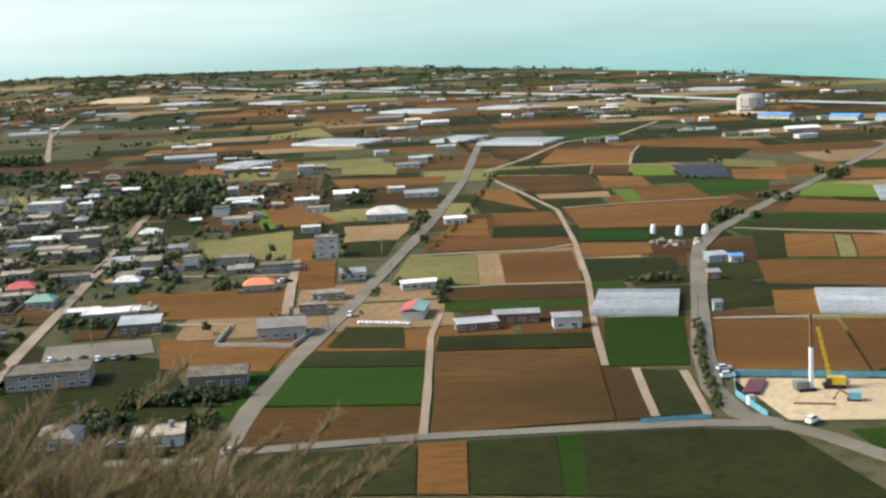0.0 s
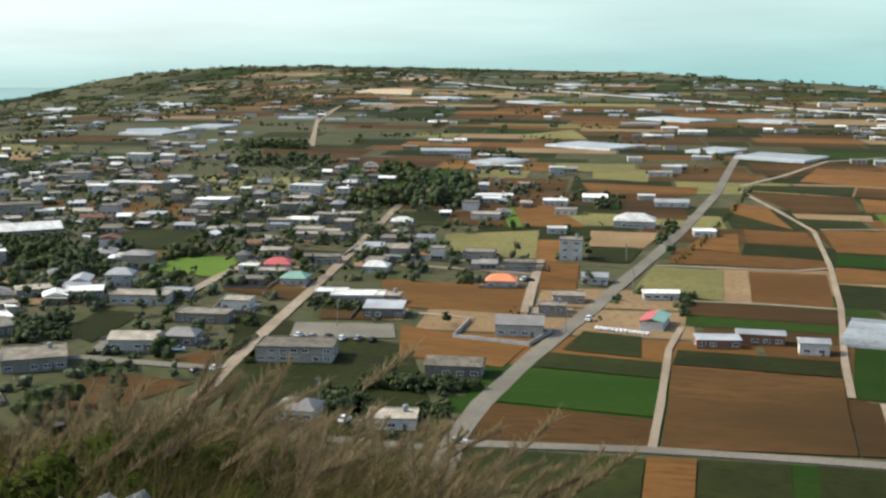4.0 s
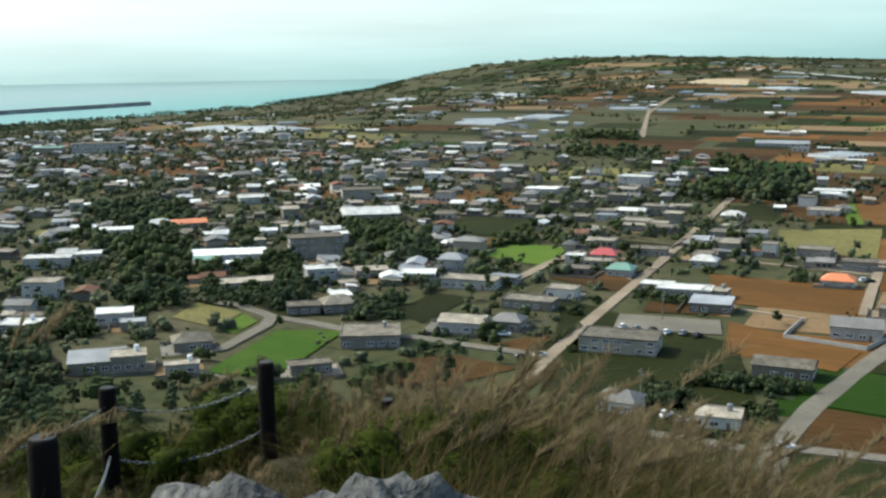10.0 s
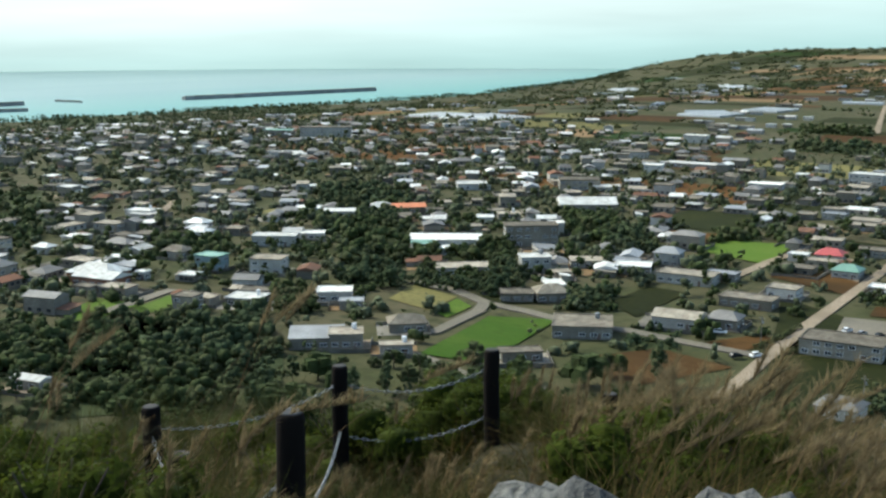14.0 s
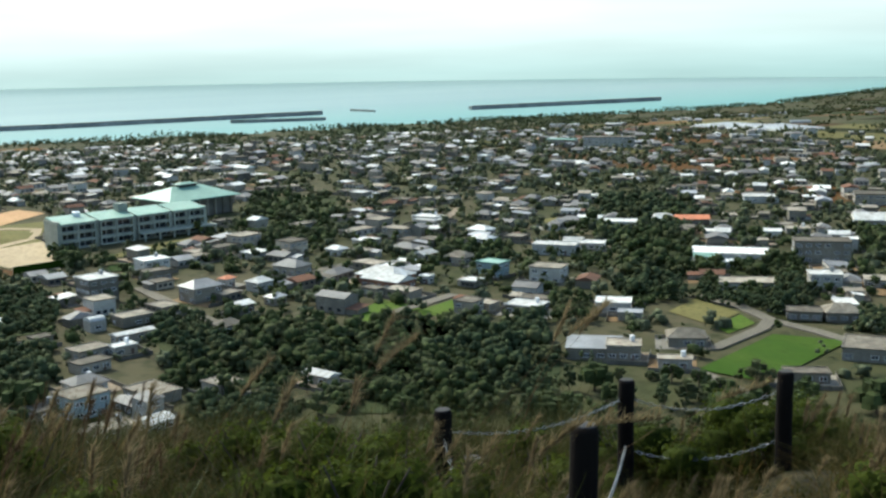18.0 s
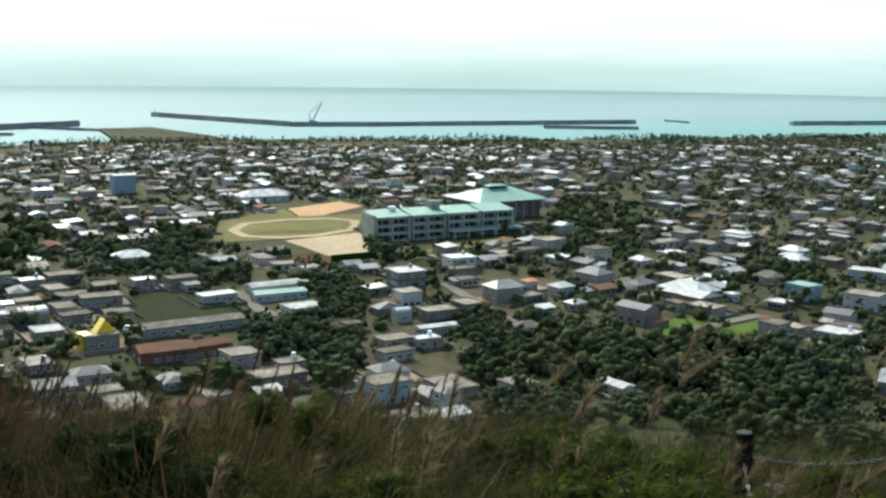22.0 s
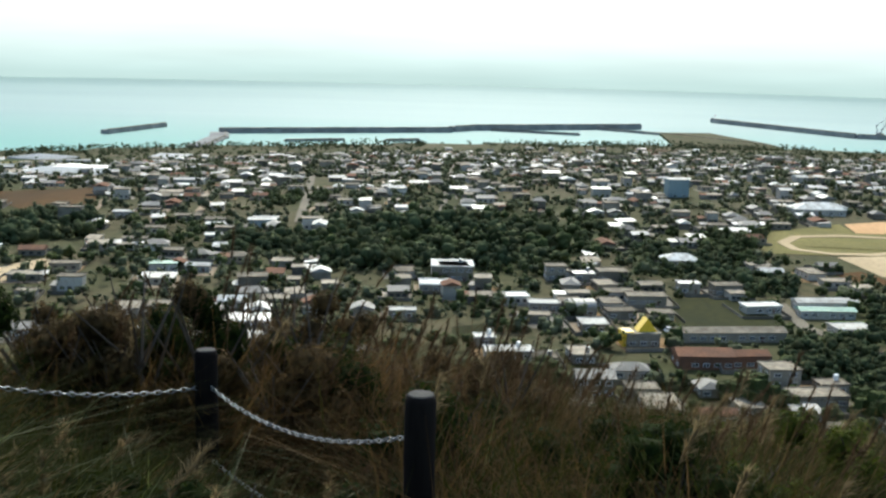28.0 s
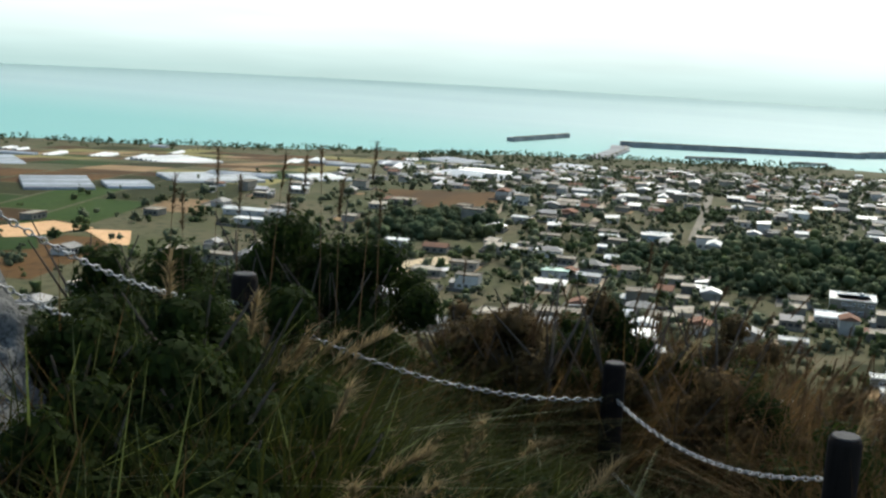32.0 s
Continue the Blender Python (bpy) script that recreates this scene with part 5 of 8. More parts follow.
house(-475.6, 261.2, 10.3, 8.3, 3.1, 105, "plaster", "roof_white", "slab", 2)
house(-385.4, 219.4, 6.5, 5.2, 3.1, 103, "concrete", "roof_metal", "hip", 2)
house(-278.2, 110.6, 9.2, 7.4, 3.1, 94, "concrete", "roof_grey", "slab", 2, tank=True)
house(-276.2, 120.8, 7.9, 6.3, 3.1, 102, "plaster", "roof_white", "gable", 2)
house(-275.3, 100.1, 10.5, 7.3, 3.1, 98, "concrete", "roof_grey", "gable", 2)
house(-459.3, 204.7, 12.1, 7.3, 4.2, 95, "concrete", "roof_grey", "slab", 2)
house(-475.7, 341.5, 13.4, 9.4, 5.4, 17, "beige", "roof_grey", "slab", 2)
house(-505.8, 383.4, 14.5, 10.1, 3.7, 19, "plaster", "roof_white", "slab", 2, tank=True)
house(-455.1, 378.0, 10.7, 8.6, 3.1, 11, "plaster", "roof_white", "hip", 2)
house(-737.8, 193.2, 26.3, 10.5, 4.2, 93, "plaster", "roof_white", "hip", 1)
house(-373.5, 255.9, 7.8, 5.4, 3.1, 12, "concrete", "roof_grey", "slab", 2)
house(-389.1, 45.7, 11.2, 7.8, 4.6, 100, "concrete", "roof_grey", "slab", 2)
house(-365.7, 62.5, 17.2, 10.3, 4.2, 95, "rust", "rust", "gable", 2)
house(-366.9, 76.3, 12.3, 7.4, 4.2, 100, "rust", "rust", "gable", 2)
house(-400.9, 76.9, 37.8, 7.6, 3.4, 100, "concrete", "roof_grey", "gable", 2)
house(-454.8, 123.1, 23.9, 4.8, 3.4, 98, "plaster", "roof_white", "gable", 2)
house(-441.5, 119.7, 20.6, 6.2, 3.1, 95, "plaster", "roof_green", "gable", 2)
house(-445.9, 96.6, 13.8, 6.9, 3.1, 103, "plaster", "roof_white", "slab", 2)
house(-478.1, 89.1, 11.5, 8.1, 4.2, 101, "concrete", "roof_grey", "slab", 2)
house(-478.9, 74.2, 8.4, 6.7, 4.2, 98, "concrete", "roof_metal", "slab", 2)
house(-454.5, 54.4, 14.8, 8.9, 3.7, 95, "concrete", "roof_grey", "slab", 2)
house(-498.6, 44.9, 12.0, 9.6, 4.6, 99, "concrete", "roof_grey", "slab", 2)
house(-536.9, 78.6, 15.4, 10.8, 3.7, 97, "concrete", "roof_white", "hip", 2)
house(-498.6, 33.1, 9.0, 7.2, 3.1, 99, "concrete", "roof_metal", "slab", 2, tank=True)
house(-496.4, 21.2, 8.3, 7.5, 6.3, 96, "concrete", "roof_grey", "slab", 2)
house(-365.4, 1.8, 14.6, 7.3, 3.1, 99, "concrete", "roof_white", "slab", 2, tank=True)
house(-492.5, -22.1, 17.2, 15.5, 6.3, 94, "concrete", "roof_white", "slab", 2)
house(-466.6, -27.4, 12.7, 10.2, 3.1, 96, "concrete", "roof_white", "slab", 2)
house(-431.7, 28.2, 10.0, 9.0, 3.7, 103, "concrete", "roof_metal", "arch", 2)
house(-428.6, 42.4, 10.5, 7.3, 3.1, 102, "concrete", "roof_grey", "slab", 2)
house(-437.4, 15.0, 11.5, 6.9, 3.1, 96, "concrete", "roof_white", "slab", 2)
house(-798.4, 112.4, 14.0, 9.8, 12.0, 102, "blue_wall", "roof_white", "slab", 1)
house(-731.0, 187.7, 31.2, 15.6, 3.7, 96, "plaster", "roof_white", "hip", 1)
house(-790.7, -217.1, 14.8, 8.9, 4.6, 102, "plaster", "roof_white", "slab", 1)
house(-615.6, -128.2, 14.5, 8.7, 3.7, 100, "blue_wall", "roof_white", "slab", 1)
house(-768.6, -72.0, 11.3, 7.9, 4.6, 97, "plaster", "roof_white", "slab", 1)
house(-600.3, -224.9, 11.7, 7.0, 9.4, 96, "dark_concrete", "roof_grey", "slab", 1)
house(-802.9, -216.2, 17.5, 10.5, 3.7, 93, "plaster", "roof_white", "slab", 1)
house(-485.9, -143.1, 11.3, 7.9, 3.7, 102, "plaster", "roof_green", "slab", 2)
house(-487.4, -128.6, 9.9, 5.9, 3.1, 93, "plaster", "roof_white", "gable", 2)
house(-512.4, -230.1, 10.4, 6.3, 3.7, 101, "plaster", "roof_white", "slab", 2)
house(-761.7, -70.9, 11.2, 7.8, 5.0, 103, "plaster", "roof_white", "slab", 1)
house(-626.8, -128.6, 13.4, 6.7, 3.1, 99, "blue_wall", "roof_white", "slab", 1)
house(-631.9, -207.8, 10.3, 5.1, 3.1, 95, "plaster", "roof_white", "slab", 1)
house(-525.2, -318.2, 15.5, 7.7, 3.1, 102, "plaster", "roof_white", "slab", 1)
house(-551.1, -337.6, 23.0, 6.9, 3.1, 103, "plaster", "roof_white", "gable", 1)
house(-490.5, -21.4, 12.4, 11.2, 6.3, 100, "concrete", "roof_white", "slab", 2, tank=True)
house(-468.7, -27.7, 12.4, 9.9, 3.1, 98, "concrete", "roof_white", "slab", 2)
house(-381.7, -6.0, 6.7, 5.4, 3.1, 97, "concrete", "roof_white", "slab", 2, tank=True)
house(-416.5, -36.3, 9.7, 5.8, 3.1, 96, "concrete", "roof_white", "slab", 2)

# ---- woods ----
wood_between((-498.4, -79.6), (-517.8, 25.6), (-553.0, 27.0), (-531.3, -84.9), 4.34, 7.2, 1)
wood_between((-531.3, -84.9), (-552.0, 21.8), (-591.9, 23.1), (-568.7, -90.9), 4.96, 8, 2)
wood_between((-569.8, -85.6), (-589.0, 9.2), (-634.6, 9.6), (-612.8, -92.1), 4.96, 8.8, 3)
wood_between((-616.4, -75.0), (-630.1, -11.2), (-660.4, -11.8), (-645.7, -78.6), 4.96, 8, 4)
wood_between((-530.5, -126.2), (-538.4, -86.0), (-585.1, -93.5), (-576.3, -137.0), 3.72, 5.6, 5)
wood_between((-300.3, 168.2), (-270.3, 207.6), (-307.6, 236.4), (-341.9, 192.1), 3.72, 5.6, 6)
wood_between((-291.6, 210.9), (-263.7, 246.0), (-296.0, 276.0), (-327.3, 236.9), 3.72, 5.6, 7)
wood_between((-307.2, 138.7), (-288.2, 165.0), (-309.1, 177.2), (-329.7, 149.2), 3.72, 5.6, 8)
wood_between((-270.9, 128.0), (-255.6, 149.3), (-281.5, 164.7), (-298.4, 141.5), 3.1, 4.8, 9)
wood_between((-258.5, 161.3), (-231.5, 196.3), (-264.8, 224.4), (-295.5, 184.8), 3.72, 4.8, 10)
wood_between((-350.4, 85.8), (-331.9, 113.5), (-370.5, 127.5), (-391.7, 97.0), 3.1, 4.8, 11)
wood_between((-289.5, 189.5), (-262.9, 210.0), (-309.1, 248.3), (-340.8, 225.0), 3.72, 5.6, 12)
wood_between((-258.2, 200.0), (-231.7, 219.8), (-261.1, 248.5), (-291.1, 226.6), 3.1, 4.8, 13)
wood_between((-336.3, 354.0), (-313.1, 369.4), (-386.3, 456.5), (-415.2, 438.1), 3.1, 5.6, 14)
wood_between((-306.9, 322.7), (-289.3, 334.5), (-324.7, 375.9), (-344.5, 362.8), 3.1, 5.6, 15)
wood_between((-412.1, 317.9), (-385.0, 336.0), (-415.7, 363.3), (-445.2, 344.1), 3.1, 4.8, 16)
wood_between((-331.6, 148.3), (-324.9, 173.9), (-380.9, 202.9), (-388.3, 172.9), 3.1, 4.8, 17)
wood_between((-308.2, 163.4), (-300.7, 189.8), (-350.3, 219.8), (-358.4, 189.1), 3.72, 4.8, 18)
wood_between((-512.8, 54.6), (-503.7, 97.4), (-576.3, 111.5), (-586.7, 62.8), 3.1, 4.8, 19)
wood_between((-211.0, 703.0), (-183.8, 707.4), (-194.0, 747.0), (-222.8, 742.5), 3.72, 7.2, 20)
wood_between((-177.0, 708.5), (-136.7, 715.3), (-155.8, 815.3), (-201.8, 808.2), 3.72, 8, 21)
wood_between((-429.3, 1062.9), (-363.1, 1066.6), (-379.3, 1114.7), (-448.9, 1111.7), 3.1, 6.4, 22)
wood_between((-365.5, 903.9), (-291.6, 911.2), (-313.1, 978.7), (-392.9, 972.2), 3.1, 6.4, 23)
wood_between((-210.6, 698.4), (-182.2, 689.5), (-189.6, 718.8), (-219.3, 728.7), 3.72, 8, 24)
wood_between((-180.7, 711.2), (-136.4, 696.8), (-144.4, 739.7), (-191.6, 756.2), 3.72, 8.8, 25)
wood_between((-228.7, 840.8), (-194.7, 827.3), (-211.1, 900.0), (-248.5, 916.3), 3.72, 6.4, 26)
wood_between((-198.0, 1042.1), (-155.1, 1020.7), (-158.1, 1041.1), (-201.9, 1063.5), 3.72, 5.6, 27)
wood_between((-565.2, 305.9), (-533.9, 343.1), (-630.8, 405.8), (-668.9, 362.7), 3.1, 4.8, 28)
wood_between((-384.0, 392.6), (-362.7, 418.7), (-418.7, 482.8), (-443.2, 452.7), 3.1, 4.8, 29)
wood_between((-1613.6, 692.9), (-1097.4, 596.7), (-1349.2, 733.9), (-1826.8, 784.7), 4.34, 5.6, 30)
wood_between((-1790.2, 1154.3), (-1427.3, 1099.3), (-1831.8, 1411.0), (-2116.3, 1364.9), 3.72, 7.2, 31)
wood_between((-1929.2, 1573.5), (-1704.7, 1737.9), (-1848.7, 1884.6), (-2166.8, 1767.4), 3.72, 5.6, 32)
wood_between((-521.1, -249.1), (-560.1, -202.7), (-623.9, -226.5), (-577.9, -276.8), 4.34, 5.6, 33)
wood_between((-692.9, -139.6), (-727.9, -105.1), (-760.4, -110.1), (-721.3, -145.7), 3.1, 4, 34)
wood_between((-559.4, -221.6), (-563.8, -199.6), (-638.3, -225.7), (-633.8, -250.7), 3.1, 5.6, 35)
wood_between((-529.1, 88.9), (-532.7, 110.0), (-632.0, 129.3), (-626.6, 104.2), 3.1, 4.8, 36)
wood_between((-367.3, 89.0), (-369.7, 117.5), (-417.1, 131.4), (-413.7, 99.2), 3.72, 4.8, 37)
wood_between((-568.6, -29.3), (-551.1, 43.1), (-656.0, 51.7), (-678.5, -34.1), 4.34, 6.4, 38)
wood_between((-91.2, 319.5), (-62.5, 316.7), (-64.5, 328.7), (-94.3, 331.8), 1.86, 3.2, 39)
wood_between((-142.6, 418.5), (-115.3, 414.6), (-117.5, 423.5), (-145.5, 427.7), 1.86, 3.2, 40)
wood_between((-64.5, 355.4), (-57.4, 354.4), (-58.8, 364.4), (-66.1, 365.4), 1.86, 4, 41)
wood_between((86.2, 433.6), (89.0, 433.0), (107.8, 523.7), (104.5, 524.6), 2.48, 4, 42)
wood_between((73.6, 368.6), (76.4, 368.0), (89.9, 432.8), (86.6, 433.5), 2.48, 4, 43)
wood_between((67.0, 330.7), (70.5, 330.0), (78.5, 367.6), (74.6, 368.4), 2.48, 4, 44)
wood_between((62.2, 294.4), (67.9, 293.3), (76.0, 328.9), (69.7, 330.1), 2.48, 4, 45)
wood_between((133.2, 595.4), (150.9, 590.5), (158.8, 621.4), (140.2, 626.7), 2.48, 4, 46)
wood_between((172.1, 654.3), (187.1, 649.9), (195.2, 678.3), (179.6, 682.9), 2.48, 4, 47)
wood_between((228.3, 741.6), (248.8, 735.5), (261.2, 772.2), (239.7, 778.7), 2.48, 4.8, 48)
wood_between((-20.1, 556.8), (-12.2, 554.7), (-13.0, 612.9), (-21.7, 615.4), 2.48, 4, 49)
wood_between((-17.5, 619.7), (-8.7, 617.2), (-8.9, 650.4), (-18.2, 653.2), 2.48, 4, 50)
wood_between((-33.4, 451.5), (-29.5, 450.7), (-30.5, 469.7), (-34.6, 470.6), 1.86, 3.2, 51)
wood_between((-25.6, 470.8), (-7.7, 467.0), (-7.8, 478.0), (-26.1, 482.1), 1.86, 2.4, 52)
wood_between((-6.4, 434.4), (-1.3, 433.4), (-1.0, 474.3), (-6.6, 475.5), 1.86, 3.2, 53)
wood_between((-96.2, 467.0), (-90.3, 465.9), (-95.4, 494.7), (-101.7, 496.0), 1.86, 3.2, 54)
wood_between((-63.5, 719.4), (-42.8, 712.5), (-45.9, 771.0), (-68.3, 779.2), 2.48, 4, 55)
wood_between((61.4, 460.1), (87.0, 454.1), (90.7, 473.5), (64.2, 479.9), 2.48, 2.4, 56)
wood_between((-96.8, 296.2), (-86.6, 295.5), (-90.4, 310.2), (-101.1, 311.0), 1.86, 3.2, 57)
wood_between((-68.7, 285.3), (-60.6, 284.7), (-64.8, 307.9), (-73.5, 308.8), 1.86, 2.4, 58)
wood_between((-83.6, 277.9), (-64.8, 276.7), (-65.6, 280.8), (-84.7, 282.1), 1.24, 1.6, 59)
wood_between((-153.0, 401.3), (-147.0, 402.7), (-150.2, 411.5), (-156.3, 410.1), 1.86, 2.4, 60)
wood_between((-171.4, 301.6), (-156.0, 305.9), (-173.7, 341.8), (-190.9, 337.2), 2.48, 2.4, 61)
wood_between((-286.6, 348.1), (-259.9, 355.7), (-277.2, 380.4), (-306.1, 372.7), 2.48, 4.8, 62)
wood_between((-254.0, 343.9), (-239.8, 347.9), (-269.7, 392.9), (-285.9, 388.8), 2.48, 6.4, 63)
wood_between((-309.4, 478.8), (-282.1, 484.6), (-306.7, 527.7), (-336.7, 522.0), 2.48, 4.8, 64)
wood_between((-266.1, 446.6), (-248.8, 450.5), (-268.7, 487.3), (-287.5, 483.4), 2.48, 5.6, 65)
wood_between((-238.5, 493.6), (-216.6, 498.1), (-228.6, 526.1), (-251.8, 521.6), 2.48, 4, 66)
wood_between((-282.3, 339.2), (-257.9, 355.4), (-275.9, 380.4), (-302.1, 363.2), 1.86, 4, 67)
wood_between((-273.3, 369.3), (-264.2, 375.3), (-305.8, 434.6), (-316.3, 427.8), 2.48, 5.6, 68)
wood_between((-263.1, 446.1), (-246.7, 456.8), (-274.8, 508.4), (-293.0, 496.6), 2.48, 4.8, 69)
wood_between((-295.6, 276.9), (-284.5, 284.7), (-309.0, 309.7), (-321.2, 301.4), 2.48, 4.8, 70)
wood_between((-220.0, 342.8), (-207.0, 351.3), (-223.0, 378.3), (-236.9, 369.2), 2.48, 4, 71)
wood_between((-135.6, 335.5), (-132.7, 337.4), (-143.4, 363.6), (-146.5, 361.7), 1.24, 1.6, 72)
wood_between((-458.4, 466.4), (-416.5, 492.4), (-467.5, 553.1), (-515.0, 524.5), 3.1, 4.8, 73)
wood_between((-319.5, 369.3), (-294.0, 399.8), (-316.9, 430.3), (-344.1, 397.5), 2.48, 4.8, 74)
wood_between((-293.6, 279.0), (-286.3, 287.9), (-311.5, 313.1), (-319.5, 303.4), 2.48, 4.8, 75)
wood_between((-414.0, 430.9), (-392.6, 457.1), (-444.1, 516.6), (-468.1, 486.9), 3.1, 4.8, 76)
wood_between((-399.8, 123.9), (-396.3, 139.5), (-453.1, 159.1), (-457.1, 141.3), 2.48, 4.8, 77)
wood_between((-514.4, 177.6), (-511.2, 192.8), (-555.7, 209.3), (-559.1, 192.9), 2.48, 4, 78)
wood_between((-479.4, 92.7), (-474.6, 115.3), (-511.6, 124.2), (-516.8, 100.0), 3.1, 4.8, 79)
wood_between((-493.2, 275.8), (-486.1, 308.3), (-529.8, 335.5), (-537.0, 299.8), 3.1, 4.8, 80)
wood_between((-528.6, 86.3), (-533.2, 112.7), (-595.7, 125.1), (-589.8, 95.6), 3.1, 4.8, 81)


# ---- sports ground ----
QUADS.append([(-578, 120), (-727, 202), (-704, 247), (-486, 178)])
strip("running_track", [(-614, 142), (-636, 154), (-644, 179), (-641, 204), (-628, 215), (-598, 201), (-585, 180), (-584, 159), (-594, 144), (-614, 142)], 6.0, M["sand"], "oval running track of tan sand on a sports ground", "running track", 0.5)
# ---- school by the sports ground ----
def school(x, y, turn):
    s = root("school_building", x, y, turn, "pale three-storey concrete school with green roofs and open galleries", "school")
    bay, deep, h, wall = 18.4, 13.0, 12.3, "school_wall"
    for i in range(4):
        cx = (i - 1.5) * (bay + 2.2)
        piece("wall", "box", wall, s, (cx, 1.2, -0.5), (bay, deep - 2.4, h + 0.5))
        piece("roof", "shed", "roof_green", s, (cx, 0, h), (bay + 0.8, deep + 1.6, 2.9), label="green sheet roof")
        piece("stair_tower", "box", wall, s, (cx + bay / 2 + 1.1, 0.6, -0.5), (2.2, deep - 0.6, h + 1.2))
        for f in range(3):
            z = 0.2 + f * 4.0
            piece("gallery_floor", "box", wall, s, (cx, -deep / 2 + 0.3, z + 3.3), (bay, 2.4, 0.7))
            piece("parapet", "box", wall, s, (cx, -deep / 2 - 0.8, z), (bay, 0.2, 0.6))
            for k in range(2):
                piece("window", "window", "steel", s, (cx + (k - 0.5) * bay / 2, -deep / 2 + 2.35, z + 0.3), (bay / 2 - 1.0, 0.12, 2.9))
            for k in range(3):
                piece("pillar", "box", wall, s, (cx + (k - 1) * (bay / 2 - 0.35), -deep / 2 - 0.6, z), (0.75, 0.7, 3.9))
    piece("end_wall", "box", wall, s, (-2 * (bay + 2.2) + 0.4, 0, -0.5), (1.4, deep + 1, h + 2.0), label="pale end wall")
    for k in range(6):
        piece("arcade_pillar", "box", wall, s, (bay * 0.1 + k * 8.2, -deep / 2 - 6.0, -0.5), (0.8, 0.8, 4.0))
    piece("arcade_roof", "box", wall, s, (bay * 0.1 + 20.5, -deep / 2 - 3.4, 3.4), (43, 6.2, 0.7))
    piece("roof_tower", "box", wall, s, (-2.0, 4.0, h), (5.0, 5.0, 6.0))
    piece("water_tank", "drum", "white_paint", s, (-26.0, 4.0, h + 1.6), (4.0, 4.0, 2.6))
    TAKEN.append((x, y, 36))
    return s


school(-566, 240, 96)


def gym(x, y, turn):
    g = root("school_gym", x, y, turn, "school gym with a wide pale green hipped roof", "gym")
    piece("wall", "box", "dark_concrete", g, (0, 0, -0.5), (42, 30, 10.5))
    piece("roof", "hip", "roof_green", g, (0, 0, 10.0), (49, 37, 6.5), label="pale green sheet roof")
    piece("lantern", "box", "glass", g, (0, 0, 15.2), (12, 4, 2.2))
    piece("lantern_roof", "hip", "roof_green", g, (0, 0, 17.4), (14, 6, 1.2))
    for i in range(8):
        piece("buttress", "box", "concrete", g, (i * 5.6 - 19.6, -15.4, -0.5), (1.0, 1.6, 10.5))
    TAKEN.append((x, y, 30))


gym(-628, 302, 100)
court = root("tennis_court_fence", -512, 176, 98, "tall dark green windbreak fence of a court", "fence")
piece("net", "box", "crop", court, (0, 0, 0), (26, 0.3, 3.5))
for i in range(9):
    piece("pole", "drum", "steel", court, (i * 3.25 - 13, 0.2, 0), (0.12, 0.12, 3.8))
field("soil", (-500, 152), (-512, 168), (-538, 160), (-530, 146))

# ---- yellow workshop and neighbours ----
yb = root("yellow_workshop", -392, 45, 100, "bright yellow painted workshop with steep gabled front", "workshop")
piece("wall", "box", "yellow", yb, (0, 0, -0.4), (11, 8, 4.4))
piece("gable", "gable", "yellow", yb, (2.2, -1.5, 4.0), (5.0, 7.0, 5.2), 90)
piece("annex", "box", "yellow", yb, (-4.6, -3.0, -0.4), (3.6, 6.0, 5.6))
piece("flat_roof", "slab", "roof_grey", yb, (-1.0, 1.5, 4.0), (9, 5.5, 0.4))
for k in range(3):
    piece("door", "box", "glass", yb, (k * 3.0 - 3.0, -4.05, 0), (2.0, 0.1, 2.6))
TAKEN.append((-392, 45, 8))

# ---- walled house and bales at the main road ----
cw = root("compound_wall", -66, 394, 0, "low white garden wall round a house", "wall", z=ground(-66, 394) - 0.3)
for (x0, y0), (x1, y1) in (((-80, 383.5), (-53.6, 378.8)), ((-53.6, 378.8), (-48.5, 400)), ((-80, 383.5), (-79.4, 410))):
    piece("wall_run", "box", "plaster", cw, ((x0 + x1) / 2 + 66, (y0 + y1) / 2 - 394, 0), (math.hypot(x1 - x0, y1 - y0), 0.3, 1.9), math.degrees(math.atan2(y1 - y0, x1 - x0)))
bale_mesh = mesh_of("wrapped_bale", [(x, y, z) for x, y, z in UNIT["drum"][0]], UNIT["drum"][1], M["white_paint"], True)
for i in range(13):
    u = i / 12
    b = new("wrapped_bale", bale_mesh)
    bx, by = -34 + 17.5 * u, 406.3 - 4.8 * u
    b.matrix_world = pose(bx, by, ground(bx, by) + 0.62 + 0.3, 0, 90, 75) @ Matrix.Diagonal((1.25, 1.25, 1.2, 1))
    tagged(b, "round bale wrapped in white film", "bale", "bales beside the shed")

# ---- red and green roofed barn ----
rg = root("barn", -14.5, 417, 83, "small barn, one roof slope red, one green", "barn")
piece("wall", "box", "plaster", rg, (0, 0, -0.4), (15, 8, 3.6))
piece("green_slope", "shed", "roof_green", rg, (0, -2.2, 3.1), (16, 4.6, 1.6), label="pale green roof slope")
piece("red_slope", "shed", "roof_red", rg, (0, 2.2, 3.1), (16, 4.6, 1.6), 180, label="red roof slope")
TAKEN.append((-14.5, 417, 8))

# ---- building site ----
for n, (x0, y0, x1, y1) in enumerate(((77.7, 325.6, 124, 316.2), (77.7, 325.6, 73.6, 307.1), (73.6, 307.1, 77, 287.7), (63, 287.5, 45, 286.4))):
    sf = root("site_fence", (x0 + x1) / 2, (y0 + y1) / 2, math.degrees(math.atan2(y1 - y0, x1 - x0)), "low blue-green sheet fence round a building site", "fence", "site fences")
    run = math.hypot(x1 - x0, y1 - y0)
    for i in range(max(2, int(run / 3))):
        piece("panel", "box", "site_blue", sf, ((i + 0.5) * run / max(2, int(run / 3)) - run / 2, 0, 0), (run / max(2, int(run / 3)) - 0.06, 0.08, 1.7))
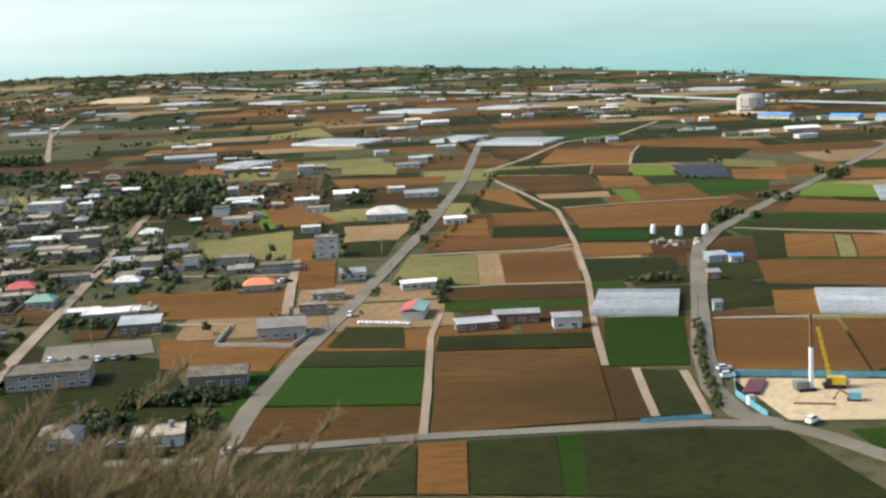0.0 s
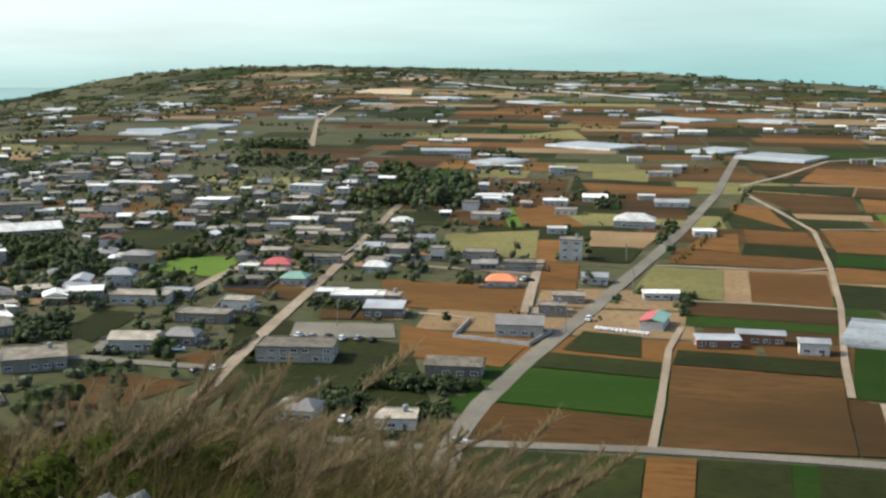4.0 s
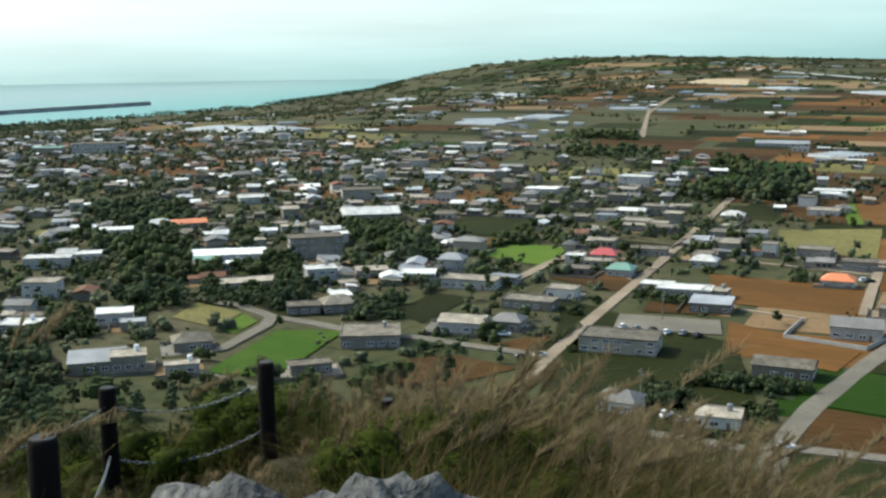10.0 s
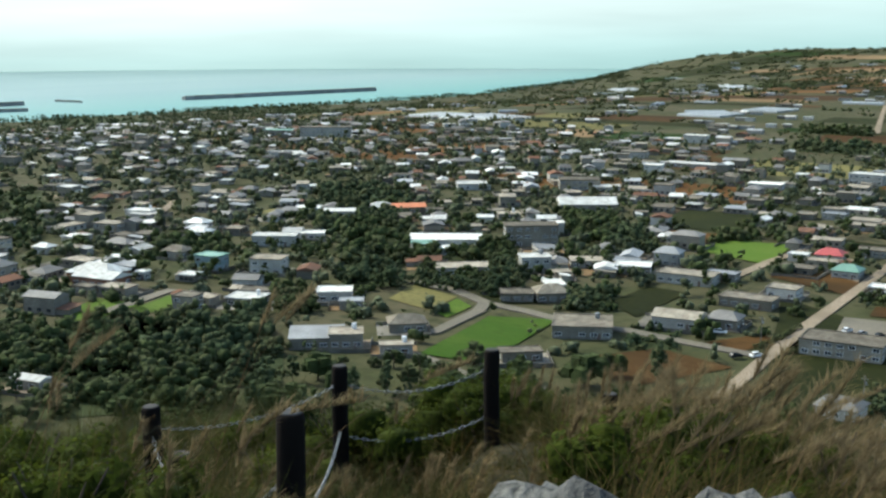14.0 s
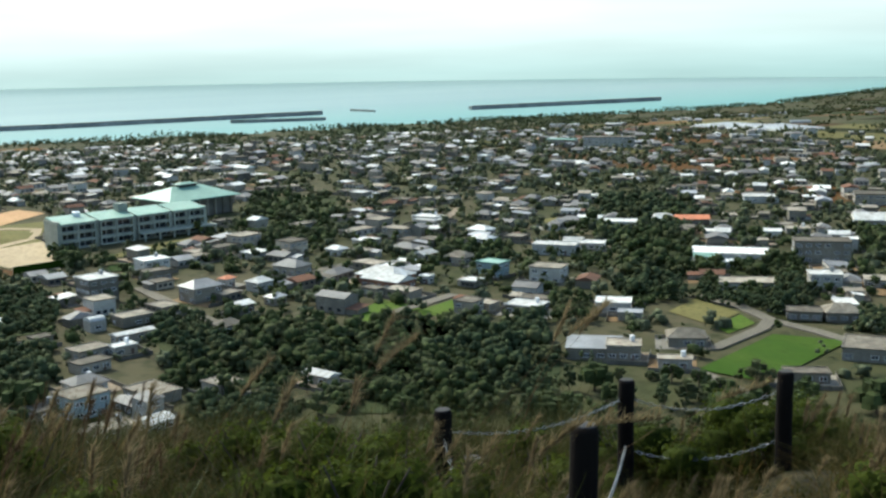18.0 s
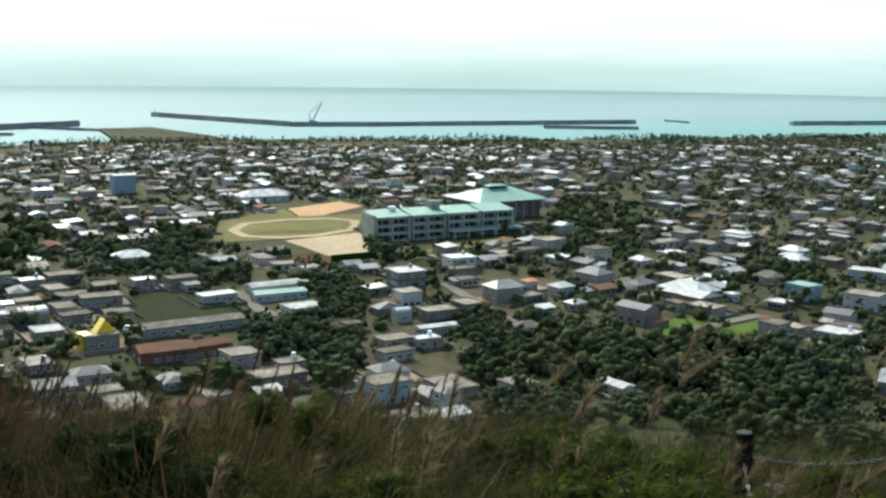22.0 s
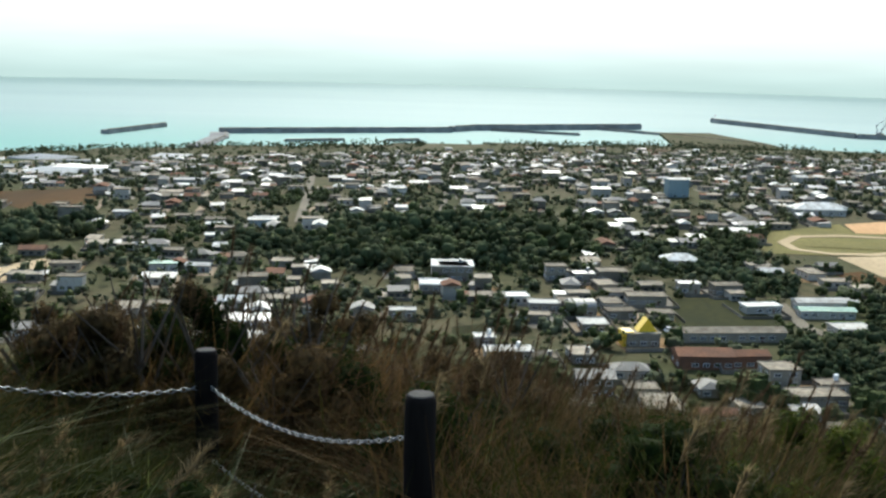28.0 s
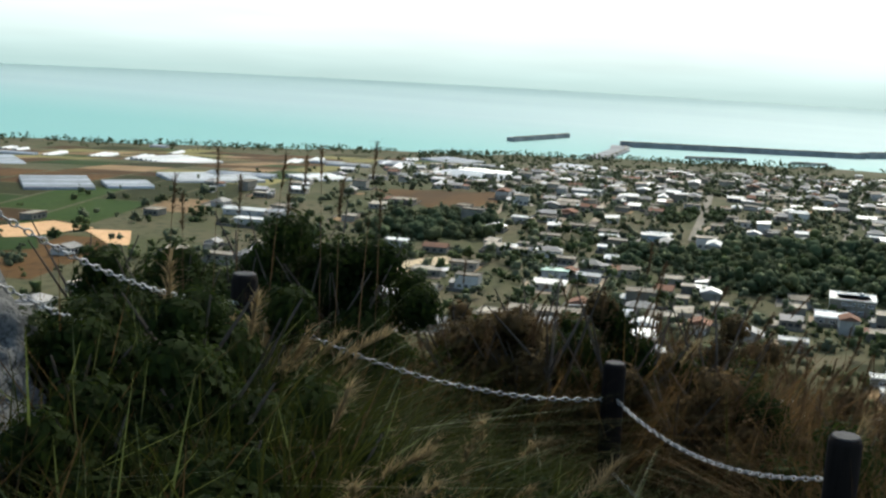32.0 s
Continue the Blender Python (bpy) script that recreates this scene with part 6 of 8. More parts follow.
pile_mesh = mesh_of("steel_pile", *UNIT["drum"], M["pile_red"], True)
for i in range(16):
    p = new("steel_pile", pile_mesh)
    p.matrix_world = pose(80.0 + 0.62 * (i % 8), 317.5, ground(84, 310) + 0.55 + 0.55 * (i // 8), 90, 0, 0) @ pose(0, 0, 0, 0, -22, 0) @ Matrix.Diagonal((0.55, 0.55, 13.0, 1))
    tagged(p, "dark red steel pile stacked on sand", "pile", "stacked steel piles")
beam = root("steel_beam", 91.2, 295.5, -12, "long rusty steel beam lying on sand", "beam")
piece("beam_body", "box", "rust", beam, (0, 0, 0.3), (10.5, 0.4, 0.5))


def crane(x, y, turn):
    c = root("crawler_crane", x, y, turn, "yellow crawler crane with a long lattice boom", "crane")
    for s in (-1, 1):
        piece("track", "box", "rubber", c, (0, s * 1.6, 0.2), (5.6, 0.8, 0.95))
    piece("house", "box", "yellow", c, (-0.6, 0, 1.3), (4.6, 2.8, 2.0))
    piece("cab", "box", "glass", c, (1.6, 1.0, 1.4), (1.5, 1.1, 1.7))
    piece("counterweight", "box", "steel", c, (-3.2, 0, 1.3), (1.1, 3.0, 1.5))
    return c


def bar(name, parent, p0, p1, thick_, material, label=""):
    """A straight bar from p0 to p1 in its parent's space."""
    a, b = Vector(p0), Vector(p1)
    key = ("box", material)
    if key not in shared:
        shared[key] = mesh_of(name, *UNIT["box"], M[material])
    ob = new(name, shared[key])
    ob.parent = parent
    ob.matrix_basis = Matrix.Translation(a) @ (b - a).to_track_quat("Z", "Y").to_matrix().to_4x4() @ Matrix.Diagonal((thick_, thick_, (b - a).length, 1))
    return tagged(ob, label) if label else ob


def lattice(parent, p0, p1, w, material, n=9, name="boom"):
    """A boom of four chords with zigzag lacing, as one part with its lacing under it."""
    a, b = Vector(p0), Vector(p1)
    ax = (b - a).normalized()
    u = ax.orthogonal().normalized()
    v = ax.cross(u)
    offs = [(u * i + v * j) * w / 2 for i, j in ((-1, -1), (1, -1), (1, 1), (-1, 1))]
    verts, faces = [], []

    def stick(p, q, t):
        d = (q - p).normalized()
        s1 = d.orthogonal().normalized() * t
        s2 = d.cross(s1)
        o = len(verts)
        verts.extend([p + s1, p + s2, p - s1, p - s2, q + s1, q + s2, q - s1, q - s2])
        faces.extend([(o + i, o + (i + 1) % 4, o + 4 + (i + 1) % 4, o + 4 + i) for i in range(4)])
    for o1 in offs:
        stick(a + o1 * 0.6, b + o1 * 0.5, w * 0.09)
    for k in range(n):
        p, q = a.lerp(b, k / n), a.lerp(b, (k + 1) / n)
        for i in range(4):
            stick(p + offs[i] * 0.58, q + offs[(i + 1) % 4] * 0.58, w * 0.05)
    ob = new(name, mesh_of(name, verts, faces, M[material]))
    ob.parent = parent
    return ob


cr = crane(100.7, 309.5, 170)
lattice(cr, (1.0, 0, 2.4), (4.4, -0.5, 17.0), 1.1, "yellow")
bar("jib", cr, (4.4, -0.5, 17.0), (5.0, -0.6, 19.5), 0.5, "rust")
bar("hoist_rope", cr, (5.0, -0.6, 19.5), (6.2, -0.5, 3.0), 0.12, "rust")
rig = root("piling_rig", 92.6, 308.0, 10, "tall piling rig with a rusty mast on a building site", "piling rig")
for s in (-1, 1):
    piece("track", "box", "rubber", rig, (0, s * 1.4, 0.1), (4.6, 0.8, 0.9))
piece("house", "box", "steel", rig, (-1.4, 0, 1.0), (3.6, 2.6, 2.0))
bar("mast", rig, (1.6, 0, 0.4), (1.4, 0, 12), 0.9, "white_paint", "pale lower mast")
bar("leader", rig, (1.4, 0, 12), (1.1, 0, 21.5), 0.6, "rust")
exc = root("excavator", 102.0, 297.6, 160, "small excavator with a blue-green body on sand", "excavator")
for s in (-1, 1):
    piece("track", "box", "rubber", exc, (0, s * 1.0, 0), (3.4, 0.6, 0.8))
piece("body", "box", "site_blue", exc, (-0.3, 0, 0.9), (3.0, 2.2, 1.7))
bar("arm", exc, (1.0, 0, 1.6), (3.6, 0, 3.0), 0.4, "rust")
bar("dipper", exc, (3.6, 0, 3.0), (4.9, 0, 0.6), 0.3, "rust")
piece("bucket", "box", "rust", exc, (4.9, 0, 0.0), (0.8, 0.9, 0.7))
toilet = root("site_cabin", 75.6, 299.2, 12, "small white site toilet cabin", "cabin")
piece("cabin_body", "box", "white_paint", toilet, (0, 0, 0), (1.6, 1.6, 2.3))
piece("cabin_door", "box", "site_blue", toilet, (0, -0.82, 0.1), (0.9, 0.06, 1.9))
piece("cabin_roof", "slab", "plaster", toilet, (0, 0, 2.3), (1.8, 1.8, 0.15))


# ---- vehicles ----
def profile_mesh(name, pts, width, material, inset=0.0):
    """A body from a side outline, drawn in towards the top."""
    n = len(pts)
    hi = max(p[1] for p in pts)
    verts = [(x, s * (width / 2 - inset * z / hi), z) for s in (-1, 1) for x, z in pts]
    faces = [tuple(range(n)), tuple(range(2 * n - 1, n - 1, -1))] + [(i, n + i, n + (i + 1) % n, (i + 1) % n) for i in range(n)]
    me = mesh_of(name, verts, faces, M[material])
    bm = bmesh.new()
    bm.from_mesh(me)
    bmesh.ops.recalc_face_normals(bm, faces=bm.faces)
    bm.to_mesh(me)
    bm.free()
    return me


wheel_mesh = mesh_of("wheel", *UNIT["drum"], M["rubber"])
CAR_BODY = {m: profile_mesh("body", [(-2.1, 0.3), (2.1, 0.3), (2.15, 0.75), (1.2, 0.95), (-2.0, 0.98), (-2.12, 0.6)], 1.7, m, 0.05) for m in ("white_paint", "steel", "rubber")}
CAR_CAB = profile_mesh("cabin", [(-2.0, 0.95), (1.15, 0.93), (0.45, 1.42), (-1.5, 1.46)], 1.62, "glass", 0.18)
CAR_TOP = {m: profile_mesh("roof", [(-1.55, 1.43), (0.5, 1.41), (0.3, 1.5), (-1.4, 1.52)], 1.4, m, 0.1) for m in ("white_paint", "steel", "rubber")}
CAR_WORD = {"white_paint": "small white car parked by the road", "steel": "small silver car parked by the road", "rubber": "small dark car parked by the road"}


def car(x, y, turn, paint="white_paint", van=False):
    c = root("car", x, y, turn, CAR_WORD[paint], "car", "parked cars", ground(x, y) + 0.46)
    for name, me in (("body", CAR_BODY[paint]), ("window_band", CAR_CAB), ("roof", CAR_TOP[paint])):
        ob = new(name, me)
        ob.parent = c
        if van:
            ob.scale = (1.0, 1.0, 1.25)
    for sx in (-1.3, 1.3):
        for sy in (-0.72, 0.72):
            w = new("wheel", wheel_mesh)
            w.parent, w.location, w.rotation_euler, w.scale = c, (sx, sy - 0.1, 0.31), (radians(-90), 0, 0), (0.62, 0.62, 0.2)
    return c


car(-56.3, 277.2, 20)
car(-88.8, 287.5, 75, van=True)
car(-84.0, 285.0, 10, "steel")
car(76.0, 330.6, 12)
car(75.2, 322.5, 12, van=True)
car(86.4, 281.3, 40, van=True)
car(-141.5, 327.5, 60)
car(-146.0, 323.0, 60, "rubber")
car(-162.4, 346.2, 20)
car(-453.5, 157, 80, "steel")
car(-406.9, 58, 98, van=True)
car(-37.9, 419.0, 80, van=True)
car(-71.1, 487.5, 30)
car(-69.0, 486.0, 40, "rubber")
car(-118.0, 352.0, 5, "steel")
for k in range(6):
    car(-131 + k * 5.2, 373 - (k % 2), 80, ("white_paint", "steel", "rubber")[k % 3])

# ---- tank and blue-roofed sheds by the airfield ----
tk = root("storage_tank", 352, 1392, 0, "large pale grey round storage tank", "tank")
piece("shell", "drum", "plaster", tk, (0, 0, 0), (32, 32, 15))
piece("dome", "drum", "roof_metal", tk, (0, 0, 14.6), (27, 27, 2.4))
for k in range(10):
    a = 2 * math.pi * k / 10
    piece("rib", "box", "concrete", tk, (16 * math.cos(a), 16 * math.sin(a), 0), (0.6, 0.6, 14.6), math.degrees(a))
field("sand", (300, 1330), (365, 1268), (372, 1300), (325, 1375), lift=0.5)
for x, y, w in ((338, 1232, 36), (392, 1178, 30), (428, 1145, 34)):
    house(x, y, w, 13, 4.0, -45, "plaster", "roof_blue", "gable", 1, name="shed")
for x, y, s in ((96.5, 567, 2.6), (107.6, 559.5, 3.2), (120, 560, 3.2)):
    d = root("silo", x, y, 0, "small white round farm silo", "silo", "farm silos")
    piece("shell", "drum", "white_paint", d, (0, 0, 0), (s, s, 3.6))
    piece("cap", "drum", "white_paint", d, (0, 0, 3.5), (s * 0.7, s * 0.7, 1.2))
scrap_rng = random.Random(8)
for k in range(16):
    sc = root("scrap_crate", 92 + scrap_rng.uniform(0, 22), 530 + scrap_rng.uniform(0, 16), scrap_rng.uniform(0, 90), "pale crate of scrap standing in a yard", "crate", "crates in the scrap yard")
    piece("crate_body", "box", scrap_rng.choice(("plaster", "rust", "concrete")), sc, (0, 0, 0), (scrap_rng.uniform(1.5, 4), scrap_rng.uniform(1.2, 2.5), scrap_rng.uniform(0.8, 2.0)))
    piece("crate_lid", "slab", "roof_metal", sc, (0, 0, 1.2), (1.6, 1.2, 0.2))

# ---- harbour ----
def breakwater(pts, width, height, label):
    b = new("breakwater")
    b.location = (*pts[0], 0)
    tagged(b, label, "breakwater", "breakwaters")
    rng = random.Random(int(abs(pts[0][0])))
    for (x0, y0), (x1, y1) in zip(pts, pts[1:]):
        run, a = math.hypot(x1 - x0, y1 - y0), math.degrees(math.atan2(y1 - y0, x1 - x0))
        n = max(1, int(run / 28))
        for i in range(n):
            u = (i + 0.5) / n
            piece("caisson", "box", "armour", b, (x0 + (x1 - x0) * u - pts[0][0], y0 + (y1 - y0) * u - pts[0][1], -3.0), (run / n * 1.0 - 0.15, width, height + 3 + rng.uniform(-0.25, 0.25)), a)
            piece("sea_wall", "box", "concrete", b, (x0 + (x1 - x0) * u - pts[0][0] - width * 0.3 * math.sin(radians(-a)), y0 + (y1 - y0) * u - pts[0][1] - width * 0.3 * math.cos(radians(a)), height - 0.2), (run / n - 0.2, 2.0, 2.2), a)
    return b


LONG = "long low grey concrete breakwater in the sea"
breakwater([(-2878, 482), (-2470, 705)], 16, 8.5, LONG)
breakwater([(-2470, 705), (-2438, 861)], 18, 8.0, LONG)
breakwater([(-2438, 861), (-2390, 1502)], 16, 7.5, LONG)
breakwater([(-2150, -526), (-2331, -112)], 18, 8.5, LONG)
breakwater([(-2350, -112), (-2400, -75), (-2572, 275)], 22, 10.0, LONG)
breakwater([(-2290, 1212), (-2210, 1400)], 10, 5.0, LONG)
breakwater([(-2256, 1844), (-2173, 2428)], 16, 8.0, LONG)
breakwater([(-2056, -706), (-2262, -662)], 16, 7.0, "short detached grey concrete breakwater in the sea")
breakwater([(-2452, 1628), (-2370, 1640)], 8, 2.5, "short detached grey concrete breakwater in the sea")
breakwater([(-2011, -380), (-2063, -287)], 12, 2.5, "grey concrete quay in the harbour")
breakwater([(-2075, -215), (-2106, -160)], 12, 2.5, "grey concrete quay in the harbour")
breakwater([(-2396, -34), (-2338, 136)], 14, 3.0, "grey concrete quay in the harbour")
breakwater([(-2519, 185), (-2373, 346), (-2191, 470)], 16, 3.2, "grey concrete quay in the harbour")
breakwater([(-1850, -490), (-2051, -502), (-2150, -526)], 34, 2.6, "grey concrete quay in the harbour")
lt = root("harbour_light", -2872, 485, 0, "small white harbour light on a breakwater", "beacon", z=8.0)
piece("tower", "drum", "white_paint", lt, (0, 0, 0), (2.6, 2.6, 8))
piece("lamp", "drum", "roof_red", lt, (0, 0, 8), (1.6, 1.6, 1.8))
barge = root("crane_barge", -2500, 735, 70, "flat dark crane barge moored in the harbour", "barge", z=-1.0)
piece("hull", "box", "armour", barge, (0, 0, 0), (82, 24, 4.2))
piece("deckhouse", "box", "concrete", barge, (24, 0, 4.2), (12, 12, 7))
piece("crane_house", "box", "steel", barge, (20, -2, 4.2), (10, 9, 9))
lattice(barge, (22, -2, 11), (44, -4, 52), 4.0, "steel", 10)
lattice(barge, (18, -2, 11), (14, -2, 26), 3.0, "steel", 5, "mast")
bar("stay", barge, (14, -2, 26), (44, -4, 52), 0.9, "steel")
# filled ground beside the harbour
fill = new("reclaimed_ground", mesh_of("reclaimed_ground", [(-2430, 300, 4), (-2455, 405, 4), (-2205, 475, 4), (-2090, 480, 4), (-2090, 290, 4), (-2430, 300, -6), (-2455, 405, -6), (-2205, 475, -6), (-2090, 480, -6), (-2090, 290, -6)],
                                       [(4, 3, 2, 1, 0), (0, 1, 6, 5), (1, 2, 7, 6), (2, 3, 8, 7), (3, 4, 9, 8), (4, 0, 5, 9)], M["scrub"]))
tagged(fill, "flat reclaimed ground of dull grass by the harbour", "ground", kind="structure")

# ---- street poles ----
for x, y, h in ((-122.9, 390.3, 10), (-26, 480, 9), (-148, 345, 9), (-388, 522, 16), (-100, 300, 9), (-20, 620, 9), (-160, 470, 9), (-172, 560, 9), (82, 395, 9), (94, 470, 9), (-44, 400, 9), (-33, 545, 9)):
    po = root("utility_pole", x, y, street_turn(x, y), "slim grey concrete utility pole beside a road", "pole", "utility poles")
    piece("shaft", "drum", "concrete", po, (0, 0, -0.3), (0.34, 0.34, h))
    piece("crossarm", "box", "steel", po, (0, 0, h - 1.2), (1.8, 0.12, 0.12))
    piece("transformer", "drum", "steel", po, (0.45, 0, h - 2.8), (0.5, 0.5, 0.9))

# ---- hedges and rows of trees ----
def hedge(points, r, h, step, leaf, seed):
    """Shrubs or trees in a row along a line of points."""
    rng = random.Random(seed)
    spots = []
    for (x0, y0), (x1, y1) in zip(points, points[1:]):
        n = max(1, int(math.hypot(x1 - x0, y1 - y0) / step))
        spots += [(x0 + (x1 - x0) * i / n + rng.uniform(-0.3, 0.3), y0 + (y1 - y0) * i / n + rng.uniform(-0.3, 0.3), r * rng.uniform(0.8, 1.2), h * rng.uniform(0.75, 1.15)) for i in range(n)]
    wood("hedge", spots, "dense dark green hedge of shrubs along a yard", leaf, seed, 5, 14, 0.5)


hedge([(-93.5, 322.9), (-76.3, 322.4), (-59.2, 325.9)], 1.9, 4.2, 1.7, "leaf", 80)
hedge([(80.1, 386.2), (74.4, 354.4), (70.1, 330.0), (66.8, 294.5)], 1.7, 2.8, 1.9, "leaf_olive", 81)
hedge([(-145.9, 336.1), (-143.9, 350.9), (-145.5, 369.1)], 1.2, 2.0, 1.3, "leaf_olive", 82)
hedge([(-286.0, 347.4), (-272.0, 349.6), (-258.8, 349.7)], 2.2, 6.0, 2.4, "pine", 83)
hedge([(-302.8, 343.5), (-275.9, 341.2), (-251.3, 346.3)], 2.2, 5.5, 2.6, "pine", 84)
hedge([(-304.0, 372.7), (-287.1, 373.1), (-269.6, 371.7)], 1.6, 3.0, 1.8, "leaf", 85)
hedge([(28.6, 809.6), (17.5, 717.0), (-0.2, 591.6), (-12.7, 533.1)], 1.8, 3.0, 11.0, "leaf", 86)
hedge([(-93.0, 317.4), (-78.2, 323.3), (-63.5, 323.0)], 1.8, 3.6, 1.7, "leaf", 87)
hedge([(-576.0, 112.8), (-610.4, 122.6), (-672.9, 150.0)], 2.2, 5.0, 2.6, "leaf", 88)
hedge([(-488.3, 168.7), (-501.6, 157.5), (-518.1, 146.7)], 1.6, 3.0, 3.0, "leaf_olive", 89)


# ---- the rest of the village: plain houses and garden trees ----
town_rng = random.Random(21)
WALLS = ("concrete", "concrete", "concrete", "dark_concrete", "plaster", "plaster", "beige")
ROOFS = (("roof_grey", "slab"), ("roof_grey", "slab"), ("roof_grey", "slab"), ("roof_grey", "slab"), ("roof_white", "slab"), ("roof_metal", "gable"), ("roof_metal", "shed"), ("roof_tile", "hip"), ("roof_grey", "slab"), ("roof_grey", "shed"), ("rust", "gable"),
         ("roof_white", "gable"), ("roof_grey", "slab"), ("roof_tile", "gable"), ("roof_tile", "hip"), ("roof_grey", "slab"))


def thick(x, y):
    """How closely the village is built up at a place, 0 to 1."""
    r, yaw = math.hypot(x, y), math.degrees(math.atan2(-x, y))
    if r < 285 or land(x, y) < 3.2:
        return 0.0
    near = float(np.interp(yaw, [2, 6, 10, 14, 24, 40, 60, 80, 105, 112, 120, 130], [0, 0.12, 0.5, 0.7, 0.8, 0.85, 0.8, 0.9, 0.9, 0.6, 0.3, 0.15]))
    reach = float(np.interp(yaw, [0, 14, 24, 40, 60, 80, 105, 118, 130], [900, 950, 1050, 1300, 1600, 1900, 1500, 900, 700]))
    return near * (1 - ease(reach * 0.72, reach * 1.12, r))


def foot(x, y):
    """How far from the hill the crowded part of the village begins."""
    return float(np.interp(math.degrees(math.atan2(-x, y)), [0, 30, 50, 58, 80, 110], [560, 440, 400, 310, 295, 295]))


far_boxes = []
house_count = 0
spots = []
for step in range(-2100, 100, 18):
    for row in range(-1000, 1400, 18):
        spots.append((step + town_rng.uniform(-8, 8), row + town_rng.uniform(-8, 8)))
spots.sort(key=lambda p: math.hypot(*p))
for x, y in spots:
    if town_rng.random() > thick(x, y) * min(1.0, 0.72 + 0.9 * noise.noise((x * 0.014, y * 0.014, 9))):
        continue
    r = math.hypot(x, y)
    if r < foot(x, y):
        continue
    w, d = town_rng.choice((6, 8, 9, 10, 11, 12, 14)) * town_rng.uniform(0.85, 1.1) * (1.0 if r < 700 else 0.9), town_rng.uniform(6, 10)
    if not free(x, y, 0.5 * w):
        continue
    wall, (roof, shape) = town_rng.choice(WALLS), town_rng.choice(ROOFS)
    h, turn = town_rng.choice((2.8, 2.8, 2.9, 3.0, 3.0, 3.1, 2.9, 5.8)), street_turn(x, y) + town_rng.choice((0, 90)) + town_rng.uniform(-5, 5)
    if house_count < 72:
        house(x, y, w, d, h, turn, wall, roof, shape, 1 if r > 420 else 2, tank=town_rng.random() < 0.3)
        house_count += 1
    else:
        TAKEN.append((x, y, 0.5 * w))
        far_boxes.append((x, y, w, d, h, turn, wall, roof, shape))
        if town_rng.random() < 0.6:
            aw, side = town_rng.uniform(2.5, 5.5), town_rng.choice((-1, 1))
            off = side * (w / 2 + aw / 2 - 0.3)
            ax, ay = x + off * math.cos(radians(turn)), y + off * math.sin(radians(turn))
            far_boxes.append((ax, ay, aw, d * town_rng.uniform(0.45, 0.9), town_rng.uniform(2.2, 2.9), turn, town_rng.choice(WALLS), town_rng.choice(("roof_metal", "rust", "roof_white", "roof_grey", "rust", "roof_tile")), "shed"))


for _ in range(260):
    x, y = town_rng.uniform(-1350, 560), town_rng.triangular(760, 3000, 1000)
    if noise.noise((x * 0.004, y * 0.004, 2)) < -0.05 or land(x, y) < 20 or not free(x, y, 8):
        continue
    for k in range(town_rng.choice((1, 2, 3))):
        px, py = x + 13 * k + town_rng.uniform(-3, 3), y + town_rng.uniform(-8, 8)
        TAKEN.append((px, py, 5))
        far_boxes.append((px, py, town_rng.uniform(7, 14), town_rng.uniform(6, 9), 3.2, street_turn(px, py) + town_rng.uniform(-6, 6), town_rng.choice(WALLS), town_rng.choice(("roof_white", "roof_grey", "roof_metal", "roof_white")), town_rng.choice(("slab", "gable", "slab"))))


def far_houses(boxes):
    """The houses farther off, joined: walls, roofs and window strips."""
    slots = sorted({b[6] for b in boxes} | {b[7] for b in boxes} | {"glass"})
    verts, faces, mats = [], [], []

    def put(shape, m, origin, turn, loc, size):
        v, f = UNIT[shape]
        ca, sa, o = math.cos(radians(turn)), math.sin(radians(turn)), len(verts)
        for x, y, z in v:
            px, py = x * size[0] + loc[0], y * size[1] + loc[1]
            verts.append((origin[0] + px * ca - py * sa, origin[1] + px * sa + py * ca, origin[2] + z * size[2] + loc[2]))
        faces.extend(tuple(i + o for i in q) for q in f)
        mats.extend([slots.index(m)] * len(f))
    for x, y, w, d, h, turn, wall, roof, shape in boxes:
        at_ = (x, y, ground(x, y) - 0.6)
        put("box", wall, at_, turn, (0, 0, 0), (w, d, h + 0.6))
        rise = {"slab": 0.45, "hip": 2.0, "gable": 1.6, "shed": 0.9}[shape]
        put(shape, roof, at_, turn, (0, 0, h + 0.55), (w + 0.8, d + 0.8, rise))
        for side in (-1, 1) if w > 5.6 and math.hypot(x, y) < 1100 else ():
            for k in range(3):
                put("box", "glass", at_, turn, ((k - 1) * w * 0.3, side * d / 2, 1.5), (1.6, 0.1, 1.2))
    me = mesh_of("distant_houses", verts, faces)
    for s in slots:
        me.materials.append(M[s])
    me.polygons.foreach_set("material_index", mats)
    tagged(new("distant_houses", me), "many small grey and white flat-roofed village houses", "houses", kind="stuff")


far_houses(far_boxes)


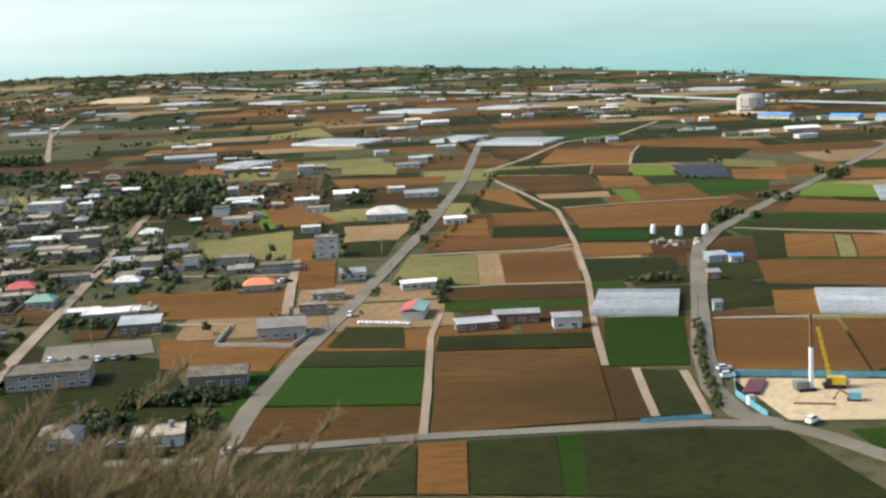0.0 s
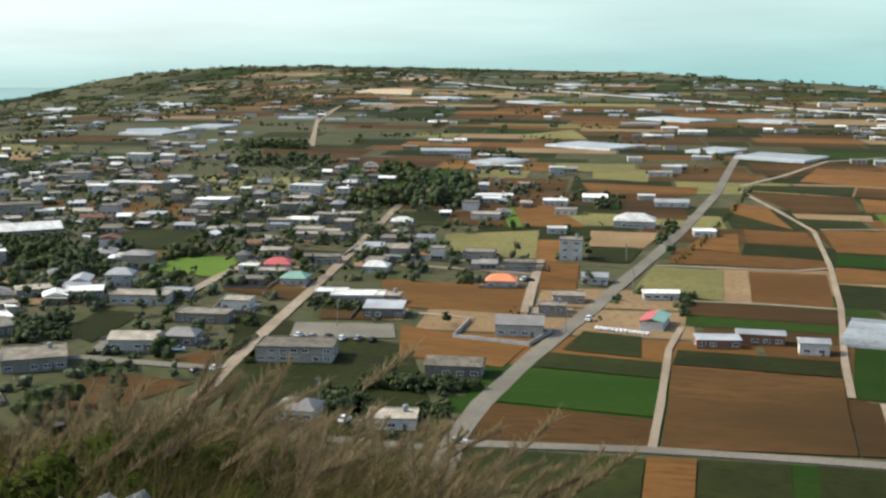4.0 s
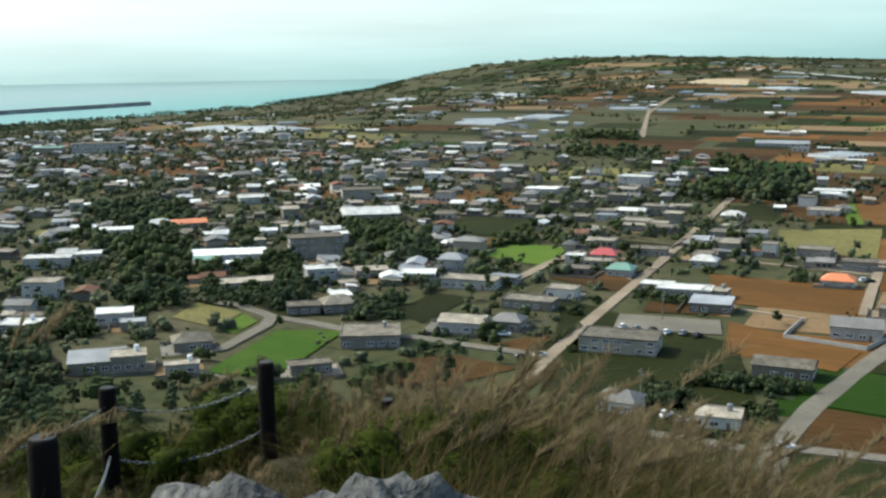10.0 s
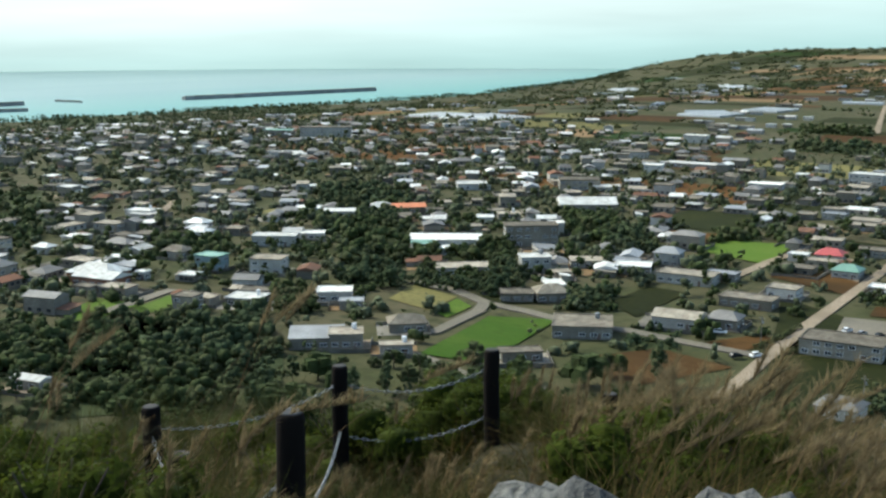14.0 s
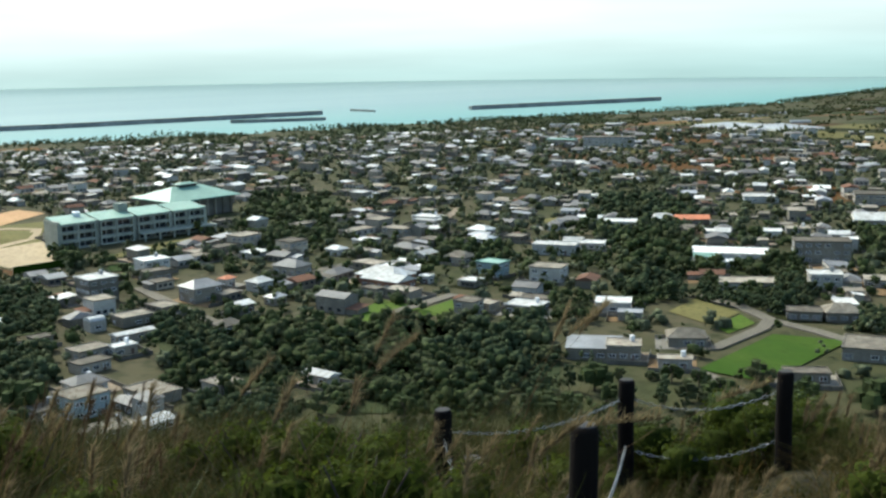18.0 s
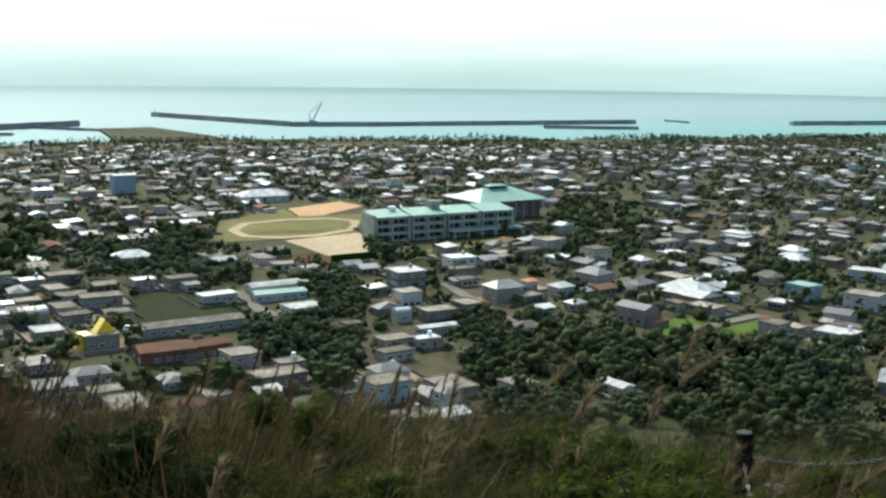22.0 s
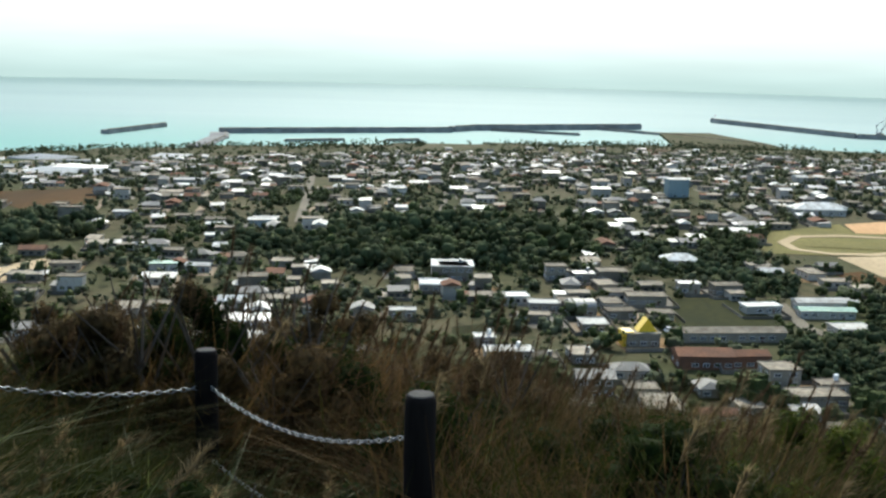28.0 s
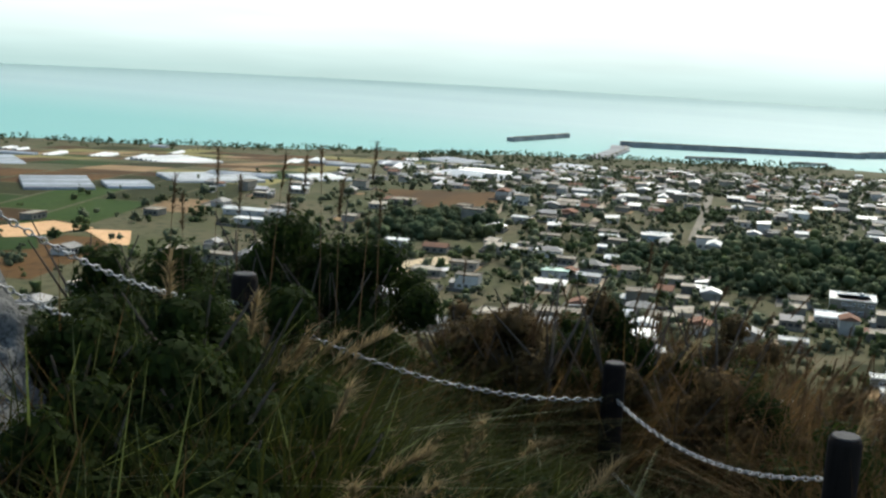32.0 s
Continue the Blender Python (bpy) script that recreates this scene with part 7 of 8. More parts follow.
# yards and block walls round the nearer houses
def yards():
    """Beaten or paved yards beside the houses, and the low block walls along them."""
    slots = ("track", "dark_concrete", "meadow", "pale_soil", "concrete")
    verts, faces, mats, wv, wf = [], [], [], [], []
    rng = random.Random(31)
    for x, y, c in [q for q in TAKEN if 2.4 < q[2] < 8]:
        r = math.hypot(x, y)
        if r > 1150 or thick(x, y) < 0.2 or rng.random() < 0.25:
            continue
        a = radians(street_turn(x, y) + rng.uniform(-4, 4))
        ca, sa = math.cos(a), math.sin(a)
        hw, hd = c + rng.uniform(1.5, 5), c + rng.uniform(0.5, 4)
        ox, oy = rng.uniform(-2, 2), rng.uniform(-2, 2)
        q = [(x + (ox + u * hw) * ca - (oy + v * hd) * sa, y + (ox + u * hw) * sa + (oy + v * hd) * ca) for u, v in ((-1, -1), (1, -1), (1, 1), (-1, 1))]
        o = len(verts)
        up = 0.22 + 0.003 * (o % 24)
        verts += [(px, py, ground(px, py) + up) for px, py in q]
        faces.append((o, o + 1, o + 2, o + 3))
        mats.append(rng.randrange(len(slots)))
        if r < 800:
            for k in range(4):
                if rng.random() < 0.4:
                    continue
                (x0, y0), (x1, y1) = q[k], q[(k + 1) % 4]
                n = Vector((y0 - y1, x1 - x0)).normalized() * 0.1
                o = len(wv)
                for px, py in ((x0 + n.x, y0 + n.y), (x0 - n.x, y0 - n.y), (x1 - n.x, y1 - n.y), (x1 + n.x, y1 + n.y)):
                    z = ground(px, py)
                    wv += [(px, py, z - 0.3), (px, py, z + 1.35)]
                wf += [(o + 1, o + 3, o + 5, o + 7), (o, o + 1, o + 7, o + 6), (o + 2, o + 4, o + 5, o + 3), (o, o + 2, o + 3, o + 1), (o + 4, o + 6, o + 7, o + 5)]
    me = mesh_of("house_yards", verts, faces)
    for m in slots:
        me.materials.append(M[m])
    me.polygons.foreach_set("material_index", mats)
    tagged(new("house_yards", me), "beaten and paved yards round the village houses", "yard", kind="structure")
    tagged(new("garden_walls", mesh_of("garden_walls", wv, wf, M["dark_concrete"])), "low grey block walls round the house yards", "wall", kind="stuff")


yards()

# garden trees between the houses
def clear_of(x, y, r):
    return not any(abs(x - a) < 0.8 * c + r and abs(y - b) < 0.8 * c + r for a, b, c in HOUSES)


HOUSES = [q for q in TAKEN if q[2] > 2]
ROADS = list(LINES)
tree_count, far_trees = 0, []
for x, y in sorted(((town_rng.uniform(-2000, 60), town_rng.uniform(-1000, 1300)) for _ in range(86000)), key=lambda p: math.hypot(*p)):
    t = thick(x, y)
    if town_rng.random() > t * 0.98 or noise.noise((x * 0.012, y * 0.012, 5)) < -0.42 or not clear_of(x, y, 0.6) or any(inside(q, x, y) for q in QUADS):
        continue
    if math.hypot(x, y) < foot(x, y) and town_rng.random() < 0.4:
        continue
    if math.hypot(x, y) < 410 and x > -150 and y > 0:
        continue
    if math.hypot(x, y) < 700 and not free(x, y, 3.0 if math.hypot(x, y) < 460 else 0.3):
        continue
    if tree_count < 190:
        tree(x, y, town_rng.choice((0, 0, 1, 2, 3, 4, 4, 1, 5)), town_rng.uniform(0.7, 1.3))
        tree_count += 1
    else:
        far_trees.append((x, y, town_rng.choice((1.4, 1.9, 2.6, 3.6, 4.6)) * town_rng.uniform(0.8, 1.2), town_rng.triangular(1.6, 9.0, 3.2)))
close = [q for q in far_trees if math.hypot(q[0], q[1]) < 640]
rest = [q for q in far_trees if math.hypot(q[0], q[1]) >= 640]
for i in range(2):
    wood("garden_trees", close[i::2], "dark green garden trees and shrubs among houses", ("leaf", "leaf_hazed")[i], 50 + i, 4, 6, 0.6, 1.1)
for i in range(3):
    wood("distant_trees", rest[i::3], "scattered dark green trees among the houses", ("leaf_hazed", "leaf_olive", "leaf_hazed")[i], 40 + i, 2, 3, 0.75, 1.2)
# low scrub on the foot of the hill
slope = []
for _ in range(5200):
    a, far = radians(town_rng.uniform(20, 112)), town_rng.uniform(110, 310)
    x, y = -far * math.sin(a), far * math.cos(a)
    if noise.noise((x * 0.03, y * 0.03, 4)) > -0.35 and free(x, y, 1.2):
        slope.append((x, y, town_rng.uniform(1.2, 2.8), town_rng.uniform(1.2, 3.0)))
wood("hillside_scrub", slope, "dark green scrub on the foot of the hill", "leaf", 90, 3, 5, 0.7, 1.0)
# scrub and windbreaks over the plain and along the shore
belt = []
for _ in range(5200):
    y = town_rng.uniform(-1300, 4300)
    x = coast_x(y) + abs(town_rng.gauss(0, 1)) * (42 if y > 700 else 60) + 6
    group = noise.noise((y * 0.006, 2.0, 7.0))
    if land(x, y) > 1.0 and group > -0.25:
        belt.append((x, y, town_rng.uniform(1.6, 4.2), town_rng.uniform(4.0, 8.0) * (1.2 + 1.2 * group)))
for _ in range(2400):
    y = town_rng.uniform(-700, 1700)
    x = coast_x(y) + town_rng.triangular(20, 460, 60)
    if noise.noise((x * 0.006, y * 0.006, 3)) > -0.15 and free(x, y, 2.0):
        belt.append((x, y, town_rng.uniform(2.5, 5.0), town_rng.uniform(3.0, 7.0)))
wood("shore_trees", belt, "thin belt of ironwood trees along the shore", "pine", 71, 3, 2, 0.9)
plain = []
for k in range(1500):
    x, y = town_rng.uniform(-2100, 640 if k < 800 else -700), town_rng.uniform(700, 4400)
    n = int(town_rng.uniform(2, 9))
    a = town_rng.choice((0.05, 1.6)) + town_rng.uniform(-0.1, 0.1)
    for k in range(n):
        px, py = x + math.cos(a) * k * 7, y + math.sin(a) * k * 7
        if land(px, py) > 3 and free(px, py, 1.0):
            plain.append((px, py, town_rng.uniform(1.8, 4.0) * (1 + y / 4000), town_rng.uniform(2.0, 5.0) * (1 + y / 4000)))
wood("windbreak", plain, "rows of dark windbreak trees between fields", "leaf_olive", 72, 3, 2, 0.9)
# greenhouses and sheds scattered over the western plain
for _ in range(170):
    x, y = town_rng.uniform(-1700, 600), town_rng.uniform(1000, 3900)
    if free(x, y, 12) and land(x, y) > 20:
        if town_rng.random() < 0.5:
            greenhouse(x, y, town_rng.uniform(20, 60), town_rng.uniform(8, 20), street_turn(x, y) + town_rng.choice((0, 0, 90)), 2.8)
        else:
            house(x, y, town_rng.uniform(9, 18), town_rng.uniform(8, 11), 3.4, town_rng.uniform(0, 20), "plaster", town_rng.choice(("roof_white", "roof_grey", "roof_metal")), "slab", 0)
for _ in range(34):
    x, y = town_rng.uniform(-1550, -650), town_rng.uniform(-1250, -420)
    if free(x, y, 14) and land(x, y) > 3:
        greenhouse(x, y, town_rng.uniform(24, 55), town_rng.uniform(9, 20), 15 + town_rng.choice((0, 90)), 2.8)


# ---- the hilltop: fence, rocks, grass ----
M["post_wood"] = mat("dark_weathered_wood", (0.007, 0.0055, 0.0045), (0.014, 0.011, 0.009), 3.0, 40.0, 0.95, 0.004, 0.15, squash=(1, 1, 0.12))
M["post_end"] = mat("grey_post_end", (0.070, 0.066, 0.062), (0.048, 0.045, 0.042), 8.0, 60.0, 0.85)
M["galvanised"] = mat("galvanised_chain", (0.24, 0.25, 0.255), (0.15, 0.155, 0.16), 8.0, 90.0, 0.45, metal=0.75)
M["limestone"] = mat("grey_limestone", (0.135, 0.132, 0.122), (0.062, 0.061, 0.058), 9.0, 60.0, 0.95, 0.02, c=(0.034, 0.034, 0.032))
M["grass_dry"] = mat("dry_grass", (0.118, 0.081, 0.028), (0.066, 0.048, 0.016), 0.7, 14.0, 0.85, c=(0.055, 0.040, 0.017), thin=0.4)
M["grass_green"] = mat("green_grass", (0.050, 0.050, 0.012), (0.028, 0.032, 0.007), 0.7, 14.0, 0.8, c=(0.022, 0.026, 0.008), thin=0.35)
M["grass_brown"] = mat("brown_grass", (0.105, 0.062, 0.025), (0.060, 0.038, 0.015), 0.7, 14.0, 0.9, c=(0.036, 0.026, 0.012), thin=0.4)
# Olive grass darkened in its colour for the side seen against the sun.
M["grass_olive_shaded"] = mat("olive_grass_shaded", (0.027, 0.031, 0.006), (0.016, 0.019, 0.004), 0.7, 14.0, 0.9, c=(0.013, 0.015, 0.004), thin=0.4)
# Pale blades, with the light on their edges put into the colour.
M["grass_tip"] = mat("pale_lit_blades", (0.115, 0.125, 0.04), (0.07, 0.085, 0.02), 0.7, 14.0, 0.7, c=(0.05, 0.06, 0.018), thin=0.4)
M["plume"] = mat("pampas_plume", (0.225, 0.168, 0.088), (0.145, 0.108, 0.056), 3.0, 40.0, 0.9, thin=0.4)
M["stalk"] = mat("brown_stalk", (0.100, 0.064, 0.034), (0.060, 0.039, 0.021), 3.0, 40.0, 0.9, thin=0.3)
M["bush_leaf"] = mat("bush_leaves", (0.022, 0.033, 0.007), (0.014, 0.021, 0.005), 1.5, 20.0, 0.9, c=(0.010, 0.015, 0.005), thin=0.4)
M["brown_leaf"] = mat("brown_bush_leaves", (0.095, 0.062, 0.028), (0.056, 0.040, 0.018), 1.5, 20.0, 0.9, c=(0.034, 0.028, 0.012), thin=0.4)
M["bright_leaf"] = mat("bright_bush_leaves", (0.066, 0.082, 0.010), (0.042, 0.054, 0.008), 1.5, 20.0, 0.9, c=(0.026, 0.034, 0.008), thin=0.4)


def tube_rings(rings, n=12):
    verts, faces = [], []
    for x, y, z, r in rings:
        verts += [(x + r * math.cos(2 * math.pi * i / n), y + r * math.sin(2 * math.pi * i / n), z) for i in range(n)]
    for k in range(len(rings) - 1):
        faces += [(k * n + i, k * n + (i + 1) % n, (k + 1) * n + (i + 1) % n, (k + 1) * n + i) for i in range(n)]
    return verts, faces + [tuple(range(len(verts) - n, len(verts)))]


POSTS = {"a": (-6.36, 8.70, -2.96), "b": (-7.36, 7.71, -3.07), "c": (-4.27, 4.11, -1.94), "d": (-7.50, 5.69, -2.97), "e": (-6.27, 5.00, -2.88), "f": (-5.82, 9.95, -3.59),
         "g": (-7.36, -1.95, -1.96), "h": (-5.38, -0.43, -1.60), "i": (-5.55, -3.62, -1.29)}
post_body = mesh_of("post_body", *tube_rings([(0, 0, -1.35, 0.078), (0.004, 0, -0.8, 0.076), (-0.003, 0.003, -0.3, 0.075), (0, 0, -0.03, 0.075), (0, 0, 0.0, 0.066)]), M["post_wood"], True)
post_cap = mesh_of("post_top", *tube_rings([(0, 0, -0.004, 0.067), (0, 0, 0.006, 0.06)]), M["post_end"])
for x, y, z in POSTS.values():
    p = tagged(new("fence_post"), "dark weathered round wooden fence post in the grass", "post", "fence posts")
    p.matrix_world = pose(x, y, EYE_Z + z, 1.2 * math.sin(7 * x), 1.2 * math.cos(5 * y), 40 * x)
    for name, me in (("post_body", post_body), ("post_top", post_cap)):
        ob = new(name, me)
        ob.parent = p


def torus_link(n=10, m=5, long=0.031, wide=0.012, r=0.0037):
    verts, faces = [], []
    for i in range(n):
        a = 2 * math.pi * i / n
        c = Vector((long * math.cos(a) * (1.0 if abs(math.cos(a)) > 0.5 else 0.9), wide * math.sin(a), 0))
        out = Vector((math.cos(a), math.sin(a), 0))
        for j in range(m):
            b = 2 * math.pi * j / m
            verts.append(c + out * r * math.cos(b) + Vector((0, 0, r * math.sin(b))))
    for i in range(n):
        for j in range(m):
            k, l = (i + 1) % n, (j + 1) % m
            faces.append((i * m + j, k * m + j, k * m + l, i * m + l))
    return verts, faces


def chain(p0, p1, sag):
    """A steel chain of linked rings hanging between two points given from the eye."""
    a, b = Vector(p0) + Vector((0, 0, EYE_Z)), Vector(p1) + Vector((0, 0, EYE_Z))
    lv, lf = torus_link()
    verts, faces = [], []
    n = int((b - a).length * 1.06 / 0.052)
    pts = [a.lerp(b, i / n) - Vector((0, 0, sag * 4 * (i / n) * (1 - i / n))) for i in range(n + 1)]
    for i in range(n):
        d = (pts[i + 1] - pts[i]).normalized()
        m = Matrix.Translation((pts[i] + pts[i + 1]) / 2) @ d.to_track_quat("X", "Z").to_matrix().to_4x4() @ pose(0, 0, 0, 90 * (i % 2) + 20)
        o = len(verts)
        verts += [m @ v for v in lv]
        faces += [tuple(k + o for k in f) for f in lf]
    tagged(new("chain", mesh_of("chain", verts, faces, M["galvanised"], True)), "galvanised steel chain hanging between fence posts", "chain", "fence chains")


def down(key, dz):
    x, y, z = POSTS[key]
    return (x, y, z - dz)


chain(down("a", 0.16), down("b", 0.16), 0.16)
chain(down("a", 0.62), down("b", 0.66), 0.15)
chain(down("b", 0.16), down("d", 0.18), 0.14)
chain(down("b", 0.62), down("c", 0.60), 0.14)
chain(down("d", 0.20), down("e", 0.20), 0.2)
chain(down("c", 0.30), down("e", 0.32), 0.2)
chain(down("g", 0.22), down("h", 0.19), 0.17)
chain(down("g", 0.70), down("h", 0.72), 0.14)
chain(down("g", 0.24), down("i", 0.165), 0.165)
chain((-3.40, -3.42, -0.66), down("i", 0.16), 0.10)
chain((-3.42, -3.46, -0.93), down("i", 0.46), 0.09)


def rock(x, y, z, size, seed, top=None, label="rough grey limestone rock among grass"):
    bm = bmesh.new()
    bmesh.ops.create_icosphere(bm, subdivisions=5 if size[0] < 0.2 else 4, radius=1.0)
    off = Vector((seed * 7.3, seed * 3.1, 0))
    for v in bm.verts:
        d = v.co.normalized()
        k = 1 + 0.38 * noise.noise(d * 1.1 + off) + 0.24 * noise.noise(d * 2.6 + off) + 0.12 * noise.noise(d * 6 + off) + 0.07 * noise.noise(d * 15 + off) + 0.035 * noise.noise(d * 34 + off)
        v.co = Vector((d.x * size[0], d.y * size[1], d.z * size[2])) * k
    me = bpy.data.meshes.new("rock")
    bm.to_mesh(me)
    bm.free()
    me.materials.append(M["limestone"])
    me.shade_smooth()
    ob = new("rock", me)
    if top is not None:
        z = top - max(v.co.z for v in me.vertices)
    ob.location = (x, y, EYE_Z + z)
    return tagged(ob, label, "rock", "limestone rocks")


rock(-0.618, 1.002, 0, (0.20, 0.13, 0.13), 1, -0.468)
rock(-0.485, 1.071, 0, (0.17, 0.12, 0.13), 2, -0.447)
rock(-0.566, 1.040, 0, (0.200, 0.11, 0.20), 3, -0.468)
rock(-0.60, 1.08, 0, (0.38, 0.30, 0.66), 4, -0.53)
rock(-3.62, -3.86, -1.50, (0.34, 0.45, 0.5), 5)
rock(-3.35, -3.62, -1.72, (0.40, 0.42, 0.42), 6)
rock(-2.85, -3.62, -1.62, (0.32, 0.4, 0.3), 7)

# ---- grass, plumes, bushes ----
grng = np.random.default_rng(4)


def near_z(x, y):
    return np.array([ground(a, b) for a, b in zip(x, y)])


def spot(n, yaw0, yaw1, r0, r1):
    """n places on the hilltop between two bearings and two distances."""
    yaw = np.radians(grng.uniform(yaw0, yaw1, n))
    r = np.sqrt(grng.uniform(r0 * r0, r1 * r1, n))
    return -r * np.sin(yaw), r * np.cos(yaw)


def ribbons(x, y, z, length, width, lean, bow, heading, seg=3):
    """Blades as tapering ribbons that lean and bow over; arrays of one length."""
    n = len(x)
    s = np.linspace(0, 1, seg + 1)[None, :]
    out = (lean[:, None] * s + bow[:, None] * s * s) * length[:, None]
    up = length[:, None] * (s - 0.32 * np.abs(bow)[:, None] * s * s)
    px, py, pz = x[:, None] + np.cos(heading)[:, None] * out, y[:, None] + np.sin(heading)[:, None] * out, z[:, None] + up
    side = grng.uniform(0, 2 * np.pi, n)[:, None]
    w = width[:, None] * (1 - s) ** 0.7 * 0.5 + 0.0006
    a = np.stack([px - np.cos(side) * w, py - np.sin(side) * w, pz], -1)
    b = np.stack([px + np.cos(side) * w, py + np.sin(side) * w, pz], -1)
    verts = np.stack([a, b], 2).reshape(-1, 3)
    base = (np.arange(n) * 2 * (seg + 1))[:, None] + (np.arange(seg) * 2)[None, :]
    faces = np.stack([base, base + 1, base + 3, base + 2], -1).reshape(-1, 4)
    return verts, faces


BACK_YAW = [-20, -3, 8, 12, 15, 18, 20, 23, 27, 38, 42, 47, 61, 69, 76, 89, 93, 99, 101, 104, 110, 113, 114.5, 116, 117, 120, 127, 133, 136, 145]
BACK = [-0.42, -0.42, -0.39, -0.35, -0.33, -0.312, -0.30, -0.294, -0.288, -0.30, -0.31, -0.275, -0.285, -0.285, -0.28, -0.252, -0.232, -0.21, -0.198, -0.19, -0.2, -0.215, -0.195, -0.162, -0.152, -0.158, -0.178, -0.178, -0.20, -0.24]
FENCE_YAW = [32.5, 34, 46, 48, 54, 55.5, 92, 93, 95.5, 97, 106, 108, 124, 131, 133]
FENCE_R = [0, 10.9, 10.9, 9.0, 9.0, 0, 0, 5.6, 5.8, 7.8, 7.8, 7.7, 6.8, 5.8, 0]


def room(x, y, z):
    """How tall the growth stands at each place: up to the hilltop's skyline, lower in front of the fence."""
    yaw, r = np.degrees(np.arctan2(-x, y)), np.hypot(x, y)
    back, fence = np.interp(yaw, BACK_YAW, BACK), np.interp(yaw, FENCE_YAW, FENCE_R)
    front = np.interp(yaw, [33, 47, 49, 55, 92, 106, 108, 112, 117, 120, 124, 133], [-0.375, -0.375, -0.345, -0.33, -0.36, -0.355, -0.32, -0.315, -0.29, -0.235, -0.20, -0.185])
    tuft = np.array([0.84 + 0.55 * noise.noise((a * 1.1, b * 1.1, 2.0)) for a, b in zip(x, y)])
    return np.clip((np.where(r < fence, front, back) * r - (z - EYE_Z)) * np.clip(tuft, 0.55, 1.08), 0.1, 1.5)


def meadow_patch(name, tufts, per, yaw0, yaw1, r0, r1, tall, material, label, wide=1.0, windy=0.55):
    tx, ty = spot(tufts, yaw0, yaw1, r0, r1)
    tz = near_z(tx, ty)
    tall = np.repeat(np.minimum(room(tx, ty, tz), 2.2 * tall), per)
    k = tufts * per
    size = np.repeat(grng.uniform(0.5, 1.08, tufts), per)
    x, y, z = np.repeat(tx, per) + grng.normal(0, 0.07, k), np.repeat(ty, per) + grng.normal(0, 0.07, k), np.repeat(tz, per) - 0.05
    head = grng.uniform(0, 2 * np.pi, k)
    wind = grng.random(k) < windy
    head[wind] = grng.normal(0.95, 0.7, wind.sum())
    v, f = ribbons(x, y, z, grng.uniform(0.45, 1.08, k) * tall * size, grng.uniform(0.007, 0.016, k) * wide, grng.uniform(0.0, 0.55, k), grng.uniform(0.0, 1.5, k), head, 2)
    return tagged(new(name, quads(name, v, f, material)), label, "grass", kind="stuff")


DRY, GREEN = "long dry yellow-brown hilltop grass bent by wind", "long green hilltop grass"
meadow_patch("dry_grass", 1300, 18, -12, 40, 4.2, 13.5, 0.50, M["grass_dry"], DRY)
meadow_patch("dry_grass", 620, 18, 40, 80, 4.2, 13.0, 0.52, M["grass_dry"], DRY, 1.0, 0.15)
meadow_patch("green_grass", 800, 18, 6, 40, 4.2, 13.0, 0.44, M["grass_green"], GREEN)
meadow_patch("green_grass", 1600, 18, 38, 84, 4.2, 13.0, 0.48, M["grass_green"], GREEN, 1.2, 0.15)
meadow_patch("dry_grass", 1500, 18, 74, 113, 4.4, 13.0, 0.55, M["grass_brown"], "long dark red-brown dry hilltop grass", 1.0, 0.2)
meadow_patch("dry_grass", 500, 18, 113, 142, 3.4, 9.5, 0.55, M["grass_brown"], "long dark red-brown dry hilltop grass")
meadow_patch("green_grass", 1300, 18, 72, 112, 3.6, 12.0, 0.5, M["grass_olive_shaded"], "long olive-green hilltop grass, backlit shade put into its colour")
meadow_patch("green_grass", 1200, 18, 108, 142, 3.4, 9.0, 0.55, M["grass_olive_shaded"], "long olive-green hilltop grass, backlit shade put into its colour")
meadow_patch("short_grass", 420, 9, -180, 180, 1.0, 4.4, 0.1, M["grass_dry"], "short trodden dry grass on the hilltop")
meadow_patch("dry_grass", 1300, 16, 88, 114, 8.0, 11.5, 0.75, M["grass_brown"], "long dark red-brown dry hilltop grass", 1.3)
meadow_patch("green_grass", 1500, 18, 104, 126, 3.5, 7.2, 0.6, M["grass_olive_shaded"], "long olive-green hilltop grass, backlit shade put into its colour", 2.0, 0.25)
meadow_patch("green_grass", 260, 14, 110, 123, 3.6, 7.0, 0.6, M["grass_green"], GREEN, 1.6, 0.45)
meadow_patch("green_grass", 800, 16, 32, 58, 10.6, 14.2, 0.6, M["grass_green"], GREEN)
meadow_patch("short_grass", 1500, 10, 26, 136, 4.0, 11.5, 0.13, M["grass_olive_shaded"], "short rough grass under the taller growth")
meadow_patch("short_grass", 800, 12, 104, 130, 3.8, 8.0, 0.22, M["grass_olive_shaded"], "short rough grass under the taller growth")
meadow_patch("short_grass", 900, 10, 142, 344, 3.0, 12.0, 0.18, M["grass_olive_shaded"], "short rough grass behind the hilltop")
meadow_patch("green_grass", 300, 9, 106, 134, 3.4, 6.0, 0.46, M["grass_tip"], "pale green grass blades, caught light put into their colour", 1.5)
meadow_patch("green_grass", 110, 7, 40, 106, 4.4, 8.5, 0.46, M["grass_tip"], "pale green grass blades, caught light put into their colour")


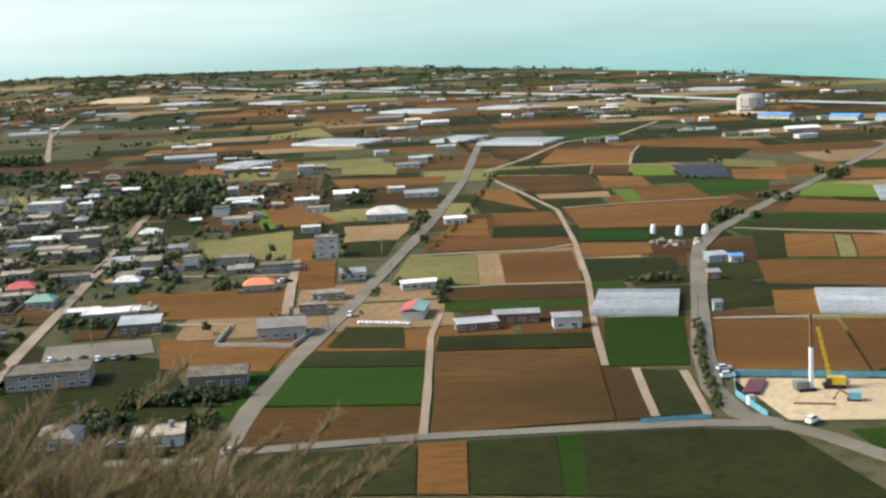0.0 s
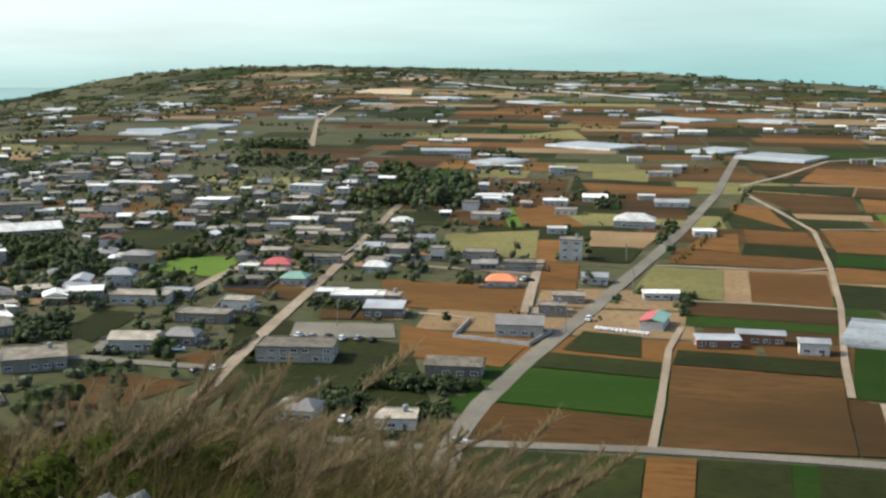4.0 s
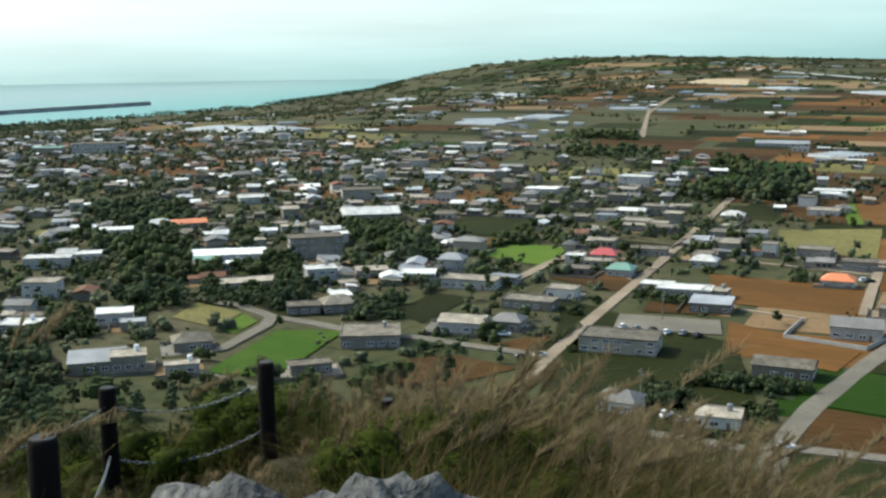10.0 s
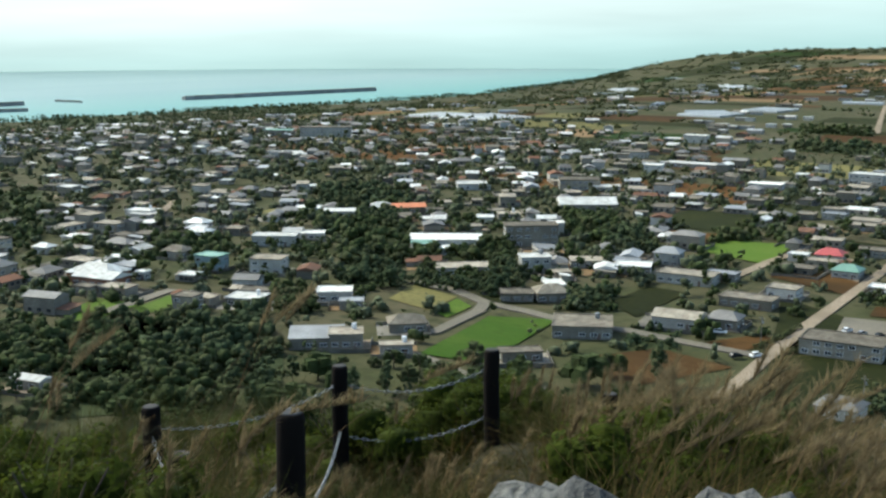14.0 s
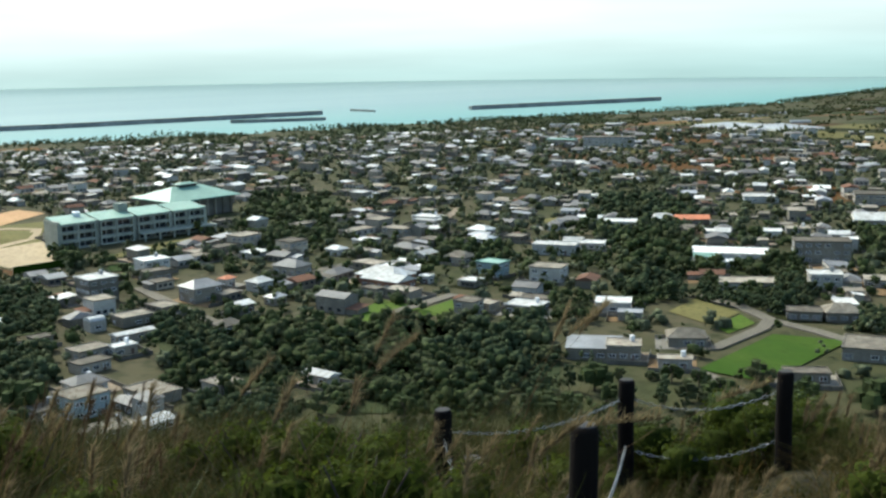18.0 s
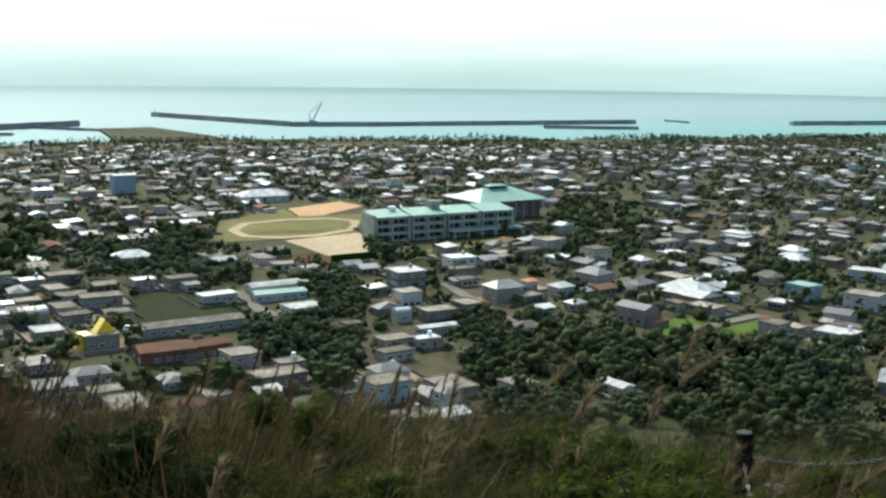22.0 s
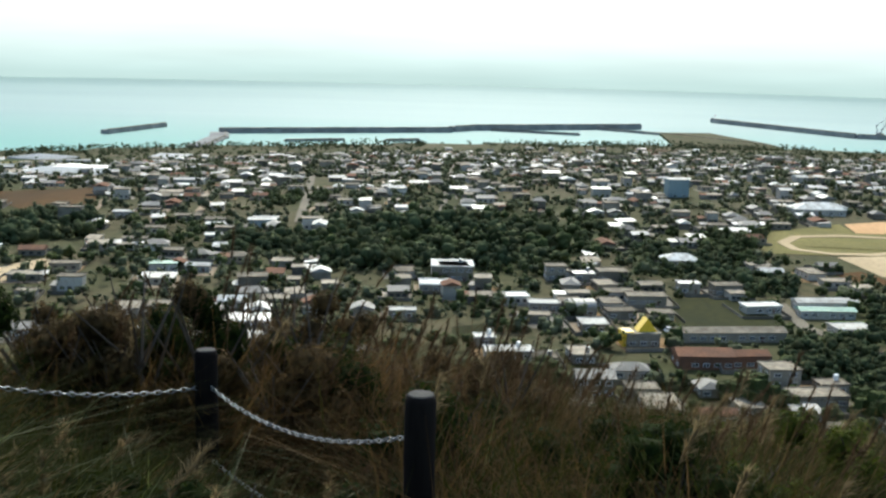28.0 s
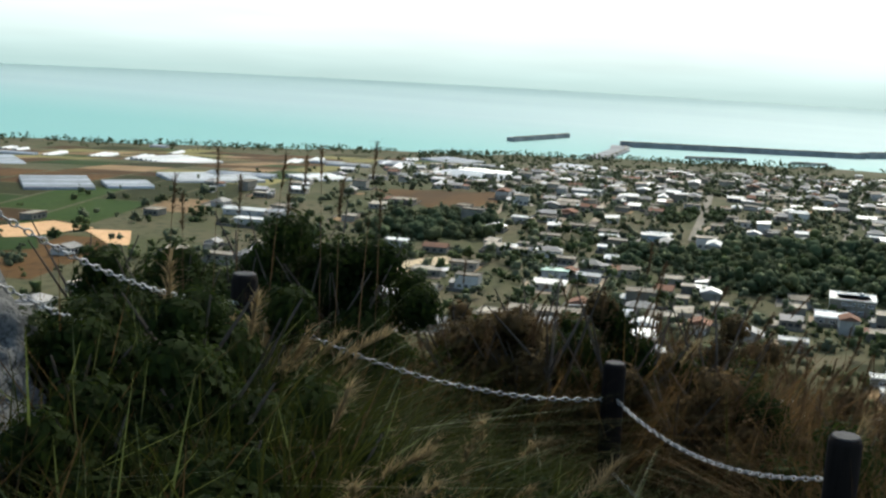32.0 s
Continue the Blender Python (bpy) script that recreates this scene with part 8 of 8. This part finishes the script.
def plumes(n, yaw0, yaw1, r0, r1, over, tops=None, head_material="plume", sweep=0.35):
    """Pampas stems with drooping feathery heads, all swept one way, standing over the grass by a share of its height; or with given bearings, distances and tops."""
    x, y = spot(n, yaw0, yaw1, r0, r1)
    if tops:
        n = len(tops)
        yaw, far, top = (np.array(q) for q in zip(*tops))
        x, y = -far * np.sin(np.radians(yaw)), far * np.cos(np.radians(yaw))
        z = near_z(x, y)
        length = (top * far - (z - EYE_Z)) * 1.06
    else:
        z = near_z(x, y)
        length = np.maximum(room(x, y, z), 0.3) * grng.uniform(0.85, over, n)
    sway = 0.15 if tops and head_material == "stalk" else 1.0 if yaw1 < 40 else sweep
    lean, bow, head = grng.uniform(0.02, 0.35, n) * sway, grng.uniform(0.1, 0.9, n) * sway, grng.normal(0.95, 0.55, n)
    v, f = ribbons(x, y, z, length, np.full(n, 0.009), lean, bow, head, 4)
    tagged(new("pampas_stems", quads("pampas_stems", v, f, M["stalk"])), "thin tan stems of pampas grass", "grass", kind="stuff")
    hairs, fluff = (110, 1.3) if head_material == "plume" else (100, 0.75)
    k = n * hairs
    s = 1.0 - np.tile(np.linspace(1.0, 0.0, hairs), n) * np.repeat(np.clip(0.22 / length, 0.1, 0.5), hairs)
    L, le, bo, he = (np.repeat(q, hairs) for q in (length, lean, bow, head))
    out = (le * s + bo * s * s) * L
    hx, hy = np.repeat(x, hairs) + np.cos(he) * out, np.repeat(y, hairs) + np.sin(he) * out
    hz = np.repeat(z, hairs) + L * (s - 0.32 * bo * s * s)
    v, f = ribbons(hx, hy, hz, grng.uniform(0.03, 0.085, k) * fluff, grng.uniform(0.003, 0.006, k) * max(0.8, fluff), grng.uniform(0.0, 0.4, k), grng.uniform(0.0, 1.3, k), he + grng.normal(0, 0.8, k), 2)
    tagged(new("pampas_plumes", quads("pampas_plumes", v, f, M[head_material])), "feathery pale beige pampas plumes" if head_material == "plume" else "feathery brown seed heads of tall grass", "grass", kind="stuff")


plumes(210, 9, 33, 5.0, 10.5, 1.14)
plumes(60, 28, 47, 6.5, 12.5, 1.12)
plumes(60, 46, 84, 5.0, 10.0, 1.22)
plumes(120, 66, 100, 6.0, 10.5, 1.2, None, "stalk")
plumes(150, 86, 114, 8.0, 11.0, 1.3, None, "stalk")
plumes(12, 80, 112, 5.5, 9.0, 1.1)
plumes(34, 105, 122, 3.9, 6.6, 1.06, sweep=0.6)
plumes(24, 120, 130, 5.2, 7.0, 1.05, sweep=0.7)
plumes(0, 0, 1, 5, 6, 1.0, [(57.4, 6.4, -0.205), (55.6, 6.8, -0.217), (53.6, 7.0, -0.226), (51.5, 7.2, -0.232), (49.6, 7.6, -0.236), (60.5, 6.6, -0.24), (63.0, 6.2, -0.25), (67.5, 6.8, -0.262), (53.0, 5.2, -0.30), (64.5, 5.6, -0.29)])
plumes(0, 0, 1, 5, 6, 1.0, [(124.5, 7.2, -0.098), (123.6, 7.0, -0.125), (122.2, 7.3, -0.105), (121.4, 7.4, -0.125), (120.6, 7.4, -0.108), (119.8, 7.2, -0.118), (119.3, 7.4, -0.09), (118.6, 7.2, -0.12), (117.8, 7.0, -0.094), (116.6, 7.6, -0.13), (125.8, 7.1, -0.13), (127.0, 6.9, -0.125)], "stalk")


def bush(x, y, z, rx, rz, material, label, seed, leaves=2600):
    """A leafy shrub: pointed leaves on the skins of several clumps."""
    rng = np.random.default_rng(seed)
    c = rng.integers(0, 9, leaves)
    hearts = np.stack([rng.normal(0, 0.45, 9) * rx, rng.normal(0, 0.45, 9) * rx, rng.uniform(0.15, 0.8, 9) * rz], -1)
    cen = hearts[c]
    n = rng.normal(0, 1, (leaves, 3))
    n /= np.linalg.norm(n, axis=1)[:, None]
    p = cen + n * (rng.uniform(0.5, 1.05, leaves) * 0.42 * rx)[:, None]
    t = np.cross(n, rng.normal(0, 1, (leaves, 3)))
    t /= np.linalg.norm(t, axis=1)[:, None]
    b = np.cross(n, t)
    s = rng.uniform(0.010, 0.024, leaves)[:, None]
    verts = np.stack([p + t * s * 1.6, p + b * s * 0.7 + n * s * 0.3, p - t * s * 1.4, p - b * s * 0.7], 1).reshape(-1, 3)
    ob = root("bush", x, y, 0, label, "bush", "hilltop bushes", EYE_Z + z)
    core = (hearts[:, None, :] + CORE_V[None] * (0.36 * rx * rng.uniform(0.6, 1.0, (9, len(CORE_V), 1)))).reshape(-1, 3)
    core_faces = ((np.arange(9) * len(CORE_V))[:, None, None] + CORE_F[None]).reshape(-1, 4) + 4 * leaves
    crown = new("crown", quads("crown", np.concatenate([verts, core]), np.concatenate([np.arange(4 * leaves).reshape(-1, 4), core_faces]), material))
    crown.parent = ob
    stem = new("stem", mesh_of("stem", *trunk_mesh(random.Random(seed), rz * 0.5, 0.03, 5), M["bark"]))
    stem.parent = ob


brng = random.Random(9)


def bushes(n, yaw0, yaw1, r0, r1, rx, rz, material, label, leaves=1900):
    for _ in range(n):
        a, r = radians(brng.uniform(yaw0, yaw1)), brng.uniform(r0, r1)
        x, y = -r * math.sin(a), r * math.cos(a)
        tall = rz * float(room(np.array([x]), np.array([y]), np.array([ground(x, y)]))[0])
        wide = rx * brng.uniform(0.7, 1.25)
        bush(x, y, ground(x, y) - EYE_Z - 0.05, wide, max(0.35, tall * brng.uniform(0.85, 1.1)), material, label, brng.randrange(9999), leaves)


DARK, BRIGHT = "dense dark green leafy hilltop bush", "bright green leafy hilltop bush"
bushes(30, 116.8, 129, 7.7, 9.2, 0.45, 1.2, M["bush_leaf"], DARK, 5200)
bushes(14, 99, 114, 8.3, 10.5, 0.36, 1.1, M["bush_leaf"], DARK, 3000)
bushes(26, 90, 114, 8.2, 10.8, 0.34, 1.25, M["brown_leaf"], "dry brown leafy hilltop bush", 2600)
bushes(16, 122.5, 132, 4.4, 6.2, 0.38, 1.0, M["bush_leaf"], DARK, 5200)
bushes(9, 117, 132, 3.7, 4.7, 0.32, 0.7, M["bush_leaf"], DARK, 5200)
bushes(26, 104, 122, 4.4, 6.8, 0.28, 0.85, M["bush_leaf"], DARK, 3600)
bushes(6, 110, 120, 8.0, 9.5, 0.5, 0.7, M["bush_leaf"], DARK)
bushes(10, 94, 112, 8.4, 11.0, 0.55, 0.9, M["bush_leaf"], DARK)
bushes(14, 14, 31, 6.0, 9.5, 0.42, 0.85, M["bright_leaf"], BRIGHT)
bushes(10, 33, 47, 11.2, 13.6, 0.6, 0.9, M["bright_leaf"], BRIGHT)
bushes(8, 36, 47, 11.2, 13.0, 0.5, 0.85, M["bush_leaf"], DARK)
bushes(9, 44, 53, 9.4, 11.5, 0.45, 0.8, M["bright_leaf"], BRIGHT)
bushes(26, 54, 80, 5.6, 9.5, 0.42, 0.82, M["bright_leaf"], BRIGHT, 2400)
bushes(12, 107, 130, 4.2, 5.4, 0.32, 0.55, M["bush_leaf"], DARK, 4500)
bushes(10, 76, 100, 6.5, 9.5, 0.45, 0.8, M["bush_leaf"], DARK)
bushes(6, 60, 84, 9.0, 12.0, 0.5, 0.5, M["bush_leaf"], DARK)
